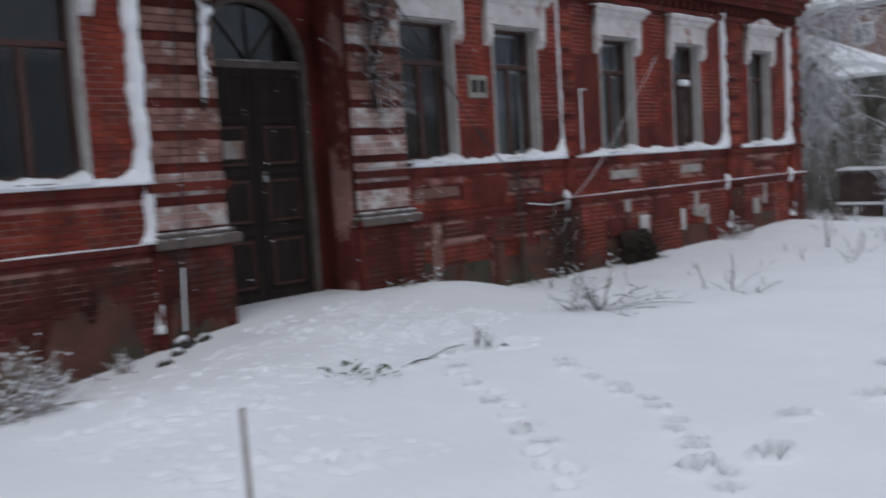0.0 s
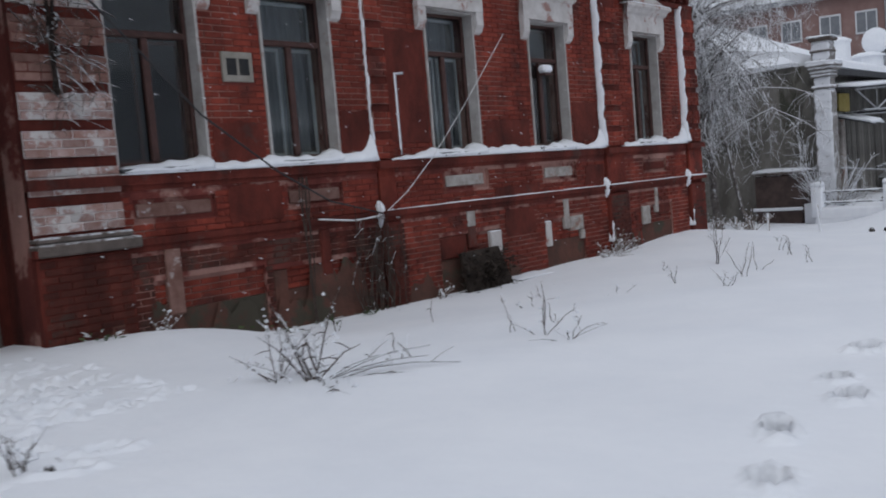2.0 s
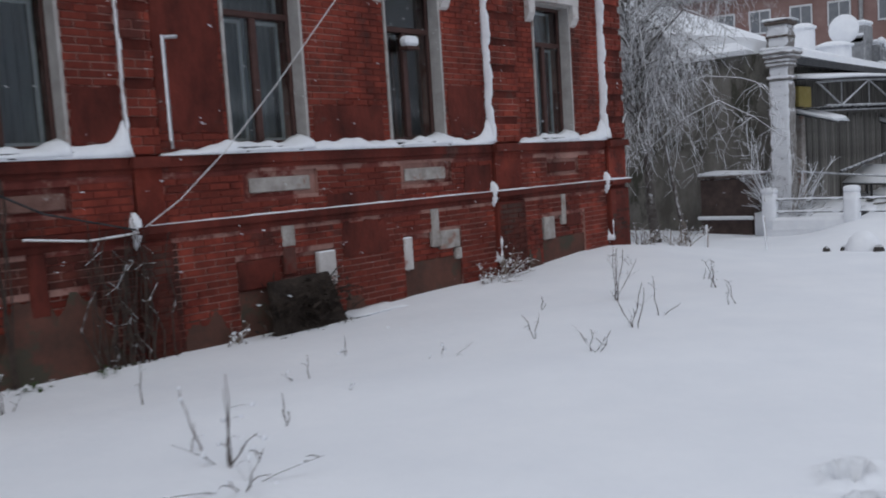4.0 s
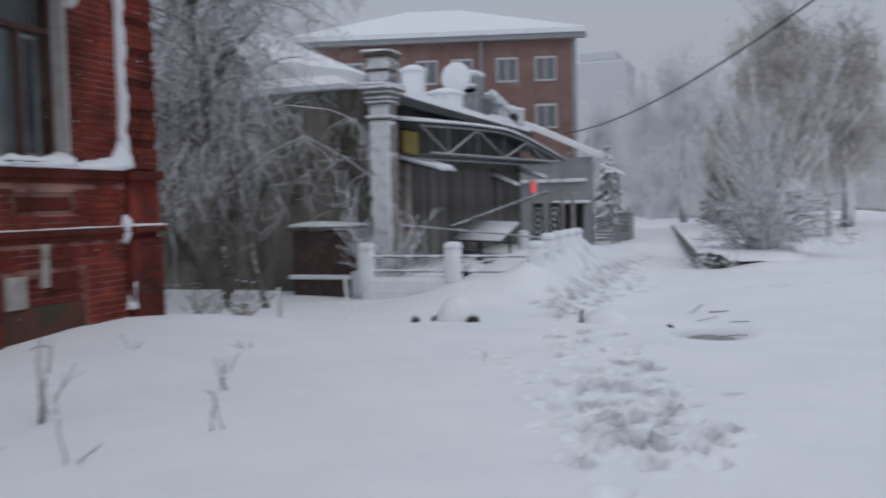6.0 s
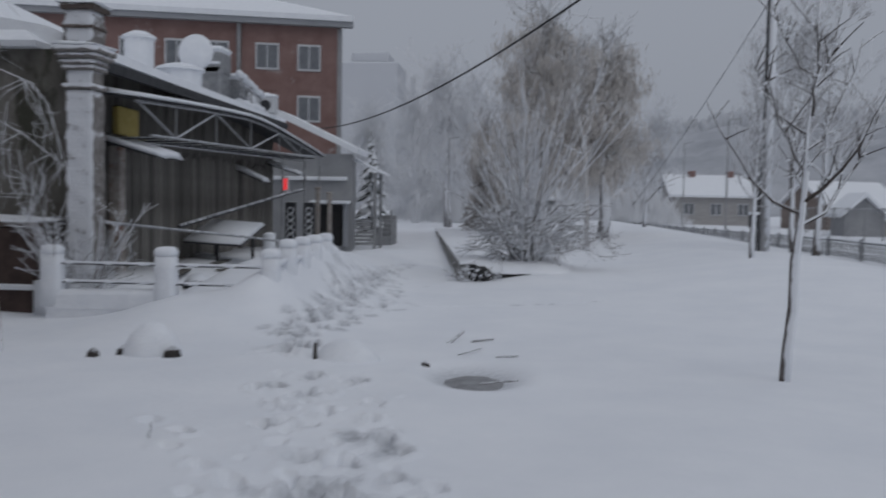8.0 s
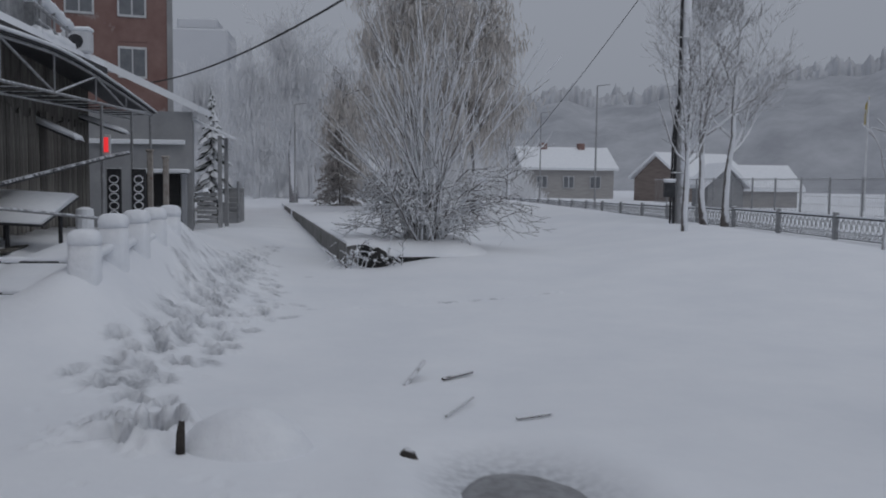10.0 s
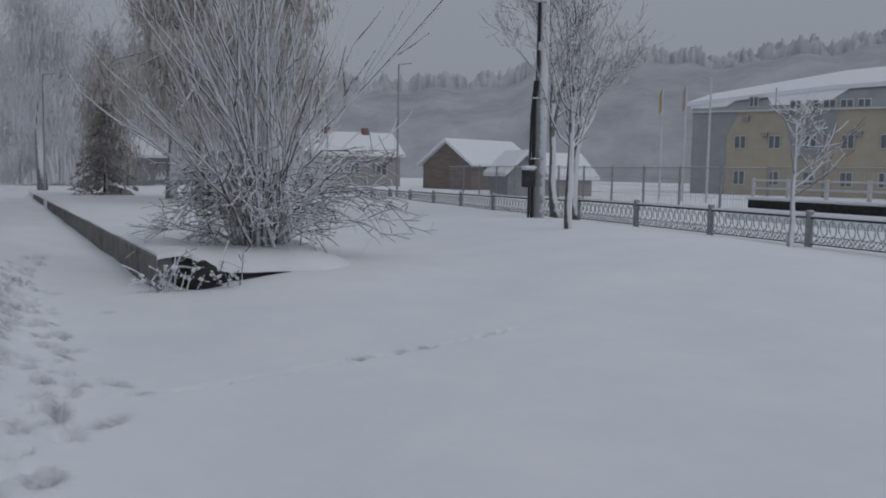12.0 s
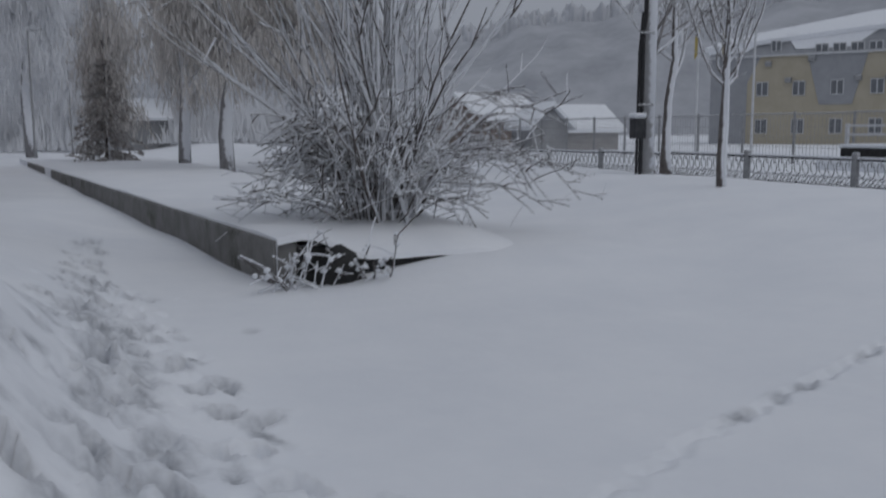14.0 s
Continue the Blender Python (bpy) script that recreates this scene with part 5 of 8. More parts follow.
def spruce(x, y, h, w, seed):
    rng = random.Random(seed)
    t = thing("spruce", (x, y, gz(x, y)), "snow-laden dark green spruce tree", "tree")
    part("trunk", Shape().tube([(x, y, gz(x, y) - 0.1), (x, y, gz(x, y) + h)], [0.10, 0.02], 6), M_BARK, t)
    s = Shape()
    tiers = int(h / 0.32)
    for k in range(tiers):
        z0 = gz(x, y) + 0.35 + (h - 0.4) * k / tiers
        r = w * (1 - k / tiers) * rng.uniform(0.8, 1.15) + 0.08
        for j in range(11):
            a = 6.283 * (j + rng.random()) / 11
            rr = r * rng.uniform(0.5, 1.2)
            z = z0 + rng.uniform(-0.16, 0.16)
            c, sn = math.cos(a), math.sin(a)
            px, py = -sn * rr * 0.24, c * rr * 0.24
            m = (x + c * rr * 0.6, y + sn * rr * 0.6, z + 0.02)
            tip = (x + c * rr, y + sn * rr, z - rr * 0.30)
            s.add([(x, y, z + 0.16), (m[0] + px, m[1] + py, m[2] - 0.08), tip, (m[0] - px, m[1] - py, m[2] - 0.08), (m[0], m[1], m[2] + 0.05), (m[0], m[1], m[2] - 0.14)],
                  [(0, 1, 4), (0, 4, 3), (4, 1, 2), (4, 2, 3), (0, 5, 1), (0, 3, 5), (5, 2, 1), (5, 3, 2)])
    part("crown", s, M_SPRUCE, t, "needles under snow")


spruce(-3.75, 42.6, 4.9, 1.1, 61)

def frosted_conifer(x, y, h, w, seed):
    """Uneven young conifer: drooping boughs, each a spine with hanging side sprays."""
    rng = random.Random(seed)
    zb = gz(x, y)
    t = thing("conifer", (x, y, zb), "grey-brown frosted young conifer with drooping boughs", "tree")
    part("trunk", Shape().tube([(x, y, zb - 0.1), (x + 0.05, y, zb + h)], [0.10, 0.02], 6), M_BARK, t)
    s = Shape()
    for k in range(150):
        u = rng.random() ** 1.35
        a = rng.uniform(0, 6.283)
        d = Vector((math.cos(a), math.sin(a), 0))
        side = Vector((-d.y, d.x, 0))
        rr = (w * (1 - u) ** 0.8 + 0.22) * rng.uniform(0.55, 1.15) * (1 + 0.18 * wobble(a * 1.3 + u * 6, 5))
        o = Vector((x, y, zb + 0.30 + (h - 0.35) * u))
        spine = [o + d * rr * v + Vector((0, 0, 0.10 * math.sin(v * 2.2) - rr * 0.42 * v ** 1.6)) for v in (0, 0.25, 0.5, 0.75, 1.0)]
        s.tube(spine, [0.022, 0.02, 0.016, 0.012, 0.006], 4, cap=False)
        for _ in range(22):
            v = rng.uniform(0.15, 0.999) * 4
            q = spine[int(v)].lerp(spine[int(v) + 1], v - int(v))
            out = (d * rng.uniform(0.1, 0.7) + side * rng.uniform(-1, 1) + Vector((0, 0, rng.uniform(-0.9, 0.15)))).normalized()
            ln, b = rng.uniform(0.10, 0.30), side.cross(out).normalized() * rng.uniform(0.02, 0.045) if rng.random() < 0.5 else Vector((0, 0, rng.uniform(0.02, 0.05)))
            s.add([q - b * 0.5, q + out * ln * 0.55 - b, q + out * ln, q + out * ln * 0.55 + b, q + b * 0.5], [(0, 1, 2, 3, 4)])
    part("crown", s, M_CONIFER, t, "frosted needle sprays", kind="stuff")


frosted_conifer(0.82, 54.6, 4.2, 1.45, 62)

# the great bush on the raised bed
bx, by = 2.95, 27.2
bush = thing("bush", (bx, by, 0.06), "big bare many-stemmed bush, every stem coated with snow", "bush")
rb = random.Random(77)
stems, twigs = Shape(), Shape()
for k in range(40):
    a = rb.uniform(0, 6.283)
    tilt = abs(rb.gauss(0, 0.33)) if k % 5 else rb.uniform(0.45, 0.72)
    ln = rb.uniform(3.0, 5.4) * (1.0 if tilt < 0.45 else 0.72)
    d = Vector((math.cos(a) * math.sin(tilt), math.sin(a) * math.sin(tilt), math.cos(tilt)))
    o = Vector((bx + rb.gauss(0, 0.26), by + rb.gauss(0, 0.22), 0.0))
    a2 = a + rb.gauss(0, 0.7)
    bend = Vector((math.cos(a2), math.sin(a2), 0)) * (tilt + rb.uniform(0.0, 0.25))
    us = (0, 0.12, 0.25, 0.4, 0.55, 0.7, 0.85, 1.0)
    pts = [o + d * ln * u + bend * (ln * 0.22 * u * u) + Vector((0.13 * u * wobble(u * 3.3, k), 0.13 * u * wobble(u * 3.3, k + 9), -0.10 * ln * tilt * u * u)) for u in us]
    r0 = rb.uniform(0.018, 0.032)
    stems.tube(pts, [r0 * (1 - 0.72 * u) for u in us], 6, cap=False)
    for _ in range(3):
        u = rb.uniform(0.2, 0.72)
        i = max(j for j in range(7) if us[j] <= u)
        q = pts[i].lerp(pts[i + 1], (u - us[i]) / (us[i + 1] - us[i]))
        along = (pts[i + 1] - pts[i]).normalized()
        out = Vector((rb.uniform(-1, 1), rb.uniform(-1, 1), rb.uniform(-0.1, 0.3)))
        sl = rb.uniform(0.7, 1.9)
        shoot = [q + (along * v + out * 0.42 * v ** 0.8) * sl + Vector((0.03 * wobble(v * 5, k), 0, 0.10 * v * v)) for v in (0, 0.3, 0.6, 1.0)]
        stems.tube(shoot, [0.016, 0.014, 0.011, 0.007], 5, cap=False)
        for _ in range(2):
            j = rb.randint(1, 2)
            q2 = shoot[j].lerp(shoot[j + 1], rb.random())
            e2 = (along + Vector((rb.uniform(-1, 1), rb.uniform(-1, 1), rb.uniform(-0.2, 0.4))) * 0.7) * rb.uniform(0.2, 0.5)
            twigs.tube([q2, q2 + e2 * 0.5, q2 + e2 + Vector((0, 0, 0.03))], [0.010, 0.009, 0.006], 4, cap=False)
# low, arching outer shoots, longest towards the open lawn
for k in range(95):
    a = rb.uniform(0, 6.283)
    rr = rb.uniform(0.05, 0.40)
    o = Vector((bx + math.cos(a) * rr, by + math.sin(a) * rr, 0.02))
    rise, reach = rb.uniform(0.5, 2.5), rb.uniform(0.5, 1.45) * (1.0 + 0.50 * max(0, math.cos(a)))
    e = Vector((math.cos(a), math.sin(a), 0))
    pts = [o + e * reach * u + Vector((0.07 * wobble(u * 4, k), 0.07 * wobble(u * 4, k + 5), rise * (1.9 * u - (1.35 if k % 3 else 1.75) * u * u))) for u in (0, 0.2, 0.4, 0.6, 0.8, 1.0)]
    twigs.tube(pts, [0.020, 0.018, 0.016, 0.013, 0.010, 0.007], 5, cap=False)
    for _ in range(5):
        u = rb.uniform(0.25, 0.98)
        i = min(int(u * 5), 4)
        q = pts[i].lerp(pts[i + 1], u * 5 - i)
        grow(twigs, q, e * 0.7 + Vector((rb.uniform(-1, 1), rb.uniform(-1, 1), rb.uniform(-0.6, 0.6))) * 0.6, rb.uniform(0.25, 0.6), 0.012, 1, rb, 0.06, 0.6, 2, 0.007, 4, 0.0)
part("stem", stems, M_BUSH, bush, "snow-coated upright stems", kind="stuff")
part("twig", twigs, M_BUSH, bush, "tangle of snow-coated side twigs", kind="stuff")


# ---- garden wall round the raised bed ----
bed = Shape()
rows = []
for j in range(61):
    yy = YW - 0.03 + (62 - YW) * (j / 60) ** 1.8
    row = []
    for i in range(33):
        u = i / 32
        xx = wall_x(yy) + 0.03 + (9.0 - wall_x(yy)) * u ** 1.7
        zb = 0.15 - 0.006 * (yy - YW) + 0.02 * wobble(xx * 0.8 + yy * 0.5)
        zb -= 0.025 * math.exp(-(xx - wall_x(yy) - 0.03) / 0.12) + smooth_step(XW + 0.3, XW + 0.9, xx) * (0.17 * math.exp(-(yy - YW + 0.03) / 0.25) + 0.05 * math.exp(-(yy - YW) / 2.0))
        row.append((xx, yy, zb - 0.6 * smooth_step(3.4, 5.2, xx)))
    rows.append(row)
bed.loft(rows, closed=False)
bed.loft([[(r[0][0], r[0][1], -0.7) for r in rows], [r[0] for r in rows]], closed=False)
bed.add([(x, y - 0.03, z - 0.06) for x, y, z in rows[0]] + list(rows[0]), [(i, i + 1, i + 34, i + 33) for i in range(32)])
solid("raised_bed", bed, M_SNOW, "smooth snow lying over the raised garden bed", "snow", kind="structure", smooth=True)

gw = thing("garden_wall", (XW, YW, gz(XW - 0.2, YW)), "low grey concrete retaining wall holding a raised snowy bed", "wall", kind="structure")
y = YW
while y < 55:
    y2 = y + 2.4
    if not 46.9 < y < 47.2:                  # one block is missing
        xa, xb = wall_x(y), wall_x(y2 - 0.006)
        za, zc = 0.10 - 0.006 * (y - YW), 0.10 - 0.006 * (y2 - YW)
        s = Shape().loft([[(xa, yy, -0.9), (xa + 0.22, yy, -0.9), (xa + 0.22, yy, z1 - 0.02), (xa + 0.20, yy, z1), (xa + 0.02, yy, z1), (xa, yy, z1 - 0.02)]
                          for xa, yy, z1 in ((xa, y, za), (xb, y2 - 0.006, zc))])
        part("wall_block", s, M_CONC, gw)
    y = y2
for x in np.arange(XW + 0.22, 3.3, 0.3):
    s = Shape().cbox(x, x + 0.295, YW - 0.01, YW + 0.16, -0.9, 0.09 - 0.22 * float(smooth_step(XW + 0.3, XW + 0.9, x + 0.28)), 0.012)
    part("wall_block", s, M_WETSTONE, gw, "dark damp end of the wall")


# ---- snowy bollard fence of the cafe yard ----
def bollard(x, y, h=0.84, g=1.0):
    z = -0.12 if x < -4 else 0.84 - 0.96 + 0.12 * min(1, (y - 17))
    b = thing("bollard", (x, y, z), "square concrete fence post plastered white with snow", "post", "posts of the yard fence")
    post = Shape()
    rings = []
    for zz, r in ((0, 0.17), (0.3, 0.175), (0.62, 0.17), (h - 0.03, 0.165)):
        r = r * g
        rings.append([(x + math.copysign(abs(math.cos(w)) ** 0.5, math.cos(w)) * r, y + math.copysign(abs(math.sin(w)) ** 0.5, math.sin(w)) * r, z + zz) for w in np.linspace(0, 6.2832, 17)[:-1]])
    part("shaft", post.loft(rings), M_SNOW_FINE, b, "snow-plastered shaft", smooth=True)
    cap, rings = Shape(), []
    for zz, r in ((h - 0.04, 0.172), (h + 0.02, 0.180), (h + 0.065, 0.165), (h + 0.095, 0.12), (h + 0.105, 0.03)):
        r = r * g
        rings.append([(x + math.copysign(abs(math.cos(w)) ** 0.6, math.cos(w)) * r, y + math.copysign(abs(math.sin(w)) ** 0.6, math.sin(w)) * r, z + zz) for w in np.linspace(0, 6.2832, 17)[:-1]])
    part("snow_cap", cap.loft(rings), M_SNOW_FINE, b, "rounded snow cap", smooth=True)
    return b


ROW = [(-4.35, 17.05), (-2.55, 17.02), (-0.95, 17.05), (-0.93, 17.95), (-0.92, 18.85), (-0.92, 19.75), (-0.92, 20.65)]
for x, y in ROW:
    bollard(x, y, g=0.92 if x < -1.5 else 0.78)
for (xa, ya), (xb, yb) in zip(ROW, ROW[1:]):
    rail = thing("fence_rail", ((xa + xb) / 2, (ya + yb) / 2, 0.3), "two dark steel rails between fence posts, topped with snow", "rail", "rails of the yard fence")
    for h in (0.36, 0.64):
        z0, z1 = -0.1 + h, -0.1 + h + (0.06 if yb > 17.5 else 0)
        part("bar", Shape().tube([(xa, ya, z0), (xb, yb, z1)], 0.022, 6), M_DKSTEEL, rail)
        n, s = 14, []
        for k in range(n + 1):
            u = k / n
            c = Vector((xa + (xb - xa) * u, ya + (yb - ya) * u, z0 + (z1 - z0) * u + 0.012))
            s.append((c, (0.026 if yb < 17.5 else 0.045) + 0.010 * wobble(u * 9 + xa + ya)))
        part("snow_strip", Shape().tube([p for p, _ in s], [r for _, r in s], 6), M_SNOW_FINE, rail, "snow on the rail", smooth=True)
kerb = Shape().loft([[(-4.4, 16.92, -0.5), (-2.5, 16.92, -0.5), (-2.5, 17.22, -0.5), (-4.4, 17.22, -0.5)]] +
                    [[(-4.4 + d, 16.92 + d, z - 0.015), (-2.5 - d, 16.92 + d, z + 0.02), (-2.5 - d, 17.22 - d, z + 0.02), (-4.4 + d, 17.22 - d, z - 0.015)] for z, d in ((-0.14, 0.0), (-0.135, -0.02), (0.08, -0.01), (0.13, 0.02), (0.15, 0.07))])
solid("yard_kerb", kerb, M_SNOW_FINE, "low kerb wall of the yard plastered with snow", "kerb", kind="structure", smooth=False)


# ---- grey wall, pillar and boarded cafe beside the street ----
YG = 18.7
gwall = Shape().box(-16, -4.75, YG, YG + 0.3, -0.9, 4.05)
solid("wall_gable", gwall, M_MOSS_WALL, "stained mossy grey rendered wall behind the birch", "wall", kind="structure")
gable = Shape().loft([[(-16, YG - 0.24, 4.055), (-5.4, YG - 0.24, 4.055), (-5.4, YG + 8, 4.055), (-16, YG + 8, 4.055)], [(-16, YG - 0.26, 4.16), (-5.4, YG - 0.26, 4.16), (-5.4, YG + 8, 4.16), (-16, YG + 8, 4.16)],
                      [(-16, YG + 0.4, 4.52), (-6.0, YG + 0.4, 4.50), (-6.0, YG + 7, 4.5), (-16, YG + 7, 4.5)], [(-16, YG + 3.6, 6.3), (-9.4, YG + 3.6, 6.2), (-9.4, YG + 3.8, 6.2), (-16, YG + 3.8, 6.3)]])
solid("gable_snow", gable, M_SNOW_FINE, "snow-covered hipped roof over the grey wall", "roof", kind="structure")
bin_ = thing("brick_bin", (-5.6, 18.0, -0.2), "low dark brown brick enclosure by the grey wall", "enclosure")
part("wall", Shape().cbox(-6.3, -5.0, 17.6, YG - 0.01, -0.5, 1.05, 0.02), M_DARKBIN, bin_)
part("coping", Shape().cbox(-6.35, -4.95, 17.55, YG - 0.012, 1.053, 1.13, 0.02), M_STONE_DK, bin_)
part("ledge", Shape().cbox(-6.35, -4.95, 17.5, 17.6, 0.05, 0.14, 0.02), M_SNOW_FINE, bin_, "snow on a ledge")
solid("bin_snow", snow_ridge(17.55, YG - 0.02, -6.35, -4.95, 1.133, 0.10, 4), M_SNOW_FINE, "snow on the brick enclosure", "snow", kind="stuff", smooth=True)

pil = thing("brick_pillar", (-4.52, 18.4, gz(-4.5, 18.4)), "tall square pillar plastered white with blown snow, capped by a chimney block", "pillar")
def rough_block(x0, x1, y0, y1, z0, z1, amp, seed, step=0.07):
    """A block with an uneven crust of blown snow."""
    per = []
    for a, b, n in (((x0, y0), (x1, y0), 7), ((x1, y0), (x1, y1), 7), ((x1, y1), (x0, y1), 7), ((x0, y1), (x0, y0), 7)):
        per += [(a[0] + (b[0] - a[0]) * k / n, a[1] + (b[1] - a[1]) * k / n) for k in range(n)]
    cx, cy = (x0 + x1) / 2, (y0 + y1) / 2
    rings, m = [], max(2, int((z1 - z0) / step))
    for j in range(m + 1):
        z = z0 + (z1 - z0) * j / m
        g0 = 0.93 if j in (0, m) else 1.0
        rings.append([(cx + (x - cx) * (g := g0 + amp * (wobble(x * 6 + z * 5, seed) + 0.7 * wobble(y * 9 - z * 11, seed + 2))), cy + (y - cy) * g, z + (amp * 0.3 * wobble(x * 8 + y * 6, seed) if 0 < j < m else 0)) for x, y in per])
    return Shape().loft(rings)


part("shaft", rough_block(-4.74, -4.28, 18.17, 18.63, -0.4, 3.30, 0.06, 1), M_PLASTERED, pil, "snow-plastered shaft", smooth=True)
part("neck", rough_block(-4.72, -4.30, 18.19, 18.61, 3.303, 3.70, 0.06, 2), M_PLASTERED, pil, smooth=True)
for z0, z1, g in ((3.32, 3.41, 0.015), (3.62, 3.71, 0.02), (3.713, 3.80, 0.05), (3.805, 3.90, 0.09), (3.903, 4.02, 0.13)):
    part("cornice", rough_block(-4.76 - g, -4.26 + g, 18.15 - g, 18.65 + g, z0, z1, 0.07, z0 * 7, 0.03), M_PLASTERED, pil, "snowy stepped cornice", smooth=True)
part("cornice_snow", snow_ridge(18.03, 18.77, -4.89, -4.15, 4.023, 0.09, 5), M_SNOW_FINE, pil, "snow on the cornice", smooth=True)
part("chimney_block", rough_block(-4.75, -4.27, 18.16, 18.64, 4.03, 4.60, 0.08, 5), M_PLASTERED, pil, smooth=True)
# shadow line round the block, built as a dark-coloured band
part("chimney_shadow_band", rough_block(-4.78, -4.24, 18.13, 18.67, 4.30, 4.36, 0.04, 9, 0.03), M_STONE_DK, pil, "dark band coloured as a shadow line")
part("chimney_cap", rough_block(-4.80, -4.22, 18.11, 18.69, 4.602, 4.70, 0.05, 6, 0.03), M_STONE_DK, pil)
part("cap_snow", snow_ridge(18.08, 18.70, -4.84, -4.18, 4.702, 0.09, 8), M_SNOW_FINE, pil, "snow on the chimney", smooth=True)

cafe = Shape().box(-12, -4.85, YG + 0.3, 31.0, -0.9, 3.9)
solid("wall_cafe", cafe, M_BOARD, "dark cafe building behind weathered boards", "wall", kind="structure")
planks = thing("board_wall", (-4.84, 25, 0), "row of weathered grey vertical boards on the cafe front", "cladding", kind="structure")
rp = random.Random(5)
pm = [Shape().cbox(0, 0.03, 0, 0.2, 0, h, 0.006).mesh("board") for h in (2.5, 2.6, 2.45)]
for m in pm:
    m.materials.append(M_BOARD)
y = 20.6
while y < 30.6:
    o = new("board", rp.choice(pm))
    o.parent = planks
    o.matrix_parent_inverse = Matrix.Translation(planks.location).inverted()
    o.location = (-4.845 + rp.uniform(0, 0.03), y, -0.05 + rp.uniform(0, 0.08))
    y += 0.215
roof2 = Shape().loft([[(-4.45, yy, 3.90 + dz), (-4.5, yy, 4.08 + dz), (-5.5, yy, 4.45 + dz), (-8.5, yy, 5.0 + dz), (-12, yy, 4.2 + dz), (-12, yy, 3.9 + dz)] for yy, dz in ((18.95, 0.05), (24, 0.0), (31.1, -0.05))])
solid("roof_cafe", roof2, M_SNOW_FINE, "snow-covered cafe roof", "roof", kind="structure", smooth=False)
part("roof_edge", Shape().box(-4.52, -4.42, 18.95, 31.1, 3.72, 3.90), M_DKSTEEL, bpy.data.objects["roof_cafe"], "dark eaves board")
solid("sign_board", Shape().cbox(-4.84, -4.72, 20.1, 21.0, 2.72, 3.25, 0.02), M_YELLOW, "faded yellow sign board on the cafe wall", "sign")
solid("timber_post", Shape().cbox(-4.83, -4.6, 19.9, 20.15, -0.3, 2.5, 0.02), M_STONE, "pale timber post against the cafe wall", "post")


def awning(y0, y1, z, depth, label):
    a = thing("awning", (-4.8, (y0 + y1) / 2, z), label, "awning", "small snowy awnings")
    part("sheet", Shape().prism([(-4.84, z), (-4.84 + depth, z - 0.32), (-4.84 + depth, z - 0.28), (-4.84, z + 0.04)], "y", y0, y1), M_DKSTEEL, a)
    rings = []
    for k in range(15):
        yy = y0 + (y1 - y0) * k / 14
        h = 0.10 + 0.03 * wobble(yy * 2, z)
        rings.append([(-4.84, yy, z + 0.042), (-4.84 + depth, yy, z - 0.278), (-4.84 + depth * 1.06, yy, z - 0.30 + 0.03 * wobble(yy * 4)), (-4.84 + depth * 0.97, yy, z - 0.28 + h), (-4.84, yy, z + 0.05 + h)])
    part("snow", Shape().loft(rings), M_SNOW_FINE, a, "snow layer", smooth=True)


awning(19.4, 20.5, 2.58, 1.15, "dark sheet awning heaped with snow over the cafe door")
awning(27.3, 27.9, 2.33, 0.75, "small awning with a pillow of snow")
awning(30.2, 30.8, 2.62, 0.95, "small rounded awning with snow")

can = thing("street_canopy", (-3.9, 26, 0), "long arched steel canopy with a white truss and snow on top", "canopy")
XC = -3.9


def can_z(y):
    return 3.25 + 0.30 * math.sin(min(1, (y - 19.0) / 9.0) * 1.57) - 0.55 * max(0, (y - 25.5) / 8.0) ** 1.3


ys = [19.0 + 14.5 * k / 18 for k in range(19)]
top = Shape().loft([[(-4.84, yy, can_z(yy) + 0.12), (XC + 0.08, yy, can_z(yy)), (XC + 0.08, yy, can_z(yy) + 0.04), (-4.84, yy, can_z(yy) + 0.16)] for yy in ys])
part("roof_sheet", top, M_DKSTEEL, can)
part("snow", Shape().loft([[(-4.84, yy, can_z(yy) + 0.163), (XC + 0.1, yy, can_z(yy) + 0.043), (XC + 0.14, yy, can_z(yy) + 0.05), (XC + 0.06, yy, can_z(yy) + 0.12), (-4.84, yy, can_z(yy) + 0.27)] for yy in ys]), M_SNOW_FINE, can, "snow layer", smooth=True)
part("top_chord", Shape().tube([(XC, yy, can_z(yy) - 0.03) for yy in ys], 0.03, 6), M_STEEL, can)


def chord_z(y):
    return 2.68 + 0.27 * (y - 20.0) / 13.0


part("bottom_chord", Shape().tube([(XC, 19.6, chord_z(19.6)), (XC, 33.2, chord_z(33.2))], 0.028, 6), M_STEEL, can)
part("bottom_chord", Shape().tube([(XC - 0.5, 19.6, chord_z(19.6) - 0.1), (XC - 0.5, 33.2, chord_z(33.2) - 0.12)], 0.022, 6), M_STEEL, can)
NODES = (19.1, 20.8, 23.1, 25.6, 28.2, 30.7, 33.0)
for k, (a, b) in enumerate(zip(NODES, NODES[1:])):
    za, zb2 = (can_z(a) - 0.04, chord_z(b)) if k % 2 == 0 else (chord_z(a), can_z(b) - 0.04)
    part("strut", Shape().tube([(XC, a, za), (XC, b, zb2)], 0.024, 5), M_STEEL, can)
    part("upright", Shape().tube([(XC, b, chord_z(b)), (XC, b, can_z(b) - 0.03)], 0.018, 5), M_STEEL, can)
for k in range(13):
    a = 19.8 + k * 1.05
    part("purlin", Shape().tube([(-4.84, a, chord_z(a) - 0.05), (XC, a, chord_z(a) - 0.03)], 0.02, 5), M_DKSTEEL, can)
for y in (28.6, 31.2, 33.2):
    part("post", Shape().tube([(XC, y, gz(XC, y) - 0.2), (XC, y, chord_z(y))], 0.035, 7), M_STEEL, can)

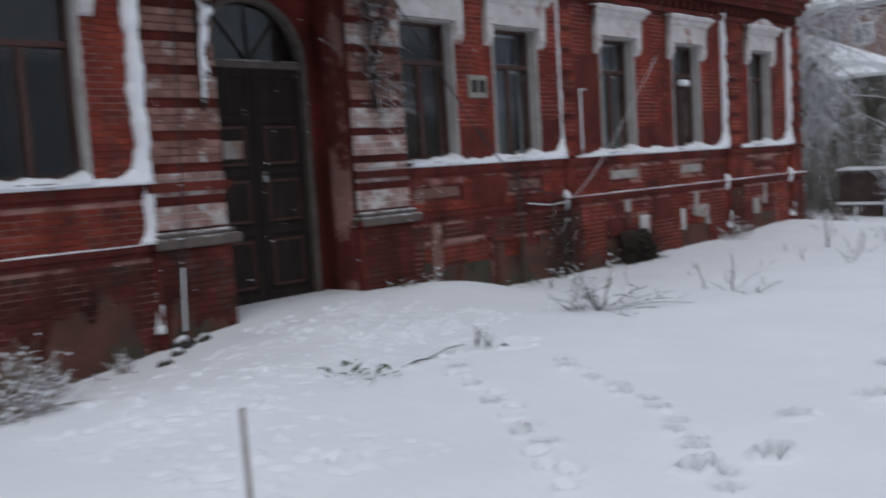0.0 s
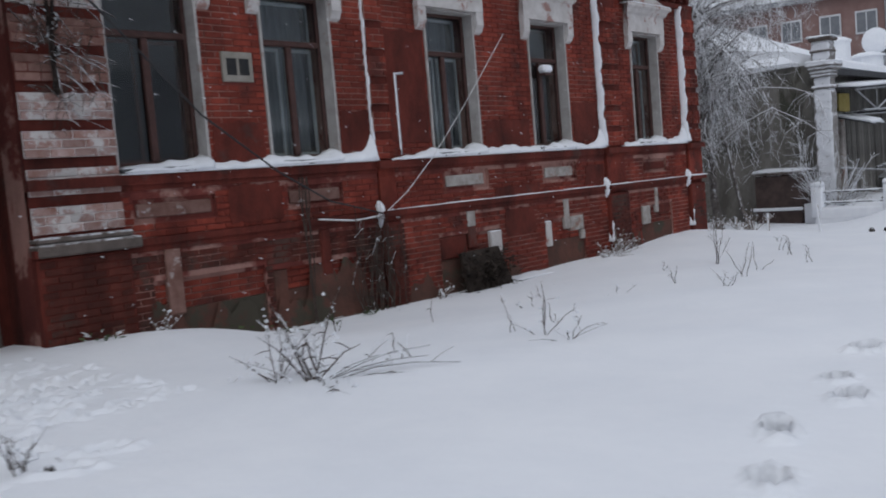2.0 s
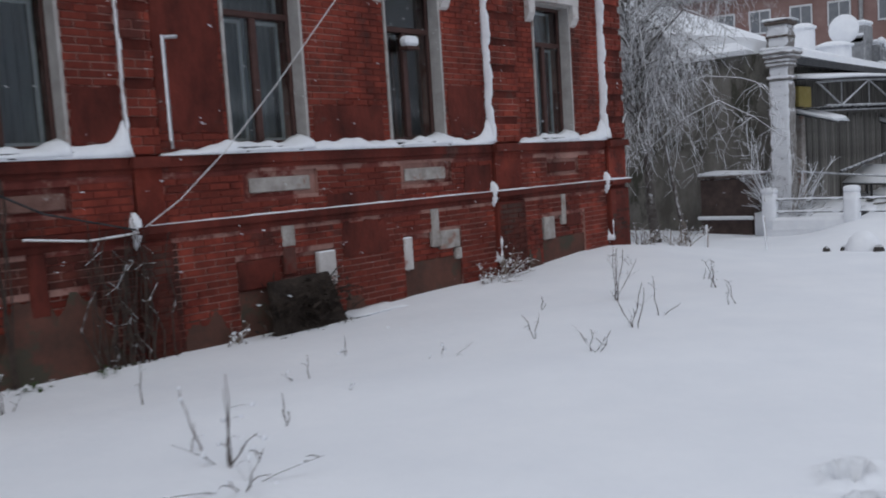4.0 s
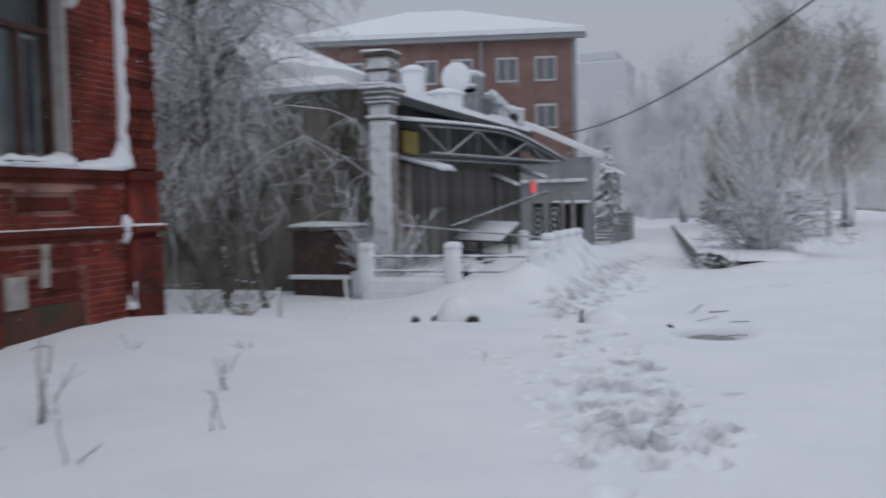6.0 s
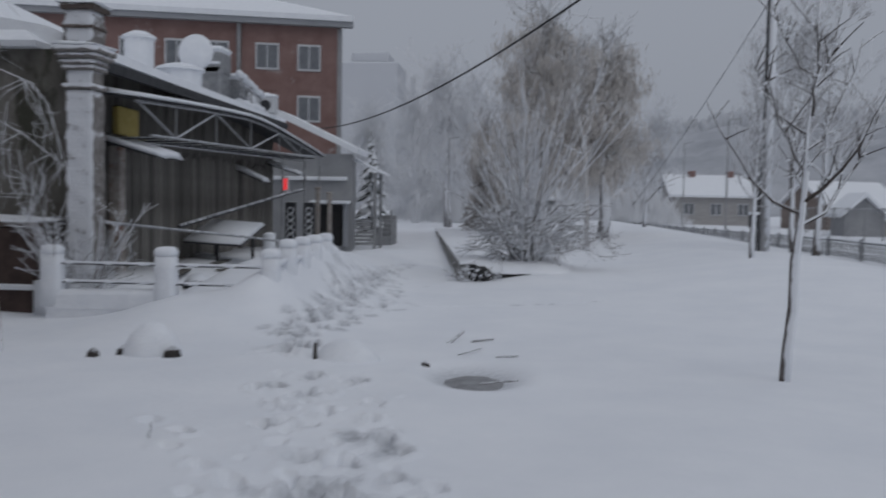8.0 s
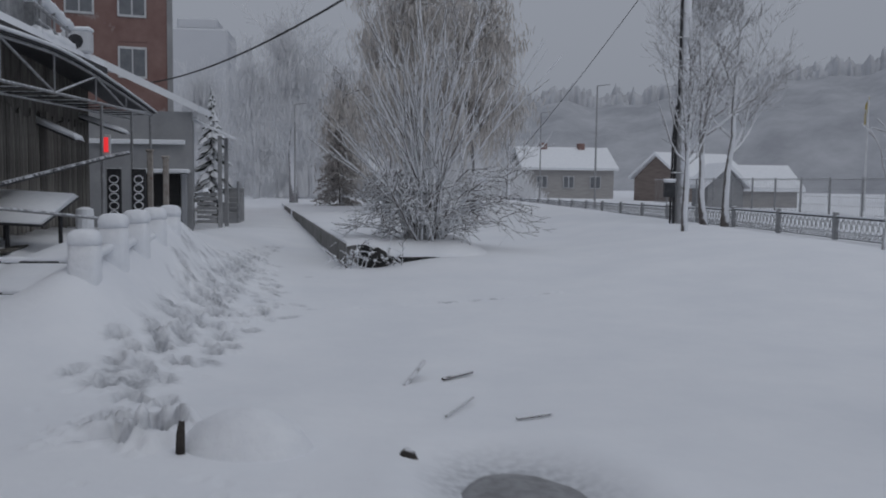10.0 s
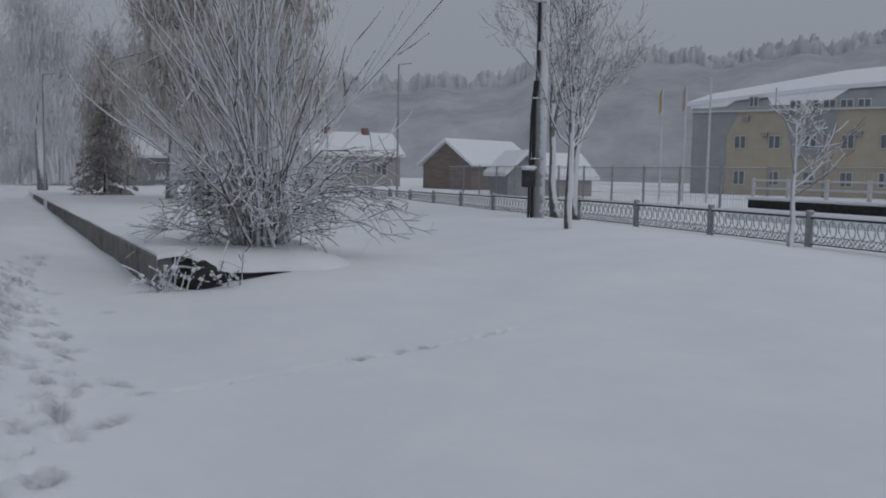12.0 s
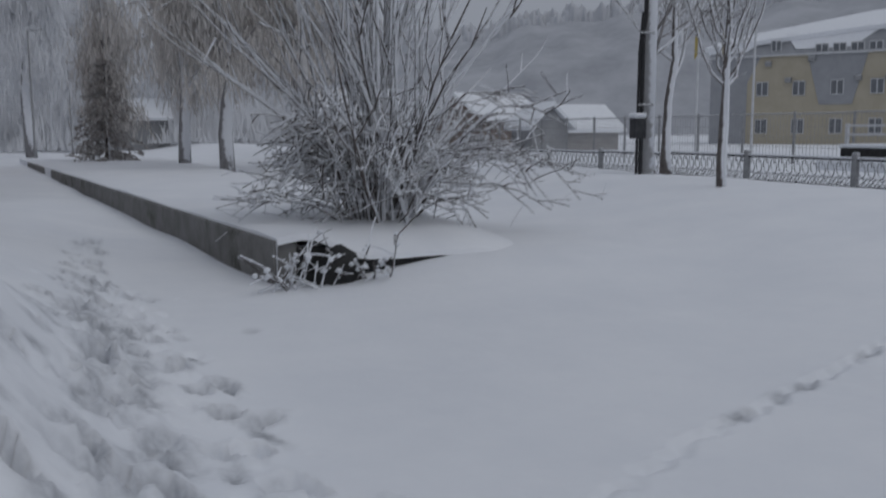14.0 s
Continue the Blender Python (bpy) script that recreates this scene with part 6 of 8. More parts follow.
# snow drifted along the foot of the boards
drift = Shape()
drift.loft([[(-4.86, yy, -0.5), (-3.0, yy, -0.5), (-2.7, yy, -0.20 + 0.03 * wobble(yy)), (-3.3, yy, 0.02 + 0.05 * wobble(yy * 1.4, 2)), (-4.0, yy, 0.14 + 0.06 * wobble(yy * 1.1, 4)), (-4.86, yy, 0.22 + 0.06 * wobble(yy * 0.9, 1))] for yy in np.linspace(17.4, 29.2, 40)])
solid("yard_drift", drift, M_SNOW_FINE, "snow drifted across the cafe yard against the boards", "snow", kind="stuff", smooth=True)
for x, y, ang, ln in ((-3.7, 20.6, 0.2, 1.1), (-3.3, 22.4, -0.35, 0.9), (-3.9, 23.4, 0.1, 1.4)):
    bd = Shape().cbox(-0.09, 0.09, -ln / 2, ln / 2, 0.0, 0.035, 0.006)
    ob = solid("loose_board", bd, M_BOARD, "loose grey board lying on the yard snow", "board", "loose boards in the yard")
    ob.matrix_world = Matrix.Translation((x, y, 0.13 if x < -3.6 else 0.06)) @ Matrix.Rotation(ang, 4, "Z")

# things on the roof
def roof_drum(x, y, z, r, h):
    d = thing("roof_vent", (x, y, z), "round snow-covered ventilation drum on the cafe roof", "vent", "vents on the cafe roof")
    part("drum", Shape().tube([(x, y, z - 0.3), (x, y, z + h)], r, 14), M_SNOW_FINE, d)
    part("cap", Shape().tube([(x, y, z + h), (x, y, z + h + 0.06), (x, y, z + h + 0.16)], [r * 1.15, r * 1.12, r * 0.5], 14), M_SNOW_FINE, d)
roof_drum(-5.6, 23.0, 4.35, 0.32, 0.65)
roof_drum(-5.3, 24.6, 4.3, 0.5, 0.25)
dish = thing("satellite_dish", (-5.3, 25.6, 4.4), "round satellite dish packed with snow", "dish")
part("bowl", Shape().loft([[(-5.3 + r * math.cos(w), 25.6 - d, 5.15 + r * math.sin(w)) for w in np.linspace(0, 6.2832, 21)[:-1]] for r, d in ((0.05, -0.12), (0.3, -0.08), (0.45, 0.0), (0.42, 0.03), (0.25, 0.05), (0.03, 0.06))]), M_SNOW_FINE, dish, smooth=True)
part("mast", Shape().tube([(-5.3, 25.7, 4.2), (-5.3, 25.7, 5.15)], 0.03, 6), M_STEEL, dish)
for x, y, z, sx, sy, h in ((-5.4, 26.8, 4.2, 0.9, 0.8, 0.75), (-5.4, 26.8, 4.97, 0.95, 0.8, 0.35), (-5.2, 28.0, 4.1, 0.6, 0.7, 0.7)):
    ac = thing("rooftop_unit", (x, y, z), "snow-covered metal air unit on the cafe roof", "air unit", "air units on the cafe roof")
    part("case", Shape().cbox(x - sx / 2, x + sx / 2, y - sy / 2, y + sy / 2, z - 0.2, z + h, 0.03), M_STEEL, ac)
    part("snow", Shape().cbox(x - sx / 2 - 0.02, x + sx / 2 + 0.02, y - sy / 2 - 0.02, y + sy / 2 + 0.02, z + h + 0.003, z + h + 0.14, 0.05), M_SNOW_FINE, ac)
for x, y, h in ((-4.9, 26.2, 0.9), (-4.8, 27.5, 0.8), (-4.95, 28.6, 1.1)):
    pp = solid("roof_pipe", Shape().tube([(x, y, 3.9), (x, y, 3.9 + h)], 0.06, 8), M_STEEL, "grey metal flue pipe on the roof edge", "pipe", "flues on the cafe roof")

rack = thing("pipe_rack", (-4.75, 27.4, 4.0), "steel pipe rack on the cafe roof clogged with snow", "rack")
for y, z in ((26.9, 4.75), (27.7, 4.65), (28.5, 4.50)):
    part("leg", Shape().tube([(-4.55, y, 3.85), (-4.55, y, z)], 0.03, 6), M_STEEL, rack)
    part("leg", Shape().tube([(-5.0, y, 3.95), (-5.0, y, z + 0.1)], 0.03, 6), M_STEEL, rack)
for z in (4.15, 4.42):
    part("bar", Shape().tube([(-4.55, 26.7, z + 0.12), (-4.55, 28.7, z - 0.06)], 0.035, 6), M_STEEL, rack)
part("snow", Shape().tube([(-4.56 + 0.02 * wobble(k), 26.7 + 0.2 * k, 4.80 - 0.032 * k + 0.03 * wobble(k * 1.3)) for k in range(11)], [0.10 + 0.03 * wobble(k * 1.7) for k in range(11)], 8), M_SNOW_FINE, rack, "heaped snow", smooth=True)
part("snow", Shape().tube([(-4.60 + 0.03 * wobble(k * 2), 26.8 + 0.2 * k, 4.06 + 0.04 * wobble(k * 1.1)) for k in range(12)], [0.13 + 0.04 * wobble(k * 1.9) for k in range(12)], 8), M_SNOW_FINE, rack, "heaped snow", smooth=True)
cond = thing("air_conditioner", (-4.6, 29.6, 4.3), "small white outdoor air conditioner capped with snow", "air unit")
part("case", Shape().cbox(-4.95, -4.35, 29.4, 29.75, 4.05, 4.50, 0.03), M_FARFRAME, cond)
part("grille", Shape().tube([(-4.65, 29.395, 4.275), (-4.65, 29.38, 4.275)], [0.17, 0.16], 14), M_DKSTEEL, cond, "round dark fan grille")
part("snow", Shape().cbox(-4.97, -4.33, 29.38, 29.77, 4.503, 4.60, 0.04), M_SNOW_FINE, cond, "snow cap")

# pale annex, its garage, and the tall brick block behind
annex = thing("annex", (-6, 37.5, 0), "pale rendered low annex with a snowy lean-to roof", "building")
part("wall", Shape().prism([(-9.5, 36.0), (-3.3, 36.0), (-4.2, 41.5), (-9.5, 41.5)], "z", -0.6, 3.25), M_PALE, annex)
part("roof", Shape().loft([[(-9.5, yy, 5.2), (-6.0, yy, 4.55), (-3.1, yy, 3.25), (-3.05, yy, 3.42), (-6.0, yy, 4.8), (-9.5, yy, 5.5)] for yy in (35.7, 38.0)]), M_SNOW_FINE, annex, "snow-covered roof")
part("parapet", Shape().cbox(-7.9, -6.3, 35.6, 36.6, 4.2, 5.4, 0.05), M_SNOW_FINE, annex, "snow-covered parapet block")
part("band", Shape().cbox(-6.5, -3.5, 35.85, 36.0, 2.28, 2.42, 0.02), M_SNOW_FINE, annex, "snow on a ledge")
gar = thing("garage_door", (-4.3, 35.9, 0), "garage opening shown by a black panel, with a snowy hood", "door")
# no hole here: a black panel paints the darkness inside
part("opening", Shape().cbox(-4.65, -3.66, 35.86, 35.94, -0.1, 1.40, 0.02), M_BLACK, gar)
part("hood", Shape().cbox(-4.76, -3.36, 35.5, 35.99, 1.44, 1.56, 0.03), M_SNOW_FINE, gar)
part("jamb", Shape().cbox(-3.6, -3.45, 35.8, 35.98, -0.1, 1.43, 0.02), M_GREYPANEL, gar, "faded blue door jamb")
porch = thing("side_porch", (-2.9, 38, 0), "small lean-to porch with a snowy sloping roof and shutter", "porch")
part("roof", Shape().prism([(-3.6, 3.10), (-2.35, 2.55), (-2.35, 2.62), (-3.6, 3.19)], "y", 37.2, 38.8), M_SNOW_FINE, porch, "snowy lean-to roof")
part("post", Shape().cbox(-2.75, -2.63, 37.25, 37.37, -0.5, 2.62, 0.01), M_PALE, porch)
part("post", Shape().cbox(-2.75, -2.63, 38.65, 38.77, -0.5, 2.62, 0.01), M_PALE, porch)
for k in range(7):
    part("slat", Shape().cbox(-3.4, -2.78, 37.28, 37.32, -0.1 + k * 0.14, 0.0 + k * 0.14, 0.008), M_PALE, porch)

brick_block = thing("brick_block", (-12, 46, 0), "four-storey brown brick building with a snowy hipped roof", "building")
part("wall", Shape().prism([(-20, 46.4), (-5.85, 46.4), (-8.4, 60), (-20, 60)], "z", -0.6, 10.0), M_FARBRICK, brick_block)
part("roof", Shape().loft([[(-20.6, 45.9, z), (-5.3, 45.9, z), (-8.2, 60.6, z), (-20.6, 60.6, z)] for z in (10.0, 10.25)] + [[(-15, 52, 12.6), (-12, 52, 12.6), (-12, 54, 12.6), (-15, 54, 12.6)]]), M_SNOW_FINE, brick_block, "snow-covered hipped roof")
part("eaves_board", Shape().box(-20.5, -5.3, 46.0, 46.395, 9.75, 9.995), M_GREYPANEL, brick_block)
part("downpipe", Shape().tube([(-10.6, 46.3, 2), (-10.6, 46.3, 9.8)], 0.10, 7), M_STEEL, brick_block)
part("quoin", Shape().box(-6.02, -5.80, 46.36, 46.42, 2.0, 9.7), M_PALE, brick_block, "frosted pale corner strip")
for x in (-19.0, -17.2, -15.4, -13.4, -11.6, -9.3, -7.35):
    for z in (1.6, 5.25, 7.65):
        if z == 7.65 or x > -8:
            win = part("window", Shape().cbox(x - 0.55, x + 0.55, 46.34, 46.41, z, z + 1.25, 0.02), M_FARFRAME, brick_block)
            for k in (0, 1):
                part("pane", Shape().box(x - 0.47 + k * 0.5, x - 0.03 + k * 0.5, 46.325, 46.338, z + 0.1, z + 1.15), M_FARWIN, win)
    part("panel", Shape().box(x - 0.55, x + 0.55, 46.375, 46.405, 6.7, 7.5), M_FARBRICK, brick_block)

pivot = Matrix.Translation((-5.5, 46.2, 0))
brick_block.matrix_world = pivot @ Matrix.Rotation(radians(15), 4, "Z") @ pivot.inverted() @ Matrix.Translation((-12, 46, 0))


# ---- pole, railing and far side of the road ----
pole = thing("utility_pole", (10.2, 32.3, gz(10.2, 32.3)), "pale concrete utility pole with dark duct and switch box", "pole")
zb = gz(10.2, 32.3)
part("shaft", Shape().tube([(10.32, 32.3, zb - 0.4), (10.36, 32.3, 11.0)], [0.15, 0.105], 12), M_POLE, pole, "pale concrete shaft, snow blown on one side", smooth=True)
part("duct", Shape().tube([(10.10, 32.2, zb - 0.2), (10.11, 32.2, 3.0), (10.16, 32.2, 3.3), (10.18, 32.2, 9.0)], 0.042, 7), M_CABLE, pole, "dark cable duct")
part("duct", Shape().tube([(10.02, 32.22, zb - 0.2), (10.04, 32.22, 2.6), (10.11, 32.22, 3.4)], 0.030, 7), M_CABLE, pole, "thinner dark cable duct")
for z in (1.6, 3.0, 5.2):
    part("duct_strap", Shape().tube([(10.00, 32.16, z), (10.33, 32.14, z)], 0.022, 6), M_STEEL, pole)
part("insulator", Shape().tube([(10.16, 32.12, 4.1), (10.16, 32.12, 4.28)], [0.05, 0.035], 8), M_FARFRAME, pole, "white insulator")
part("box", Shape().cbox(9.78, 10.06, 31.95, 32.15, zb + 0.72, zb + 1.14, 0.02), M_DKSTEEL, pole, "dark steel switch box")
part("box_snow", Shape().cbox(9.77, 10.08, 31.94, 32.17, zb + 1.143, zb + 1.22, 0.03), M_SNOW_FINE, pole, "snow on the box")
part("arm", Shape().tube([(10.2, 32.3, 8.6), (10.9, 32.2, 8.7)], 0.04, 6), M_STEEL, pole)


def cable(name, pts, r, label, material):
    return solid(name, Shape().tube(pts, r, 6), material, label, "cable")


def sag(a, b, drop, n=24):
    a, b = Vector(a), Vector(b)
    return [a.lerp(b, k / n) - Vector((0, 0, drop * 4 * (k / n) * (1 - k / n))) for k in range(n + 1)]


cable("overhead_cable", sag((10.2, 32.3, 8.8), (20, 10, 9.5), 0.4), 0.02, "dark overhead cable leaving the pole", M_CABLE)
cable("overhead_cable", sag((9.5, 58, 1.6), (10.25, 32.4, 7.9), 0.25), 0.012, "thin guy wire down from the pole", M_CABLE)
cable("overhead_cable", sag((-5.46, 40.0, 4.48), (9.7, 8.0, 8.0), 1.4), 0.022, "dark sagging cable across the street", M_CABLE)

# cast railing along the road
XR = 13.5
rl = random.Random(3)
cast = Shape()
W, Hh = 2.88, 0.50
for k in range(13):
    u = 0.09 + k * (W - 0.18) / 12
    ring = [(0, u + 0.085 * math.cos(w) + 0.03 * math.sin(w), 0.33 + 0.145 * math.sin(w)) for w in np.linspace(0, 6.2832, 11)]
    cast.tube(ring, 0.014, 4, cap=False)
    cast.tube([(0, u, 0.38), (0, u, 0.50)], 0.010, 4, cap=False)
    cast.tube([(0, u - 0.075, 0.11), (0, u + 0.075, 0.02)], 0.010, 4, cap=False)
for k in range(26):
    u = 0.08 + k * (W - 0.2) / 26
    cast.tube([(0, u, 0.03), (0, u + 0.11, 0.17)], 0.009, 4, cap=False)
    cast.tube([(0, u + 0.11, 0.03), (0, u, 0.17)], 0.009, 4, cap=False)
cast.tube([(0, 0, 0.17), (0, W, 0.17)], 0.012, 4)
cast_mesh = cast.mesh("lattice")
cast_mesh.materials.append(M_STEEL)
top_mesh = Shape().cbox(-0.03, 0.03, 0, W, 0.50, 0.55, 0.01).mesh("top_rail")
low_mesh = Shape().cbox(-0.02, 0.02, 0, W, 0.0, 0.03, 0.008).mesh("bottom_rail")
top_mesh.materials.append(M_DKSTEEL)
low_mesh.materials.append(M_DKSTEEL)
snow_mesh = Shape().tube([(0, W * k / 12, 0.555 + 0.008 * wobble(k * 1.3)) for k in range(13)], 0.028, 6).mesh("rail_snow")
snow_mesh.materials.append(M_SNOW_FINE)
post_mesh = Shape().cbox(-0.06, 0.06, -0.06, 0.06, -0.5, 0.66, 0.015).mesh("post")
post_mesh.materials.append(M_STEEL)
for k in range(28):
    y = 18.0 + k * 3.0
    z = -0.01 - 0.011 * max(0, y - 33)
    f = thing("railing", (XR, y, z), "low cast-iron ornamental railing panel with snow on its rails", "railing", "railing panels along the road")
    for nm, me in (("post", post_mesh), ("top_rail", top_mesh), ("bottom_rail", low_mesh), ("lattice", cast_mesh), ("rail_snow", snow_mesh)):
        o = new(nm, me)
        o.parent = f
        o.location = (0, 0.06 if nm != "post" else 0, 0)

# tall mesh fence and a kiosk step behind the road
XF2 = 22.0
for k in range(14):
    y = 33 + k * 2.5
    f = thing("mesh_fence", (XF2, y, 0.0), "tall grey wire-mesh fence panel on steel posts", "fence", "mesh fence panels")
    z = gz(XF2, y)
    part("post", Shape().tube([(XF2, y, z - 0.3), (XF2, y, z + 1.75)], 0.045, 6), M_STEEL, f)
    part("rail", Shape().tube([(XF2, y, z + 1.68), (XF2, y + 2.5, z + 1.68)], 0.025, 5), M_STEEL, f)
    wires = Shape()
    for j in range(16):
        wires.tube([(XF2, y + 0.16 * j, z + 0.1), (XF2, y + 0.16 * j, z + 1.66)], 0.007, 3, cap=False)
    for j in range(5):
        wires.tube([(XF2, y, z + 0.2 + 0.35 * j), (XF2, y + 2.5, z + 0.2 + 0.35 * j)], 0.006, 3, cap=False)
    part("mesh", wires, M_STEEL, f)


# yellow and grey school-like building
def far_window(parent, x, y, z, w, h, axis):
    if axis == "x":
        fr = part("window", Shape().cbox(x - 0.05, x, y - w / 2, y + w / 2, z, z + h, 0.02), M_FARFRAME, parent)
        for k in (0, 1):
            part("pane", Shape().box(x - 0.065, x - 0.052, y - w / 2 + 0.08 + k * (w / 2 - 0.02), y - 0.04 + k * (w / 2 - 0.03), z + 0.08, z + h - 0.08), M_FARWIN, fr)
    else:
        fr = part("window", Shape().cbox(x - w / 2, x + w / 2, y - 0.05, y, z, z + h, 0.02), M_FARFRAME, parent)
        for k in (0, 1):
            part("pane", Shape().box(x - w / 2 + 0.08 + k * (w / 2 - 0.02), x - 0.04 + k * (w / 2 - 0.03), y - 0.065, y - 0.052, z + 0.08, z + h - 0.08), M_FARWIN, fr)


yb = thing("yellow_building", (0, 0, 0), "two-storey ochre building with grey panels and a snowy mansard roof", "building")
part("wall", Shape().box(0, 13, -34, 3.6, -1.0, 7.6), M_OCHRE, yb, "ochre rendered wall")
part("corner_panel", Shape().prism([(3.7, -1.0), (3.7, 7.6), (-0.9, 7.6), (0.3, 5.2), (0.3, -1.0)], "x", -0.06, -0.004), M_GREYPANEL, yb, "blue-grey corner panel")
part("end_panel", Shape().box(-0.02, 12.9, 3.603, 3.70, -1.0, 7.6), M_GREYPANEL, yb, "blue-grey end wall")
for yc in (-7.4, -18.2):
    part("wedge_panel", Shape().prism([(yc - 2.5, 7.6), (yc + 2.5, 7.6), (yc + 1.35, 3.1), (yc - 1.35, 3.1)], "x", -0.08, -0.004), M_GREYPANEL, yb, "grey wedge panel")
part("mansard", Shape().loft([[(-0.25, yy, 7.6), (1.1 - 0.6 * d, yy, 9.6 - d), (13, yy, 9.6 - d), (13, yy, 7.6)] for yy, d in ((-34, 0.0), (-9, 0.0), (3.8, 1.15))]), M_GREYPANEL, yb, "grey mansard slope")
part("roof", Shape().loft([[(0.7 - 0.6 * d, yy, 9.35 - d), (6.5, yy, 11.2 - 1.5 * d), (13, yy, 9.6 - d), (13, yy, 9.9 - d), (6.5, yy, 11.7 - 1.5 * d), (0.6 - 0.6 * d, yy, 9.75 - d)] for yy, d in ((-34.2, -0.5), (-20, -0.4), (-9, 0.0), (4.3, 1.2))]), M_SNOW_FINE, yb, "snow-covered roof")
part("eaves_board", Shape().box(-0.35, -0.05, -34, 3.85, 7.48, 7.62), M_FARFRAME, yb, "white eaves board")
part("roof_snow", Shape().loft([[(-0.02, 0.4, 8.05), (-0.02, 3.9, 7.8), (0.10, 3.9, 7.78), (0.10, 0.4, 8.02)], [(0.30, -0.4, 8.75), (0.18, 4.1, 8.4), (0.38, 4.1, 8.3), (0.50, -0.4, 8.65)]]), M_SNOW_FINE, yb, "snow on the mansard")
for yc, w in ((-6.6, 3.8), (-17.4, 3.8)):
    part("roof_snow", Shape().loft([[(-0.02, yc - w * 0.55, 8.05), (-0.02, yc + w * 0.72, 8.05), (0.10, yc + w * 0.72, 8.02), (0.10, yc - w * 0.55, 8.02)], [(0.85, yc - w, 9.5), (0.85, yc + w, 9.5), (1.05, yc + w, 9.4), (1.05, yc - w, 9.4)]]), M_SNOW_FINE, yb, "snow on the mansard")
    for k in range(5):
        far_window(yb, -0.10, yc + 0.5 - k * 1.45, 7.66, 1.1, 0.75, "x")
far_window(yb, -0.05, -2.2, 7.9, 0.9, 1.0, "x")
for yc in (-1.1, -4.3, -7.5, -10.7, -13.9, -17.1, -20.3, -23.5, -26.7):
    far_window(yb, -0.085, yc, 3.95, 1.1, 1.3, "x")
    far_window(yb, -0.006, yc, 0.55, 1.1, 1.35, "x")
for yc, z in ((-1.6, 6.6), (-3.4, 5.1), (-5.3, 6.9), (-9.2, 5.1), (-11.6, 5.1)):
    part("air_unit", Shape().cbox(-0.45, -0.09, yc - 0.28, yc + 0.28, z, z + 0.45, 0.03), M_STEEL, yb, "grey air conditioner")
yb.matrix_world = Matrix.Translation((45.4, 69.4, 0.26)) @ Matrix.Rotation(radians(32.7), 4, "Z") @ Matrix.Scale(0.79, 4)
# snowy terrace with a rail before it
terrace = thing("terrace", (20.6, 33, 0.2), "low dark terrace wall with a snowy white rail on top", "terrace")
part("wall", Shape().cbox(20.0, 22.0, 24, 36.6, -0.6, 0.55, 0.03), M_WETSTONE, terrace, "dark stone front")
part("snow_bank", Shape().cbox(19.3, 19.99, 23.9, 36.9, -0.6, 0.30, 0.12), M_SNOW_FINE, terrace, "snow banked against the wall")
part("snow", Shape().cbox(19.95, 22.05, 23.95, 36.65, 0.553, 0.66, 0.04), M_SNOW_FINE, terrace, "snow layer")
for z in (0.9, 1.15):
    part("rail", Shape().cbox(20.08, 20.14, 24, 36.5, z, z + 0.06, 0.01), M_FARFRAME, terrace)
for k in range(9):
    part("post", Shape().cbox(20.06, 20.16, 24.1 + k * 1.54, 24.2 + k * 1.54, 0.66, 1.24, 0.01), M_FARFRAME, terrace)
for x, y in ((29.2, 54.8), (29.2, 52.7), (29.2, 50.7)):
    fp = thing("flagpole", (x, y, gz(x, y)), "white flagpole before the yellow building", "flagpole", "flagpoles")
    part("mast", Shape().tube([(x, y, gz(x, y) - 0.2), (x, y, 6.2)], [0.07, 0.045], 7), M_FARFRAME, fp)
    part("flag", Shape().prism([(y - 0.05, 6.1), (y + 0.28, 5.7), (y + 0.30, 4.6), (y + 0.02, 4.9)], "x", x - 0.02, x + 0.02), M_YELLOW if y > 53 else M_OCHRE, fp, "limp yellow flag") if y > 52 else None


def house(x0, x1, y0, y1, eave, ridge, label, along="y", wall=None):
    h = thing("house", ((x0 + x1) / 2, (y0 + y1) / 2, gz(x0, y0) if x0 > 0 else 0.0), label, "house", "small houses across the road")
    part("wall", Shape().box(x0, x1, y0, y1, -1.0, eave), wall or M_HOUSE, h)
    o = 0.35
    if along == "y":
        xm = (x0 + x1) / 2
        part("gable", Shape().prism([(x0, eave), (x1, eave), (xm, ridge)], "y", y0 + 0.02, y1 - 0.02), wall or M_HOUSE, h)
        part("roof", Shape().prism([(x0 - o, eave - 0.1), (xm, ridge), (x1 + o, eave - 0.1), (x1 + o, eave + 0.12), (xm, ridge + 0.26), (x0 - o, eave + 0.12)], "y", y0 - o, y1 + o), M_SNOW_FINE, h, "thick snow on the roof")
    else:
        ym = (y0 + y1) / 2
        part("gable", Shape().prism([(y0, eave), (y1, eave), (ym, ridge)], "x", x0 + 0.02, x1 - 0.02), wall or M_HOUSE, h)
        part("roof", Shape().prism([(y0 - o, eave - 0.1), (ym, ridge), (y1 + o, eave - 0.1), (y1 + o, eave + 0.12), (ym, ridge + 0.26), (y0 - o, eave + 0.12)], "x", x0 - o, x1 + o), M_SNOW_FINE, h, "thick snow on the roof")
    return h


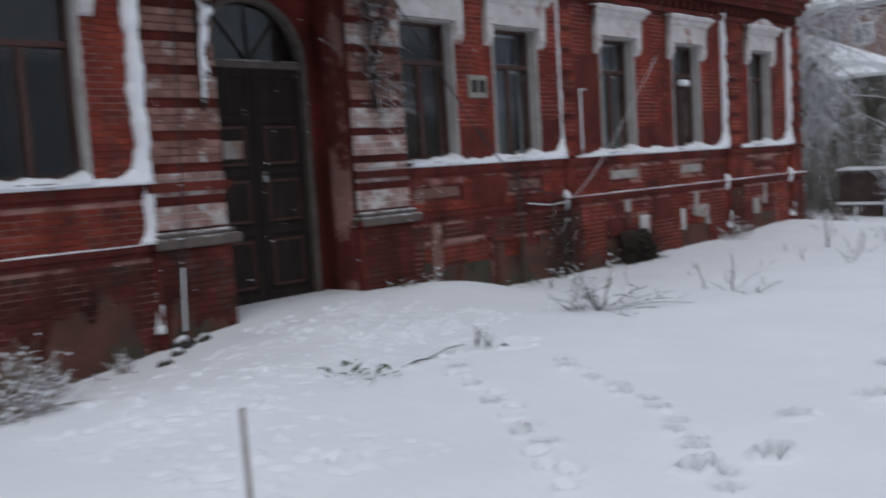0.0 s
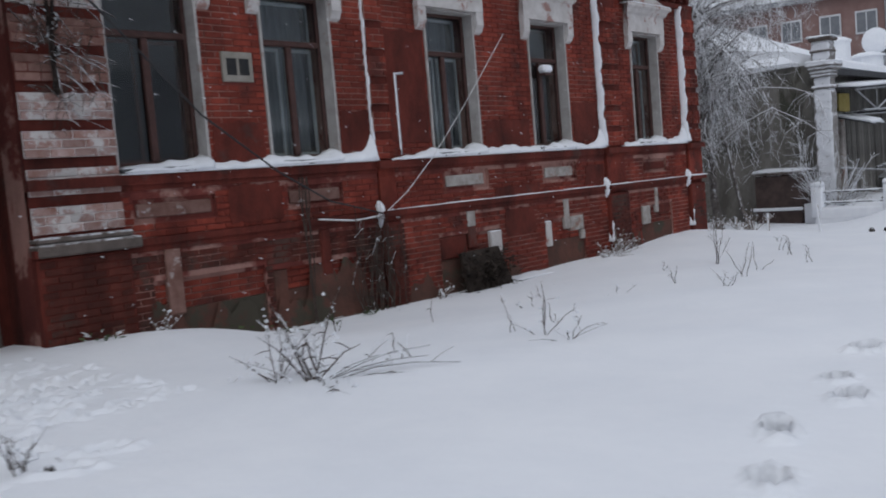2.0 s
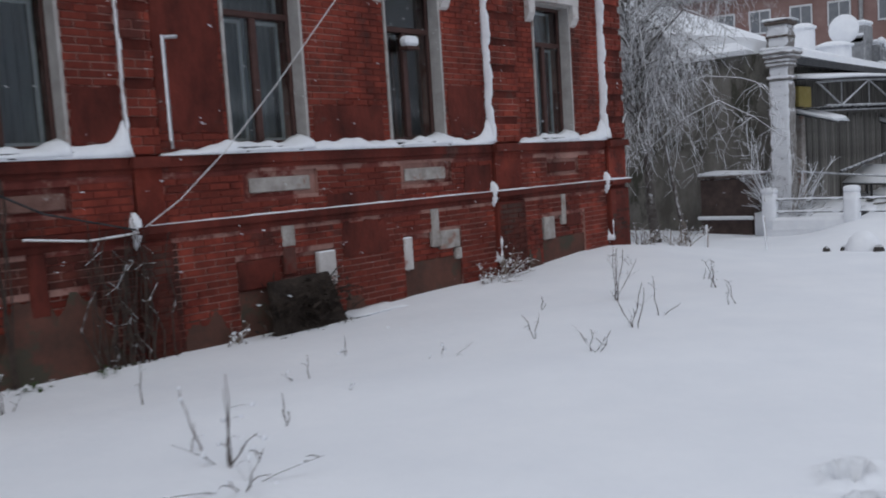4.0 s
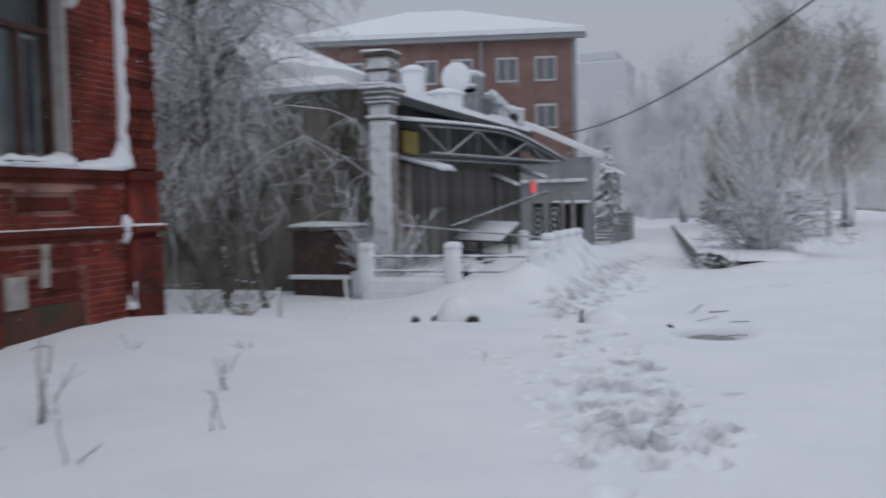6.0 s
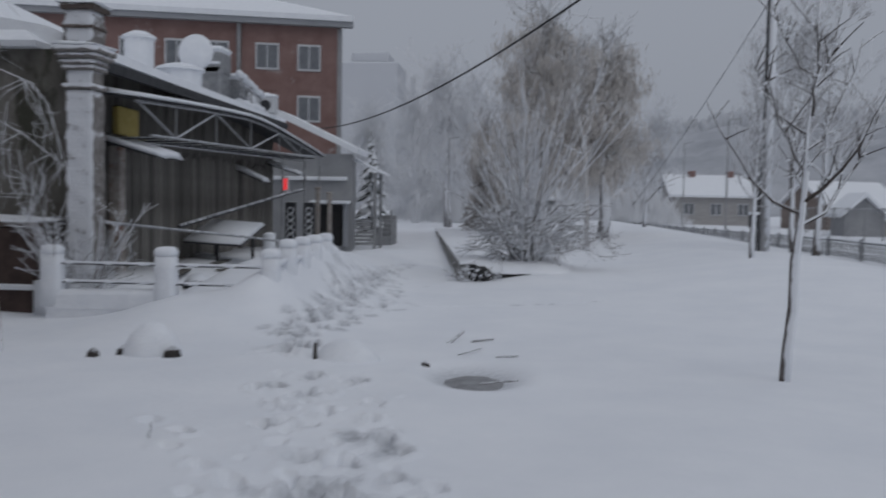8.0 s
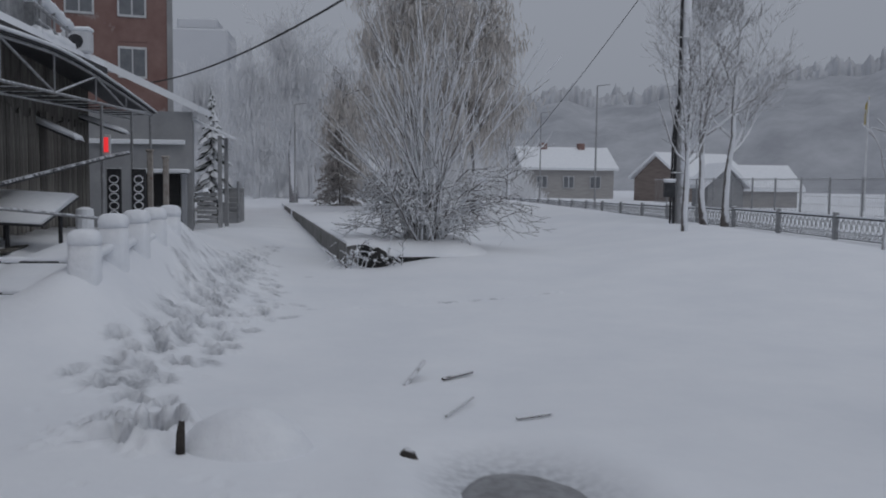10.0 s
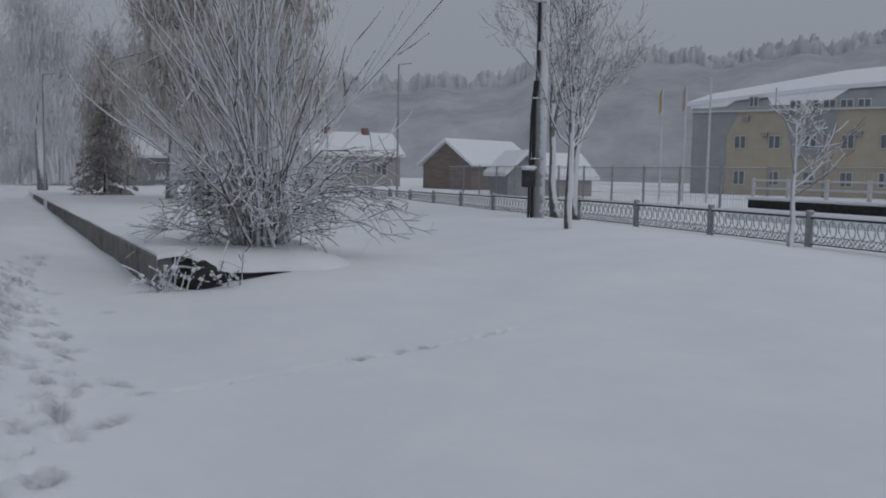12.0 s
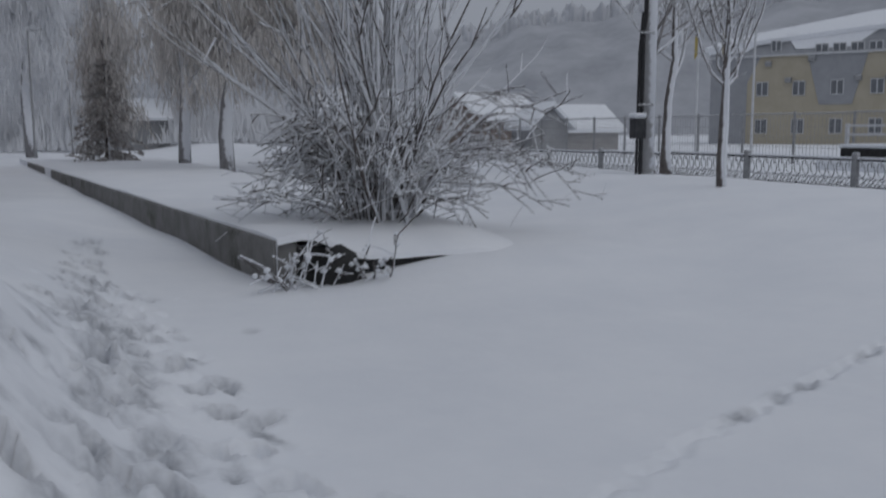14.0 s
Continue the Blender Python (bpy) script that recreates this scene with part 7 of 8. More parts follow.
H2 = house(22.5, 24.7, 60.0, 62.5, 1.15, 2.35, "small pale garden shed with a steep snowy gable", "y", M_PALE)
H3 = house(-2.6, 2.6, -3.6, 3.6, 1.75, 3.55, "brown timber house with a thick snowy roof", "y", M_BROWNHOUSE)
H3.matrix_world = Matrix.Translation((28.6, 78.5, 0.0)) @ Matrix.Rotation(radians(-66), 4, "Z")
H4 = house(16.5, 24.5, 86, 93, 2.5, 4.3, "far house with chimneys and a snowy roof", "x")
H5 = house(2.6, 6.4, 88, 94, 2.0, 3.4, "far low house with a snowy roof", "x", M_PALE)
H6 = house(24.9, 28.6, 61.0, 65, 1.0, 2.3, "low shed with a snowy roof", "x")
for x in (18.5, 22.0):
    part("chimney", Shape().cbox(x, x + 0.6, 89, 89.7, 3.2, 4.9, 0.03), M_FARBRICK, H4, "brick chimney")
for x in (18.0, 20.4, 22.8):
    far_window(H4, x, 85.95, 0.8, 1.0, 1.1, "y")
for x in (-1.2, 1.2):
    far_window(H3, x, -3.65, 0.4, 0.9, 0.95, "y")
for x, y, h in ((14.5, 56, 6.5), (15.5, 75, 6.5), (-2.2, 66, 6.0), (-0.5, 80, 5.5)):
    lp = thing("street_lamp", (x, y, gz(x, y)), "thin pale lamp post by the road", "lamp post", "far lamp posts")
    part("mast", Shape().tube([(x, y, gz(x, y) - 0.2), (x, y, h)], [0.06, 0.04], 7), M_PALE, lp)
    part("arm", Shape().tube([(x, y, h), (x + 0.7, y, h + 0.1)], 0.025, 6), M_PALE, lp)

# tower block behind the brick building, snowfall haze put into its pale colour
tower = thing("tower_block", (-31.5, 205, 0), "high-rise block coloured pale for snowfall haze", "building")
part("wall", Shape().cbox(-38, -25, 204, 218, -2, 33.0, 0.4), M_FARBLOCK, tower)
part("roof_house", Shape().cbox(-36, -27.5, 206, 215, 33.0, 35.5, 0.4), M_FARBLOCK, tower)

# wooded hills far off, haze painted in as pale colour
def hill_z(deg, dist):
    crest = 21 + 22 * float(smooth_step(-8, 55, deg)) + 3.0 * wobble((deg + 40) * 0.152, 2)
    return crest * float(np.interp(dist, (170, 200, 240, 300), (0.0, 0.45, 0.8, 1.0)))


hill, rows = Shape(), []
for dist in (165, 170, *range(176, 301, 4)):
    row = []
    for i in range(261):
        deg = -40 + 130 * i / 260
        crowns = wobble(deg * 1.9 + dist * 0.11, 2) * wobble(dist * 0.17 - deg * 0.8, 6) + 0.5 * wobble(deg * 4.1 - dist * 0.23, 3)
        row.append((dist * math.sin(radians(deg)), 10 + dist * math.cos(radians(deg)), hill_z(deg, dist) - 1.5 + 1.0 * crowns * (dist > 175)))
    rows.append(row)
hill.loft(rows, closed=False)
solid("backdrop_hill", hill, M_HILL, "wooded hillside coloured pale for snowfall haze", "hill", kind="structure", smooth=True)
woods = Shape()
rw = random.Random(9)
for layer in range(4):                       # belts of trees one behind the other along the crest
    rows = [[], [], [], []]
    for i in range(1500):
        deg = -39 + 128 * i / 1499
        dist = 286 + layer * 5 + 1.2 * wobble(deg * 3.1, layer)
        tall = max(0.8, 4.0 + 2.6 * wobble(deg * 0.5 + layer, 4) + 1.5 * wobble(deg * 2.1, layer + 1) + 0.8 * wobble(deg * 7.3, layer) + rw.uniform(-0.35, 0.35))
        for row, back, u in zip(rows, (0.0, 0.8, 2.2, 4.0), (-0.45, 0.35, 0.82, 1.0)):
            q = dist + back + rw.uniform(-0.3, 0.3)
            row.append((q * math.sin(radians(deg)), 10 + q * math.cos(radians(deg)), hill_z(deg, dist) - 1.8 + tall * u))
    woods.loft(rows, closed=False)
solid("far_woods", woods, M_FARWOOD, "far woods coloured pale for haze", "woods", kind="stuff", smooth=True)


# ---- cafe yard clutter ----
sign = thing("led_sign", (-3.95, 29.0, 1.8), "small red glowing sign hanging under the canopy", "sign")
part("case", Shape().cbox(-4.06, -3.84, 29.01, 29.09, 1.78, 2.22, 0.01), M_FARFRAME, sign)
part("lamp_face", Shape().box(-4.02, -3.88, 28.995, 29.008, 1.84, 2.16), M_RED_LAMP, sign, "glowing red face")
tarp = thing("tilted_board", (-3.6, 24.0, 0.2), "tilted pale board under snow leaning in the yard", "board")
part("sheet", Shape().loft([[(-4.7, 23.3, 0.56), (-3.4, 23.3, 0.50), (-3.4, 23.3, 0.54), (-4.7, 23.3, 0.60)], [(-4.55, 24.7, 0.98), (-3.25, 24.7, 0.92), (-3.25, 24.7, 0.96), (-4.55, 24.7, 1.02)]]), M_DKSTEEL, tarp)
part("snow", Shape().loft([[(-4.7, 23.3, 0.603), (-3.4, 23.3, 0.543), (-3.45, 23.3, 0.59), (-4.7, 23.3, 0.65)], [(-4.55, 24.7, 1.023), (-3.27, 24.7, 0.963), (-3.33, 24.7, 1.01), (-4.55, 24.7, 1.07)]]), M_SNOW_FINE, tarp, "snow layer", smooth=True)
for x, y, z in ((-3.5, 24.5, 0.88), (-4.4, 24.5, 0.92), (-4.0, 23.5, 0.57)):
    part("leg", Shape().tube([(x, y, -0.3), (x, y, z)], 0.035, 6), M_DKSTEEL, tarp)
solid("ramp_rail", Shape().tube([(-4.5, 22.5, 0.95), (-3.75, 28.8, 1.75), (-3.6, 29.6, 1.85)], 0.045, 6), M_DKSTEEL, "slanting dark handrail in the cafe yard", "rail")
solid("long_pole", Shape().tube([(-4.8, 19.3, 1.12), (-3.2, 22.9, 0.74), (-2.3, 25.2, 0.48)], 0.03, 6), M_STEEL, "pale steel barrier pole across the yard", "pole")
for x, y in ((-3.95, 29.7), (-3.45, 29.9)):
    g = thing("ornate_post", (x, y, gz(x, y)), "ornate iron gate post with white ring pattern", "gate post", "ornate gate posts")
    part("back", Shape().cbox(x - 0.16, x + 0.16, y, y + 0.05, -0.2, 1.5, 0.01), M_DKSTEEL, g)
    for k in range(6):
        ring = [(x + 0.10 * math.cos(w), y - 0.015, 0.25 + k * 0.20 + 0.085 * math.sin(w)) for w in np.linspace(0, 6.2832, 13)]
        part("ring", Shape().tube(ring, 0.015, 5, cap=False), M_SNOW_FINE, g, "white ring")
for x, y, h in ((-2.9, 30.2, 1.75), (-3.3, 30.4, 1.9)):
    solid("yard_post", Shape().cbox(x - 0.06, x + 0.06, y - 0.06, y + 0.06, -0.3, h, 0.015).cbox(x - 0.085, x + 0.085, y - 0.085, y + 0.085, h, h + 0.06, 0.02), M_STONE, "pale square post with a snow cap", "post", "pale yard posts")
solid("snow_barrel", Shape().tube([(-3.3, 25.2, -0.2), (-3.3, 25.2, 0.62), (-3.3, 25.2, 0.72), (-3.3, 25.2, 0.76)], [0.16, 0.16, 0.15, 0.06], 12), M_SNOW_FINE, "short round bollard under snow", "bollard", smooth=False)
for k, (x, y, r) in enumerate(((-4.0, 20.2, 0.28), (-3.6, 19.6, 0.2), (-2.9, 19.3, 0.25), (-4.3, 21.2, 0.35))):
    s = Shape().loft([[(x + r * q * math.cos(w) * (1 + 0.2 * wobble(w * 2, k)), y + r * q * math.sin(w), gz(x, y) - 0.05 + r * u) for w in np.linspace(0, 6.2832, 11)[:-1]] for u, q in ((0, 1.1), (0.4, 1.0), (0.8, 0.7), (1.0, 0.2))])
    solid("yard_mound", s, M_SNOW_FINE if k % 2 else M_DKSTEEL, "low mound of yard junk dusted with snow", "mound", "mounds in the yard", smooth=True)
stairs = thing("outside_stair", (-2.6, 42, 0), "grey outside stair beside the annex", "stair")
for k in range(6):
    part("step", Shape().cbox(-3.3, -2.6, 41.0 + k * 0.3, 41.3 + k * 0.3, -0.4, 0.1 + k * 0.17, 0.02), M_PALE, stairs)
part("post", Shape().tube([(-2.6, 41.0, -0.3), (-2.6, 41.0, 1.2)], 0.05, 6), M_STEEL, stairs)

# stakes in the snow
for x, y, h, lean in ((-3.02, 13.5, 0.62, -0.06), (-4.15, 13.3, 0.45, 0.02), (-4.9, 13.2, 0.35, 0.03), (1.9, -9.25, 0.62, -0.01)):
    z = gz(x, y)
    st = thing("stake", (x, y, z), "thin grey stake with snow stuck to its side", "stake", "stakes in the snow")
    part("stick", Shape().tube([(x, y, z - 0.2), (x + lean, y, z + h)], [0.022, 0.018], 6), M_STONE, st)
    part("snow_side", Shape().tube([(x - 0.012, y - 0.012, z), (x + lean - 0.012, y - 0.012, z + h + 0.03)], [0.024, 0.02], 6), M_SNOW_FINE, st, "stuck snow")

# snow-covered lump with stones, pit slab
lump = thing("snow_lump", (-1.40, 13.6, gz(-1.4, 13.6)), "low snow heap with dark stones at its foot", "snow heap")
zl = gz(-1.35, 13.4)
part("snow_mound", Shape().loft([[(-1.38 + 0.31 * q * math.cos(w) * (1 + 0.15 * wobble(w * 1.5)), 13.72 + 0.26 * q * math.sin(w), zl - 0.1 + 0.46 * u) for w in np.linspace(0, 6.2832, 19)[:-1]] for u, q in ((0, 1.1), (0.35, 1.0), (0.7, 0.75), (0.92, 0.4), (1.0, 0.08))]), M_SNOW_FINE, lump, smooth=True)
for x, y, g in ((-1.91, 13.40, 0.75), (-1.05, 13.50, 1.0), (-1.66, 13.62, 0.8)):
    s = Shape().loft([[(x + 0.095 * g * q * math.cos(w) * (1 + 0.45 * wobble(w * 2.3, x)), y + 0.07 * q * math.sin(w) * (1 + 0.3 * wobble(w * 3.1, x)), zl - 0.1 + (0.10 + 0.13 * g) * u) for w in np.linspace(0, 6.2832, 12)[:-1]] for u, q in ((0, 0.9), (0.45, 1.0), (0.8, 0.75), (1.0, 0.15))])
    part("stone", s, M_CLOD, lump, "dark stone flecked with snow")
for x, y, s, mt in ((1.74, 13.6, 0.06, M_CLOD), (2.95, 13.3, 0.045, M_CLOD), (2.75, 12.1, 0.03, M_CLOD), (2.55, 11.85, 0.05, M_CLOD), (-0.34, -5.13, 0.06, M_CLOD)):
    z = gz(x, y)
    st = Shape().loft([[(x + s * q * math.cos(w) * (1 + 0.4 * wobble(w * 2, x)), y + s * 0.6 * q * math.sin(w), z - 0.12 + (0.13 + s * (0.8 if x < 2 else 0.1)) * u) for w in np.linspace(0, 6.2832, 10)[:-1]] for u, q in ((0, 0.9), (0.5, 1.0), (0.85, 0.6), (1.0, 0.1))])
    solid("clod", st, mt, "dark clod poking through the snow", "clod", "clods in the snow", smooth=True)
pit = Shape().loft([[(2.34 + 0.36 * q * math.cos(w) * (1 + 0.12 * wobble(w * 2)), 13.0 + 0.58 * q * math.sin(w) - 0.10 * q * math.cos(w), z + 0.029 * (13 - 13.0 - 0.58 * q * math.sin(w))) for w in np.linspace(0, 6.2832, 27)[:-1]] for z, q in ((gz(2.3, 13) - 0.4, 1.0), (gz(2.3, 13) - 0.12, 1.0), (gz(2.3, 13) - 0.088, 0.8), (gz(2.3, 13) - 0.072, 0.1))])
solid("pit_slab", pit, M_SLUSH, "grey bare slab at the bottom of a snow pit", "slab", smooth=True)
zs2 = gz(0.8, 13.7)
heap2 = Shape().loft([[(0.86 + 0.36 * q * math.cos(w) * (1 + 0.15 * wobble(w * 1.5, 3)), 13.78 + 0.30 * q * math.sin(w), zs2 - 0.12 + 0.34 * u) for w in np.linspace(0, 6.2832, 19)[:-1]] for u, q in ((0, 1.15), (0.4, 1.0), (0.75, 0.72), (0.95, 0.35), (1.0, 0.06))])
solid("snow_hump", heap2, M_SNOW_FINE, "rounded heap of snow beside the trodden path", "snow heap", smooth=True)
solid("stub", Shape().tube([(0.52, 13.62, zs2 - 0.1), (0.525, 13.62, zs2 + 0.12), (0.53, 13.63, zs2 + 0.19)], [0.028, 0.024, 0.016], 7), M_CLOD, "short dark stub poking from the snow", "stub")
for pts, r in (([(1.84, 15.55, -0.03), (2.02, 15.9, 0.10)], 0.020), ([(2.15, 15.7, 0.0), (2.42, 15.95, 0.01)], 0.014), ([(2.05, 14.5, 0.0), (2.3, 15.0, 0.02)], 0.008), ([(2.5, 14.4, 0), (2.75, 14.5, 0)], 0.010), ([(2.4, 12.35, 0), (2.75, 12.6, 0)], 0.008)):
    q = [(x, y, gz(x, y) + 0.02 + up) for x, y, up in pts]
    solid("stick", Shape().tube(q, r, 5), M_TWIG_DK, "bare stick lying on the snow", "stick", "sticks on the snow")


# ---- dead weeds and shrubs ----
def weed(x, y, h, n, spread, seed, label, mat_=None, tips=True, r=0.006, cat="weed", green=False):
    rng = random.Random(seed)
    z = gz(x, y)
    w = thing("dead_shrub" if n > 6 else "weed", (x, y, z), label, cat, "dead weeds in the snow" if n <= 6 else "")
    st, tp = Shape(), Shape()
    for k in range(n):
        a = rng.uniform(0, 6.283)
        t = rng.uniform(0, spread)
        ln = h * rng.uniform(0.55, 1.1)
        d = Vector((math.cos(a) * t, math.sin(a) * t, 1)).normalized()
        o = Vector((x + rng.gauss(0, 0.03), y + rng.gauss(0, 0.03), z - 0.08))
        pts = [o + d * ln * u + Vector((math.cos(a) * t * 0.25 * ln * u * u + 0.03 * wobble(u * 4, k), math.sin(a) * t * 0.25 * ln * u * u, -0.22 * t * ln * u * u)) for u in (0, 0.25, 0.5, 0.75, 1)]
        st.tube(pts, [r, r * 0.9, r * 0.8, r * 0.65, r * 0.4], 4, cap=False)
        for _ in range(4 if n > 6 else 2):
            u = rng.uniform(0.35, 0.95)
            i = min(int(u * 4), 3)
            q = pts[i].lerp(pts[i + 1], u * 4 - i)
            e = q + Vector((rng.uniform(-1, 1), rng.uniform(-1, 1), rng.uniform(-0.3, 0.9))) * ln * 0.20
            st.tube([q, q.lerp(e, 0.5) + Vector((0, 0, 0.01)), e], [r * 0.6, r * 0.5, r * 0.3], 3, cap=False)
            if tips and rng.random() < 0.7:
                s = rng.uniform(0.008, 0.02)
                tp.loft([[tuple(e + Vector((s * q2 * math.cos(v), s * q2 * math.sin(v), s * u2))) for v in (0, 1.26, 2.5, 3.77, 5.03)] for u2, q2 in ((-0.6, 0.3), (0, 1), (0.8, 0.7), (1.1, 0.15))])
    part("stem", st, mat_ or M_TWIG_DK, w, kind="stuff")
    if tp.v:
        part("snow_tuft", tp, M_SNOW_FINE, w, "snow caught on the tips", smooth=True, kind="stuff")
    return w


weed(-0.80, -2.95, 0.80, 22, 2.4, 1, "sprawling dead shrub, brown stems bent under snow", r=0.009, cat="shrub")
weed(-1.15, -3.05, 0.6, 12, 2.6, 2, "sprawling dead shrub, brown stems bent under snow", r=0.007, cat="shrub")
weed(-0.70, -5.12, 0.42, 4, 0.9, 3, "short dead stems poking from the snow")
weed(-0.45, -5.25, 0.30, 7, 1.8, 4, "short dead stems poking from the snow", cat="shrub")
for k, (x, y, h, n, s) in enumerate(((-1.2, -1.7, 0.45, 1, 0.1), (-0.55, -0.40, 0.55, 5, 0.8), (-0.15, -0.60, 0.45, 6, 1.5), (-0.95, -0.35, 0.45, 2, 0.4), (-0.42, 3.2, 0.4, 4, 0.9), (-0.85, 4.6, 0.55, 4, 0.5),
                                     (-2.05, 6.25, 0.75, 6, 0.45), (-1.05, 5.45, 0.6, 2, 0.9), (-1.45, 7.7, 0.45, 3, 0.6), (-1.35, 3.6, 0.5, 2, 0.5), (-3.2, 3.5, 0.25, 2, 1.2), (-1.6, 2.55, 0.35, 3, 1.2),
                                     (-2.1, 1.4, 0.40, 2, 0.9), (-1.3, 1.2, 0.22, 1, 0.2), (-2.7, 2.4, 0.3, 2, 1.0), (-1.9, 8.4, 0.4, 2, 0.5), (-3.6, -0.4, 0.5, 3, 0.7), (-2.6, 0.2, 0.5, 1, 0.2), (-1.0, 0.3, 0.3, 2, 0.5),
                                     (-2.4, 5.2, 0.3, 2, 0.8), (-0.6, 6.4, 0.4, 2, 0.7), (-3.3, 8.9, 0.3, 3, 0.8), (0.3, 9.9, 0.2, 1, 0.4), (-2.3, 9.6, 0.3, 2, 0.6))):
    weed(x, y, h, n, s, 30 + k, "thin dead weed stalks standing in the snow")
rv = random.Random(70)
for k in range(9):
    x, y = -5.3 + rv.uniform(-0.6, 1.4), 11.6 + rv.uniform(0, 2.2)
    weed(x, y, rv.uniform(0.4, 0.8), 9, 1.0, 80 + k, "tangle of dead weeds heavy with snow by the house corner", M_DRY, cat="shrub", r=0.008)
for x, y, n, h, sd in ((-4.45, 7.15, 26, 0.55, 5), (-4.35, 6.7, 14, 0.4, 6), (-2.25, -8.85, 54, 0.62, 7), (-2.7, -8.6, 40, 0.7, 8), (-1.9, -8.95, 30, 0.4, 12), (-4.2, -7.1, 14, 0.4, 9), (-4.45, -2.1, 12, 0.4, 10), (-4.5, 2.4, 12, 0.35, 11)):
    weed(x, y, h, n, 1.4, sd, "drooping clump of dry grass loaded with snow", M_DRY, cat="grass clump", r=0.009)
for x, y, sd in ((-4.3, -2.9, 1), (-4.35, -0.6, 2), (-4.4, 0.2, 3), (-4.4, 0.9, 4), (-0.62, -6.75, 5), (-0.30, -6.85, 6), (-4.35, -1.3, 7)):
    rng = random.Random(sd)
    w = thing("green_weed", (x, y, gz(x, y)), "low green leafy weed half buried in snow", "weed", "green weeds")
    s = Shape()
    leafy(s, (x, y, gz(x, y) + 0.04), (0.24, 0.24, 0.08), 30, 0.05, rng)
    part("leaf", s, M_GREEN, w, kind="stuff")
lying = Shape().tube([(a, b, gz(a, b) + c) for a, b, c in ((-0.45, -6.35, 0.0), (-0.50, -6.12, 0.03), (-0.53, -5.95, 0.02), (-0.60, -5.62, 0.06), (-0.65, -5.35, 0.05))], [0.020, 0.022, 0.018, 0.015, 0.010], 6)
solid("branch", lying, M_STEM, "fallen branch lying on the snow", "branch")

# climbing vine stems and cables on the front
vine = thing("vine", (X0 + 0.1, 1.3, 0), "tangled bare vine stems climbing the plinth", "vine")
vs = Shape()
for k in range(34):
    y = 1.2 + rv.gauss(0, 0.28)
    pts = [(X0 + 0.16 + 0.04 * rv.random(), y + 0.10 * wobble(u * 3, k) + rv.gauss(0, 0.03), -0.2 + u * rv.uniform(1.0, 1.7)) for u in (0, 0.2, 0.4, 0.6, 0.8, 1)]
    vs.tube(pts, [0.010, 0.009, 0.008, 0.007, 0.006, 0.004], 4, cap=False)
for k in range(5):
    y = 0.05 + 0.02 * k
    vs.tube([(X0 + 0.15, y + 0.05 * wobble(u * 2.1, k), -0.2 + 2.1 * u) for u in np.linspace(0, 1, 9)], 0.009, 4, cap=False)
part("stem", vs, M_TWIG_DK, vine, kind="stuff")
for sx in (-3.05, -2.75):
    iv = thing("vine", (X0 + 0.2, sx, 3.0), "dry dark vine hanging round the iron bracket", "vine", "vines on the entrance")
    s = Shape()
    for k in range(40):
        a, b = rv.uniform(2.9, 4.7), rv.gauss(0, 0.16)
        o = Vector((X0 + 0.16 + rv.random() * 0.15, sx + b, a))
        grow(s, o, (rv.uniform(-0.2, 0.6), rv.uniform(-1, 1), rv.uniform(-1.2, 0.2)), rv.uniform(0.2, 0.55), 0.008, 1, rv, 0.1, 0.6, 3, 0.003, 4, 0.0)
    part("stem", s, M_TWIG_DK, iv, kind="stuff")
cable("wall_cable", [(X0 + 0.16, 1.42, 1.30), (X0 + 0.2, 1.9, 1.60), (X0 + 0.2, 2.5, 2.08), (X0 + 0.2, 3.25, 2.80), (X0 + 0.2, 4.35, 3.95)], 0.0058, "pale iced cable slanting up the house front", M_ROPE)
cable("wall_cable", [(-2.9, -4.4, 4.6), (-3.2, -3.2, 3.6), (-3.7, -1.83, 2.6), (-4.45, -0.35, 1.98), (X0 + 0.16, 0.5, 1.56), (X0 + 0.16, 1.4, 1.33)], 0.011, "dark cable drooping across the front", M_CABLE)
cable("wall_cable", [(X0 + 0.13, 0.3, 1.34), (X0 + 0.15, 0.9, 1.27), (X0 + 0.16, 1.45, 1.30)], 0.013, "pale iced cable on the plinth ledge", M_ROPE)
cable("wall_cable", [(X0 + 0.20, -5.93, 4.86), (X0 + 0.19, -5.95, 3.6), (X0 + 0.19, -5.97, 2.8), (X0 + 0.21, -6.04, 1.9), (X0 + 0.27, -6.08, 1.45), (X0 + 0.20, -6.12, 1.1), (X0 + 0.21, -6.16, 0.1)], 0.010, "dark cable hanging down the pilaster", M_CABLE)
cable("cable_snow", [(X0 + 0.225, -6.11, 1.05), (X0 + 0.23, -6.13, 0.7), (X0 + 0.23, -6.15, 0.3)], 0.014, "snow frozen onto the hanging cable", M_SNOW_FINE)
for x, y, r in ((X0 + 0.35, -6.25, 0.13), (X0 + 0.58, -6.45, 0.08), (X0 + 0.42, -6.02, 0.08), (X0 + 0.95, -6.8, 0.08)):
    z = gz(x, y)
    rub = Shape().loft([[(x + r * q * math.cos(w) * (1 + 0.35 * wobble(w * 2.1, x + y)), y + r * q * math.sin(w) * (1 + 0.3 * wobble(w * 3.3, y)), z - 0.08 + (0.08 + r * 1.1) * u) for w in np.linspace(0, 6.2832, 12)[:-1]] for u, q in ((0, 1.0), (0.5, 1.05), (0.8, 0.7), (1.0, 0.2))])
    solid("rubble", rub, M_CLOD, "lump of dark rubble half under snow by the pilaster", "rubble", "rubble by the wall", smooth=True)
con = thing("conduit", (X0 + 0.05, 1.83, 2.1), "short snow-dusted steel conduit on the wall", "pipe")
part("pipe", Shape().tube([(X0 + 0.14, 1.90, 2.12), (X0 + 0.14, 1.90, 3.25)], 0.015, 7), M_STEEL, con)
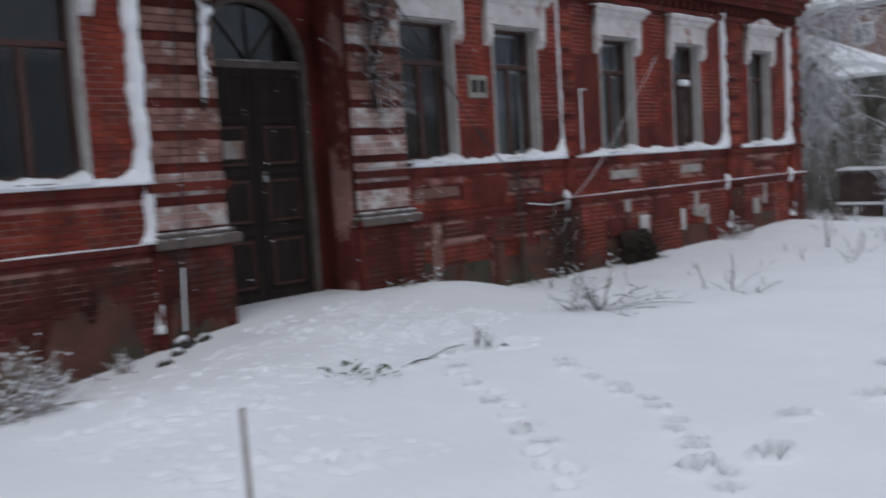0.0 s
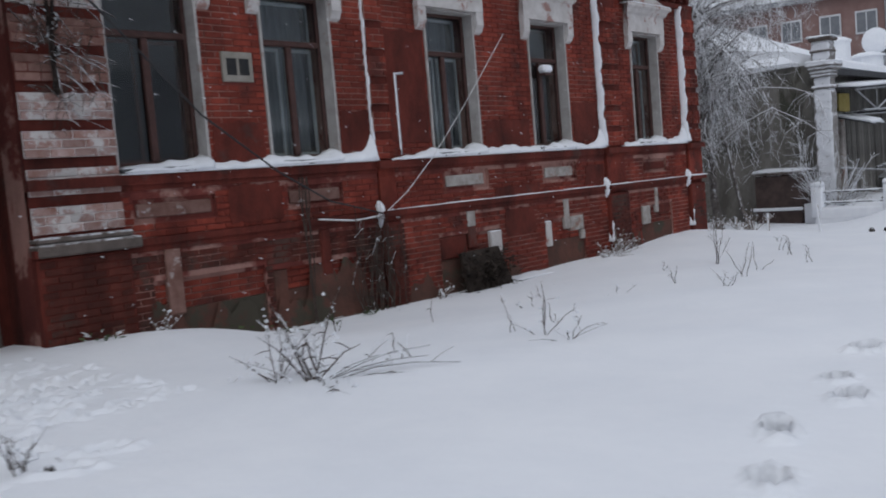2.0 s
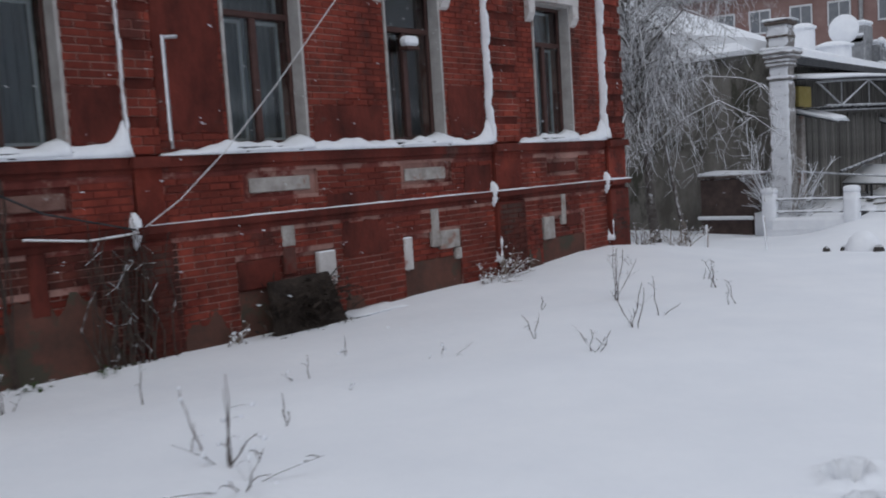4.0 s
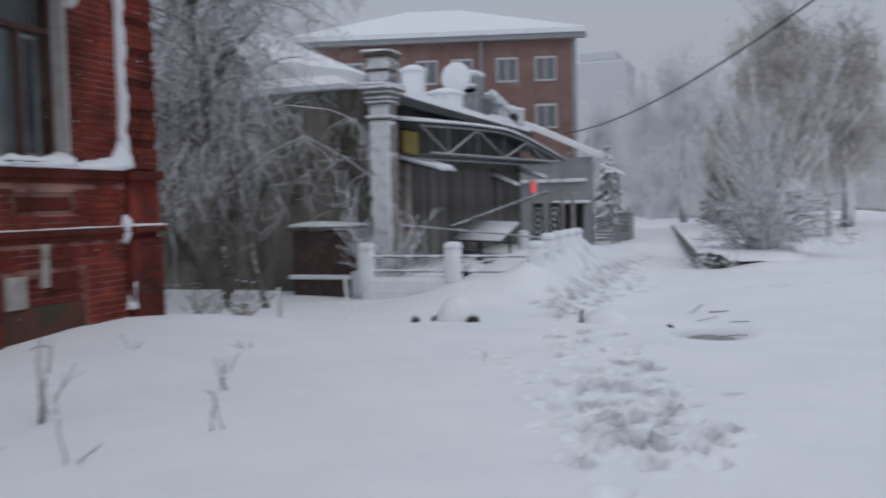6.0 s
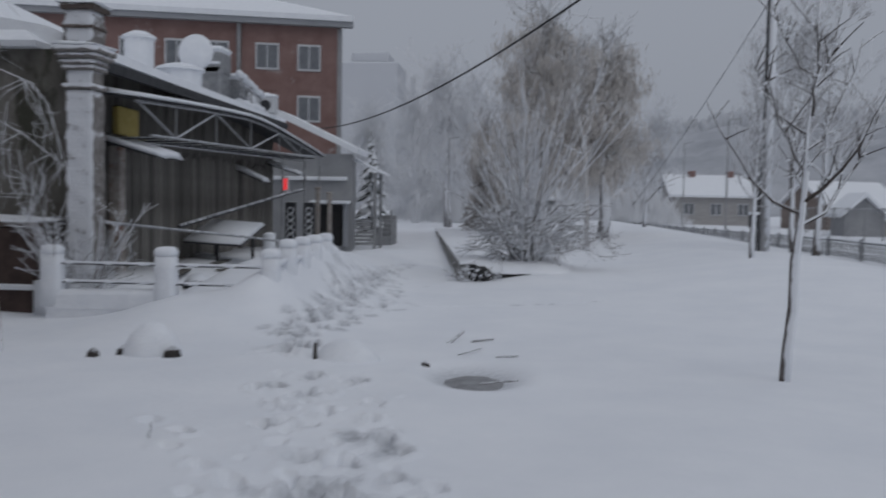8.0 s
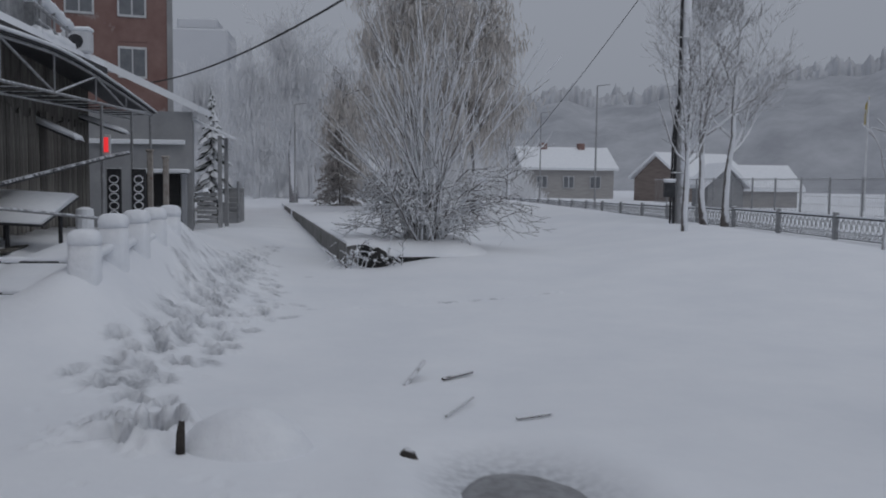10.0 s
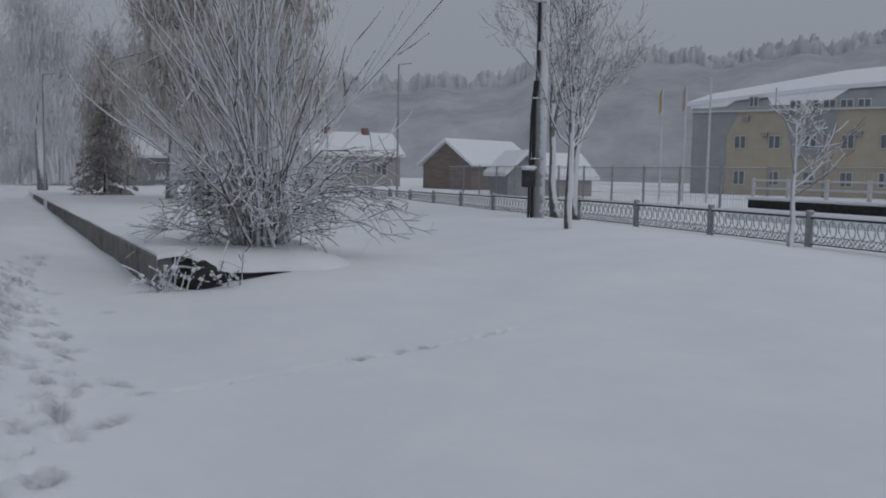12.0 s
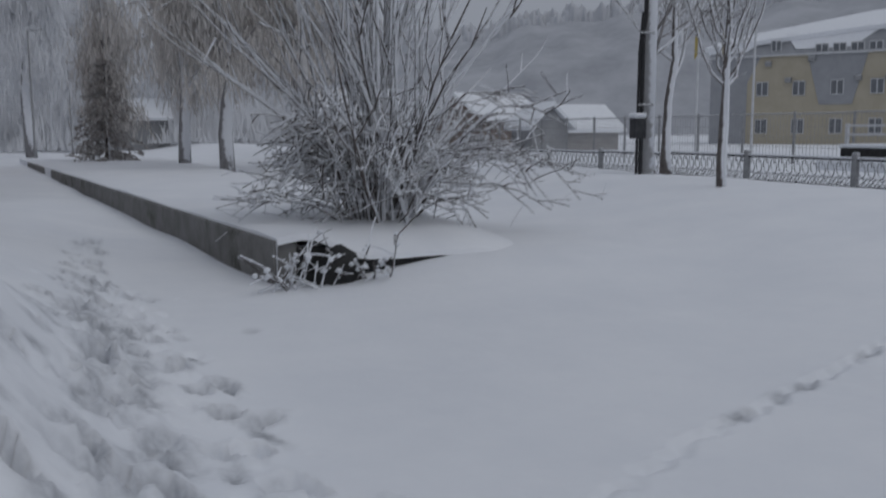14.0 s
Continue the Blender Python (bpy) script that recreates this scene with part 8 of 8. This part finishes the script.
part("snow", Shape().tube([(X0 + 0.145, 1.885, 2.2), (X0 + 0.145, 1.885, 3.27)], 0.013, 6), M_SNOW_FINE, con, "stuck snow")
part("elbow", Shape().tube([(X0 + 0.14, 1.90, 3.25), (X0 + 0.13, 2.06, 3.27)], 0.02, 6), M_STEEL, con)
feeder = thing("window_box", (X0 + 0.05, 5.75, 3.4), "small white snow-topped feeder fixed before a window", "feeder")
part("tray", Shape().cbox(X0 - 0.12, X0 + 0.04, 5.62, 5.86, 3.36, 3.40, 0.008), M_FRAME, feeder)
part("snow", Shape().cbox(X0 - 0.12, X0 + 0.05, 5.61, 5.87, 3.403, 3.54, 0.04), M_SNOW_FINE, feeder)
part("bracket", Shape().tube([(X0 - 0.17, 5.74, 3.36), (X0 - 0.05, 5.74, 3.36)], 0.012, 5), M_IRON, feeder)

# old stones and slabs of the plinth
def stone(y0, y1, z0, z1, d=0.075, m=None, label="pale worn stone block set in the plinth"):
    solid("plinth_stone", Shape().cbox(X0 + 0.001, X0 + d, y0, y1, z0, z1, 0.015), m or M_STONE, label, "stone", "stones of the plinth")


for y0, y1, z0, z1 in ((2.90, 3.78, 1.60, 1.77), (5.42, 6.24, 1.60, 1.77)):
    solid("wall_slab", Shape().cbox(X0 + 0.001, X0 + 0.03, y0, y1, z0, z1, 0.012), M_STONE, "pale stone slab in a sunk brick panel", "slab", "slabs under the windows")
for y0, y1, z0, z1 in ((-2.15, -1.2, 1.57, 1.73), (-0.05, 0.78, 1.58, 1.74)):
    solid("wall_slab", Shape().cbox(X0 + 0.001, X0 + 0.025, y0, y1, z0, z1, 0.012), M_FADED, "flaking red and white painted slab in a sunk panel", "slab", "slabs under the windows")
solid("wall_slab", Shape().cbox(X0 + 0.001, X0 + 0.025, 8.75, 9.55, 1.57, 1.72, 0.012), M_PLASTER_RED, "red painted slab in a sunk brick panel", "slab", "slabs under the windows")
stone(3.27, 3.46, 0.95, 1.2), stone(3.272, 3.458, 0.62, 0.95, 0.07, M_PLASTER_RED, "red painted stone block set in the plinth")
stone(3.78, 4.06, 0.42, 0.84, 0.085, M_WHITE, "whitewashed stone block set in the plinth")
stone(2.62, 3.22, 0.52, 0.85, 0.06, M_PLASTER_RED, "red painted stone block set in the plinth")
stone(5.84, 6.00, 0.67, 1.2), stone(5.27, 5.43, 0.42, 0.86, 0.085, M_WHITE, "whitewashed stone block set in the plinth")
stone(6.003, 6.42, 0.62, 0.88), stone(6.32, 6.45, 0.45, 0.615)
stone(9.02, 9.14, 0.70, 1.2), stone(8.50, 8.80, 0.50, 0.86), stone(9.143, 9.6, 0.66, 0.86, 0.06, M_PLASTER_RED, "red painted stone block set in the plinth")
stone(0.34, 0.52, 0.60, 1.2, 0.075, M_PLASTER_RED, "red painted stone block set in the plinth")
stone(-1.90, -1.70, 0.45, 1.2, 0.085, M_FADED, "faded red and white stone pier in the plinth")
# niche shadow put in as a dark block
stone(-0.43, -0.20, 0.15, 0.77, 0.03, M_DAMP, "dark block standing for the shade in a plinth niche")
for y0, y1 in ((-2.05, -0.55), (-0.44, 0.95), (2.62, 4.05), (5.28, 6.46), (8.46, 9.72)):
    solid("niche_infill", Shape().box(X0 + 0.0005, X0 + 0.02, y0 + 0.004, y1 - 0.004, -0.6, 0.5), M_DAMP, "dark damp render in a bricked-up basement window", "infill", "bricked-up basement windows")
cover = thing("cellar_hatch", (X0 + 0.3, 3.4, -0.1), "dark rotten hatch cover overgrown with dead vine", "hatch")
part("panel", Shape().loft([[(X0 + 0.12, 2.95, 0.58), (X0 + 0.12, 3.84, 0.60), (X0 + 0.17, 3.84, 0.60), (X0 + 0.17, 2.95, 0.58)], [(X0 + 0.36, 2.85, -0.3), (X0 + 0.38, 3.98, -0.3), (X0 + 0.44, 3.98, -0.3), (X0 + 0.42, 2.85, -0.3)]]), M_EARTH, cover)
s = Shape()
for k in range(60):
    o = Vector((X0 + 0.40 - rv.random() * 0.22, rv.uniform(2.8, 4.0), rv.uniform(-0.2, 0.55)))
    grow(s, o, (rv.uniform(0, 0.6), rv.uniform(-1, 1), rv.uniform(-0.8, 0.8)), rv.uniform(0.15, 0.4), 0.011, 1, rv, 0.1, 0.6, 2, 0.003, 4, 0.0)
leafy(s, (X0 + 0.30, 3.4, 0.12), (0.09, 0.62, 0.44), 800, 0.05, rv)
part("vine_mat", s, M_EARTH, cover, "mat of dark dead stems", kind="stuff")
ledge = thing("stone_ledge", (X0 + 0.2, 4.4, 0.0), "flat dark stone ledge at the wall foot with snow", "ledge")
part("slab", Shape().cbox(X0 + 0.052, X0 + 0.42, 3.98, 5.1, -0.35, 0.02, 0.02), M_STONE_DK, ledge)
part("snow", snow_ridge(4.0, 5.0, X0 + 0.06, X0 + 0.42, 0.023, 0.04, 2), M_SNOW_FINE, ledge, "snow", smooth=True)

# small snowy plant and boulder at the corner of the garden wall
cp = thing("dead_shrub", (1.9, 25.2, gz(1.9, 25.2)), "snow-clotted weeds at the corner of the garden wall", "shrub")
s, tp = Shape(), Shape()
for k in range(20):
    x, y = 1.25 + rv.random() * 0.55 + (0.75 if k % 3 == 0 else 0), 25.16 + rv.uniform(-0.12, 0.1)
    grow(s, (x, y, gz(x, y) - 0.05), (rv.uniform(-0.8, 0.5), rv.uniform(-0.5, 0.2), rv.uniform(0.5, 1.2)), rv.uniform(0.25, 0.55), 0.014, 1, rv, 0.1, 0.6, 3, 0.008, 4, 0.0)
    for _ in range(5):
        q = Vector(rv.choice(s.v[-60:])) + Vector((rv.uniform(-0.03, 0.03), rv.uniform(-0.03, 0.03), 0.0))
        r = rv.uniform(0.012, 0.036)
        tp.loft([[(q.x + r * w * math.cos(v), q.y + r * w * 0.8 * math.sin(v), q.z + r * u * 0.9) for v in (0, 1.05, 2.1, 3.14, 4.19, 5.24)] for u, w in ((-0.7, 0.3), (0, 1), (0.6, 0.8), (1.0, 0.2))])
part("stem", s, M_STEM, cp, kind="stuff")
part("snow_tuft", tp, M_SNOW_FINE, cp, "clots of snow", smooth=True, kind="stuff")
z = gz(1.92, 25.3)
solid("boulder", Shape().loft([[(1.90 + 0.21 * q * math.cos(w) * (1 + 0.15 * wobble(w * 2)), 25.30 + 0.13 * q * math.sin(w), z - 0.1 + 0.46 * u) for w in np.linspace(0, 6.2832, 13)[:-1]] for u, q in ((0, 1.0), (0.4, 1.05), (0.8, 0.8), (1, 0.1))]), M_WETSTONE, "dark wet boulder at the garden wall", "boulder", smooth=True)

# frosted shrub at the pillar
ps = thing("bush", (-4.1, 17.6, gz(-4.1, 17.6)), "small frosted bare shrub at the foot of the pillar", "bush")
s, tw = Shape(), Shape()
for k in range(26):
    x, y = -4.2 + rv.gauss(0, 0.15), 17.6 + rv.gauss(0, 0.1)
    d = Vector((rv.uniform(-0.7, 0.7), rv.uniform(-0.6, 0.2), 1)).normalized()
    ln = rv.uniform(0.9, 2.0)
    pts = [Vector((x, y, gz(-4.1, 17.6) - 0.1)) + d * ln * u + Vector((0.08 * wobble(u * 3, k), 0.08 * wobble(u * 3, k + 4), 0)) for u in (0, 0.3, 0.6, 1.0)]
    s.tube(pts, [0.014, 0.012, 0.010, 0.006], 5, cap=False)
    for _ in range(4):
        i = rv.randint(0, 2)
        grow(tw, pts[i].lerp(pts[i + 1], rv.random()), d + Vector((rv.uniform(-1, 1), rv.uniform(-1, 1), rv.uniform(-0.3, 0.5))) * 0.9, ln * rv.uniform(0.2, 0.45), 0.008, 1, rv, 0.03, 0.55, 3, 0.005, 4, 0.05)
part("twig", tw, M_BUSH, ps, "fine frosted side twigs", kind="stuff")
part("stem", s, M_BUSH, ps, "frosted thin stems", kind="stuff")

# ---- bricks of the street front, course by course ----
BL, BH, JT = 0.250, 0.066, 0.012
brick_mesh = Shape().add([(0, 0, 0), (0, BL, 0), (0, BL, BH), (0, 0, BH), (0.012, 0.004, 0.004), (0.012, BL - 0.004, 0.004), (0.012, BL - 0.004, BH - 0.004), (0.012, 0.004, BH - 0.004)],
                         [(4, 5, 6, 7), (0, 1, 5, 4), (1, 2, 6, 5), (2, 3, 7, 6), (3, 0, 4, 7)]).mesh("brick")
brick_mesh.materials.append(M_BRICK)
rest = Shape()
rk = random.Random(2)
picked = 0


def lay(y0, y1, z0, z1, x, holes, near=None):
    """Lay running-bond courses over a face, leaving the holes free."""
    global picked
    z, c = z0 + JT / 2, 0
    while z + BH <= z1 + 0.001:
        spans = [(y0, y1)]
        for a, b, p, q in holes:
            if p < z + BH and z < q:
                spans = [s for l, r in spans for s in ((l, min(r, a)), (max(l, b), r)) if s[1] - s[0] > 0.03]
        for l, r in spans:
            k = math.floor((l - c * 0.131) / (BL + JT))
            while True:
                a = k * (BL + JT) + c * 0.131
                b = a + BL
                k += 1
                if a >= r:
                    break
                a2, b2 = max(a, l + 0.004), min(b, r - 0.004)
                if b2 - a2 < 0.03:
                    continue
                d = rk.uniform(-0.004, 0.003)
                if near and near[0] < a2 and b2 < near[1] and near[2] < z < near[3] and b2 - a2 > BL - 0.002 and picked < 300:
                    o = new("brick", brick_mesh)
                    o.parent = wall_front
                    o.location = (x + d, a2, z)
                    picked += 1
                else:
                    h = 0.012 + d
                    rest.add([(x, a2, z), (x, b2, z), (x, b2, z + BH), (x, a2, z + BH), (x + h, a2 + 0.004, z + 0.004), (x + h, b2 - 0.004, z + 0.004), (x + h, b2 - 0.004, z + BH - 0.004), (x + h, a2 + 0.004, z + BH - 0.004)],
                             [(4, 5, 6, 7), (0, 1, 5, 4), (1, 2, 6, 5), (2, 3, 7, 6), (3, 0, 4, 7)])
        z += BH + JT
        c = 1 - c


for y0, y1, zt in ((PIL_R[1] + 0.03, -0.6, 0.62), (-0.58, 1.44, 0.74), (1.84, 2.6, 0.60), (8.0, 8.44, 0.46), (4.08, 5.26, 0.22), (-10.5, -8.3, 0.70), (-8.28, PIL_L[0] - 0.04, 0.78)):
    dm = snow_ridge(y0, y1, X0 + 0.051, X0 + 0.092, -0.5, 0.5 + zt, y0)
    solid("damp_render", dm, M_DAMP, "dark damp mossy render low on the plinth", "render", "damp patches of the plinth")
for y0, y1, zt in ((*PIL_L, 0.62), (*PIL_R, 0.55)):
    solid("damp_render", snow_ridge(y0 + 0.02, y1 - 0.02, X0 + 0.149, X0 + 0.19, -0.5, 0.5 + zt, y1), M_DAMP, "dark damp mossy render low on the plinth", "render", "damp patches of the plinth")
PIL_HOLES = [(a - 0.005, b + 0.005, -1, 6) for a, b, _ in PROUD]
WIN_HOLES = [(a - 0.005, b + 0.005, WIN_Z[0] - 0.1, WIN_Z[1]) for a, b in WINDOWS] + [(a - 0.17, b + 0.17, 3.95, 4.8) for a, b in WINDOWS] + [(-0.86, -0.42, 3.10, 3.46)]
for a, b in ((Y_A, PORTAL[0]), (PORTAL[1], Y_B)):
    lay(a, b, SILL + 0.002, 4.86, X0, PIL_HOLES + WIN_HOLES, (0.9, 2.7, 2.1, 3.9))
    lay(a, b, BELT + 0.002, SILL - 0.17, X0 + 0.045, PIL_HOLES + PANELS, (1.8, 7.2, 1.36, 1.9))
    lay(a, b, -0.25, BELT - 0.15, X0 + 0.05, PIL_HOLES + NICHES + [(PORTAL[1], 1.9, -1, 6), (Y_A, PORTAL[0], -1, 6)], (4.0, 7.2, -0.1, 1.2))
    lay(a, b, 0.5, 0.9, X0 + 0.002, PIL_HOLES + [(NICHES[i][1], NICHES[i + 1][0], -1, 6) for i in range(4)] + [(Y_A, NICHES[0][0], -1, 6), (NICHES[-1][1], Y_B, -1, 6)] + [(a2, b2, 0.86, 6) for a2, b2, _, _ in NICHES])
joined = part("brick_courses", rest, M_BRICK, wall_front, "red painted bricks laid in running bond")
joined["kind"] = "stuff"
rest = Shape()
for a, b in ((Y_A, PORTAL[0]), (PORTAL[1], 1.9)):
    lay(a, b, -0.25, BELT - 0.15, X0 + 0.05, PIL_HOLES + NICHES)
for a, b in (PIL_L, PIL_R):
    lay(a, b, -0.25, 1.25, X0 + 0.148, [])
for a, b in (PIL_1, PIL_2, PIL_3):
    lay(a, b, -0.25, BELT - 0.16, X0 + (0.108 if b < 2 else 0.138), [])
joined = part("brick_courses", rest, M_BRICK_OLD, wall_front, "dirty weathered bricks of the plinth")
joined["kind"] = "stuff"


# smooth red repairs painted over the bricks
def repair(y0, y1, z0, z1, x, seed):
    n = 14
    edge = [(y0 + (y1 - y0) * k / n, z0) for k in range(n)] + [(y1, z0 + (z1 - z0) * k / n) for k in range(n)] + \
           [(y1 - (y1 - y0) * k / n, z1) for k in range(n)] + [(y0, z1 - (z1 - z0) * k / n) for k in range(n)]
    ring = [(a + 0.025 * wobble(a * 9 + b * 5, seed), b + 0.03 * wobble(a * 7 - b * 8, seed + 3)) for a, b in edge]
    s = Shape().loft([[(x, a, b) for a, b in ring], [(x + 0.004, a, b) for a, b in ring], [(x + 0.006, (a - y0) * 0.94 + y0 + 0.03 * (y1 - y0), (b - z0) * 0.94 + z0 + 0.03 * (z1 - z0)) for a, b in ring]])
    solid("wall_repair", s, M_PLASTER_RED, "smooth red render patch painted over the bricks", "render", "render repairs on the front", kind="structure")


for y0, y1, z0, z1, x, sd in ((-1.08, -0.34, 2.09, 2.62, X0 + 0.013, 1), (0.92, 1.44, 2.2, 2.75, X0 + 0.013, 2), (1.84, 2.64, 2.3, 3.9, X0 + 0.013, 3), (3.92, 5.1, 2.16, 2.60, X0 + 0.013, 4), (6.4, 7.2, 2.2, 2.9, X0 + 0.013, 5),
                              (-0.98, -0.2, 1.40, 1.86, X0 + 0.058, 6), (4.0, 5.2, 1.37, 1.52, X0 + 0.058, 7), (4.2, 5.0, 0.72, 1.15, X0 + 0.063, 8), (6.6, 7.2, 1.4, 1.75, X0 + 0.058, 9)):
    repair(y0, y1, z0, z1, x, sd)

# falling snowflakes before the house front
flakes = Shape()
rf = random.Random(12)
for _ in range(520):
    c = Vector((rf.uniform(-4.3, -0.6), rf.uniform(-7.5, 8.0), rf.uniform(0.6, 5.0)))
    d = Vector((-0.25, 0.9, -0.35)) * rf.uniform(0.006, 0.022)
    r = rf.uniform(0.003, 0.0055)
    flakes.loft([[tuple(c + d * u + Vector((r * q * math.cos(v), 0, r * q * math.sin(v)))) for v in (0, 1.57, 3.14, 4.71)] for u, q in ((-1, 0.3), (0, 1), (1, 0.3))])
solid("falling_snow", flakes, M_SNOW_FINE, "snowflakes falling before the house front", "snow", kind="stuff")
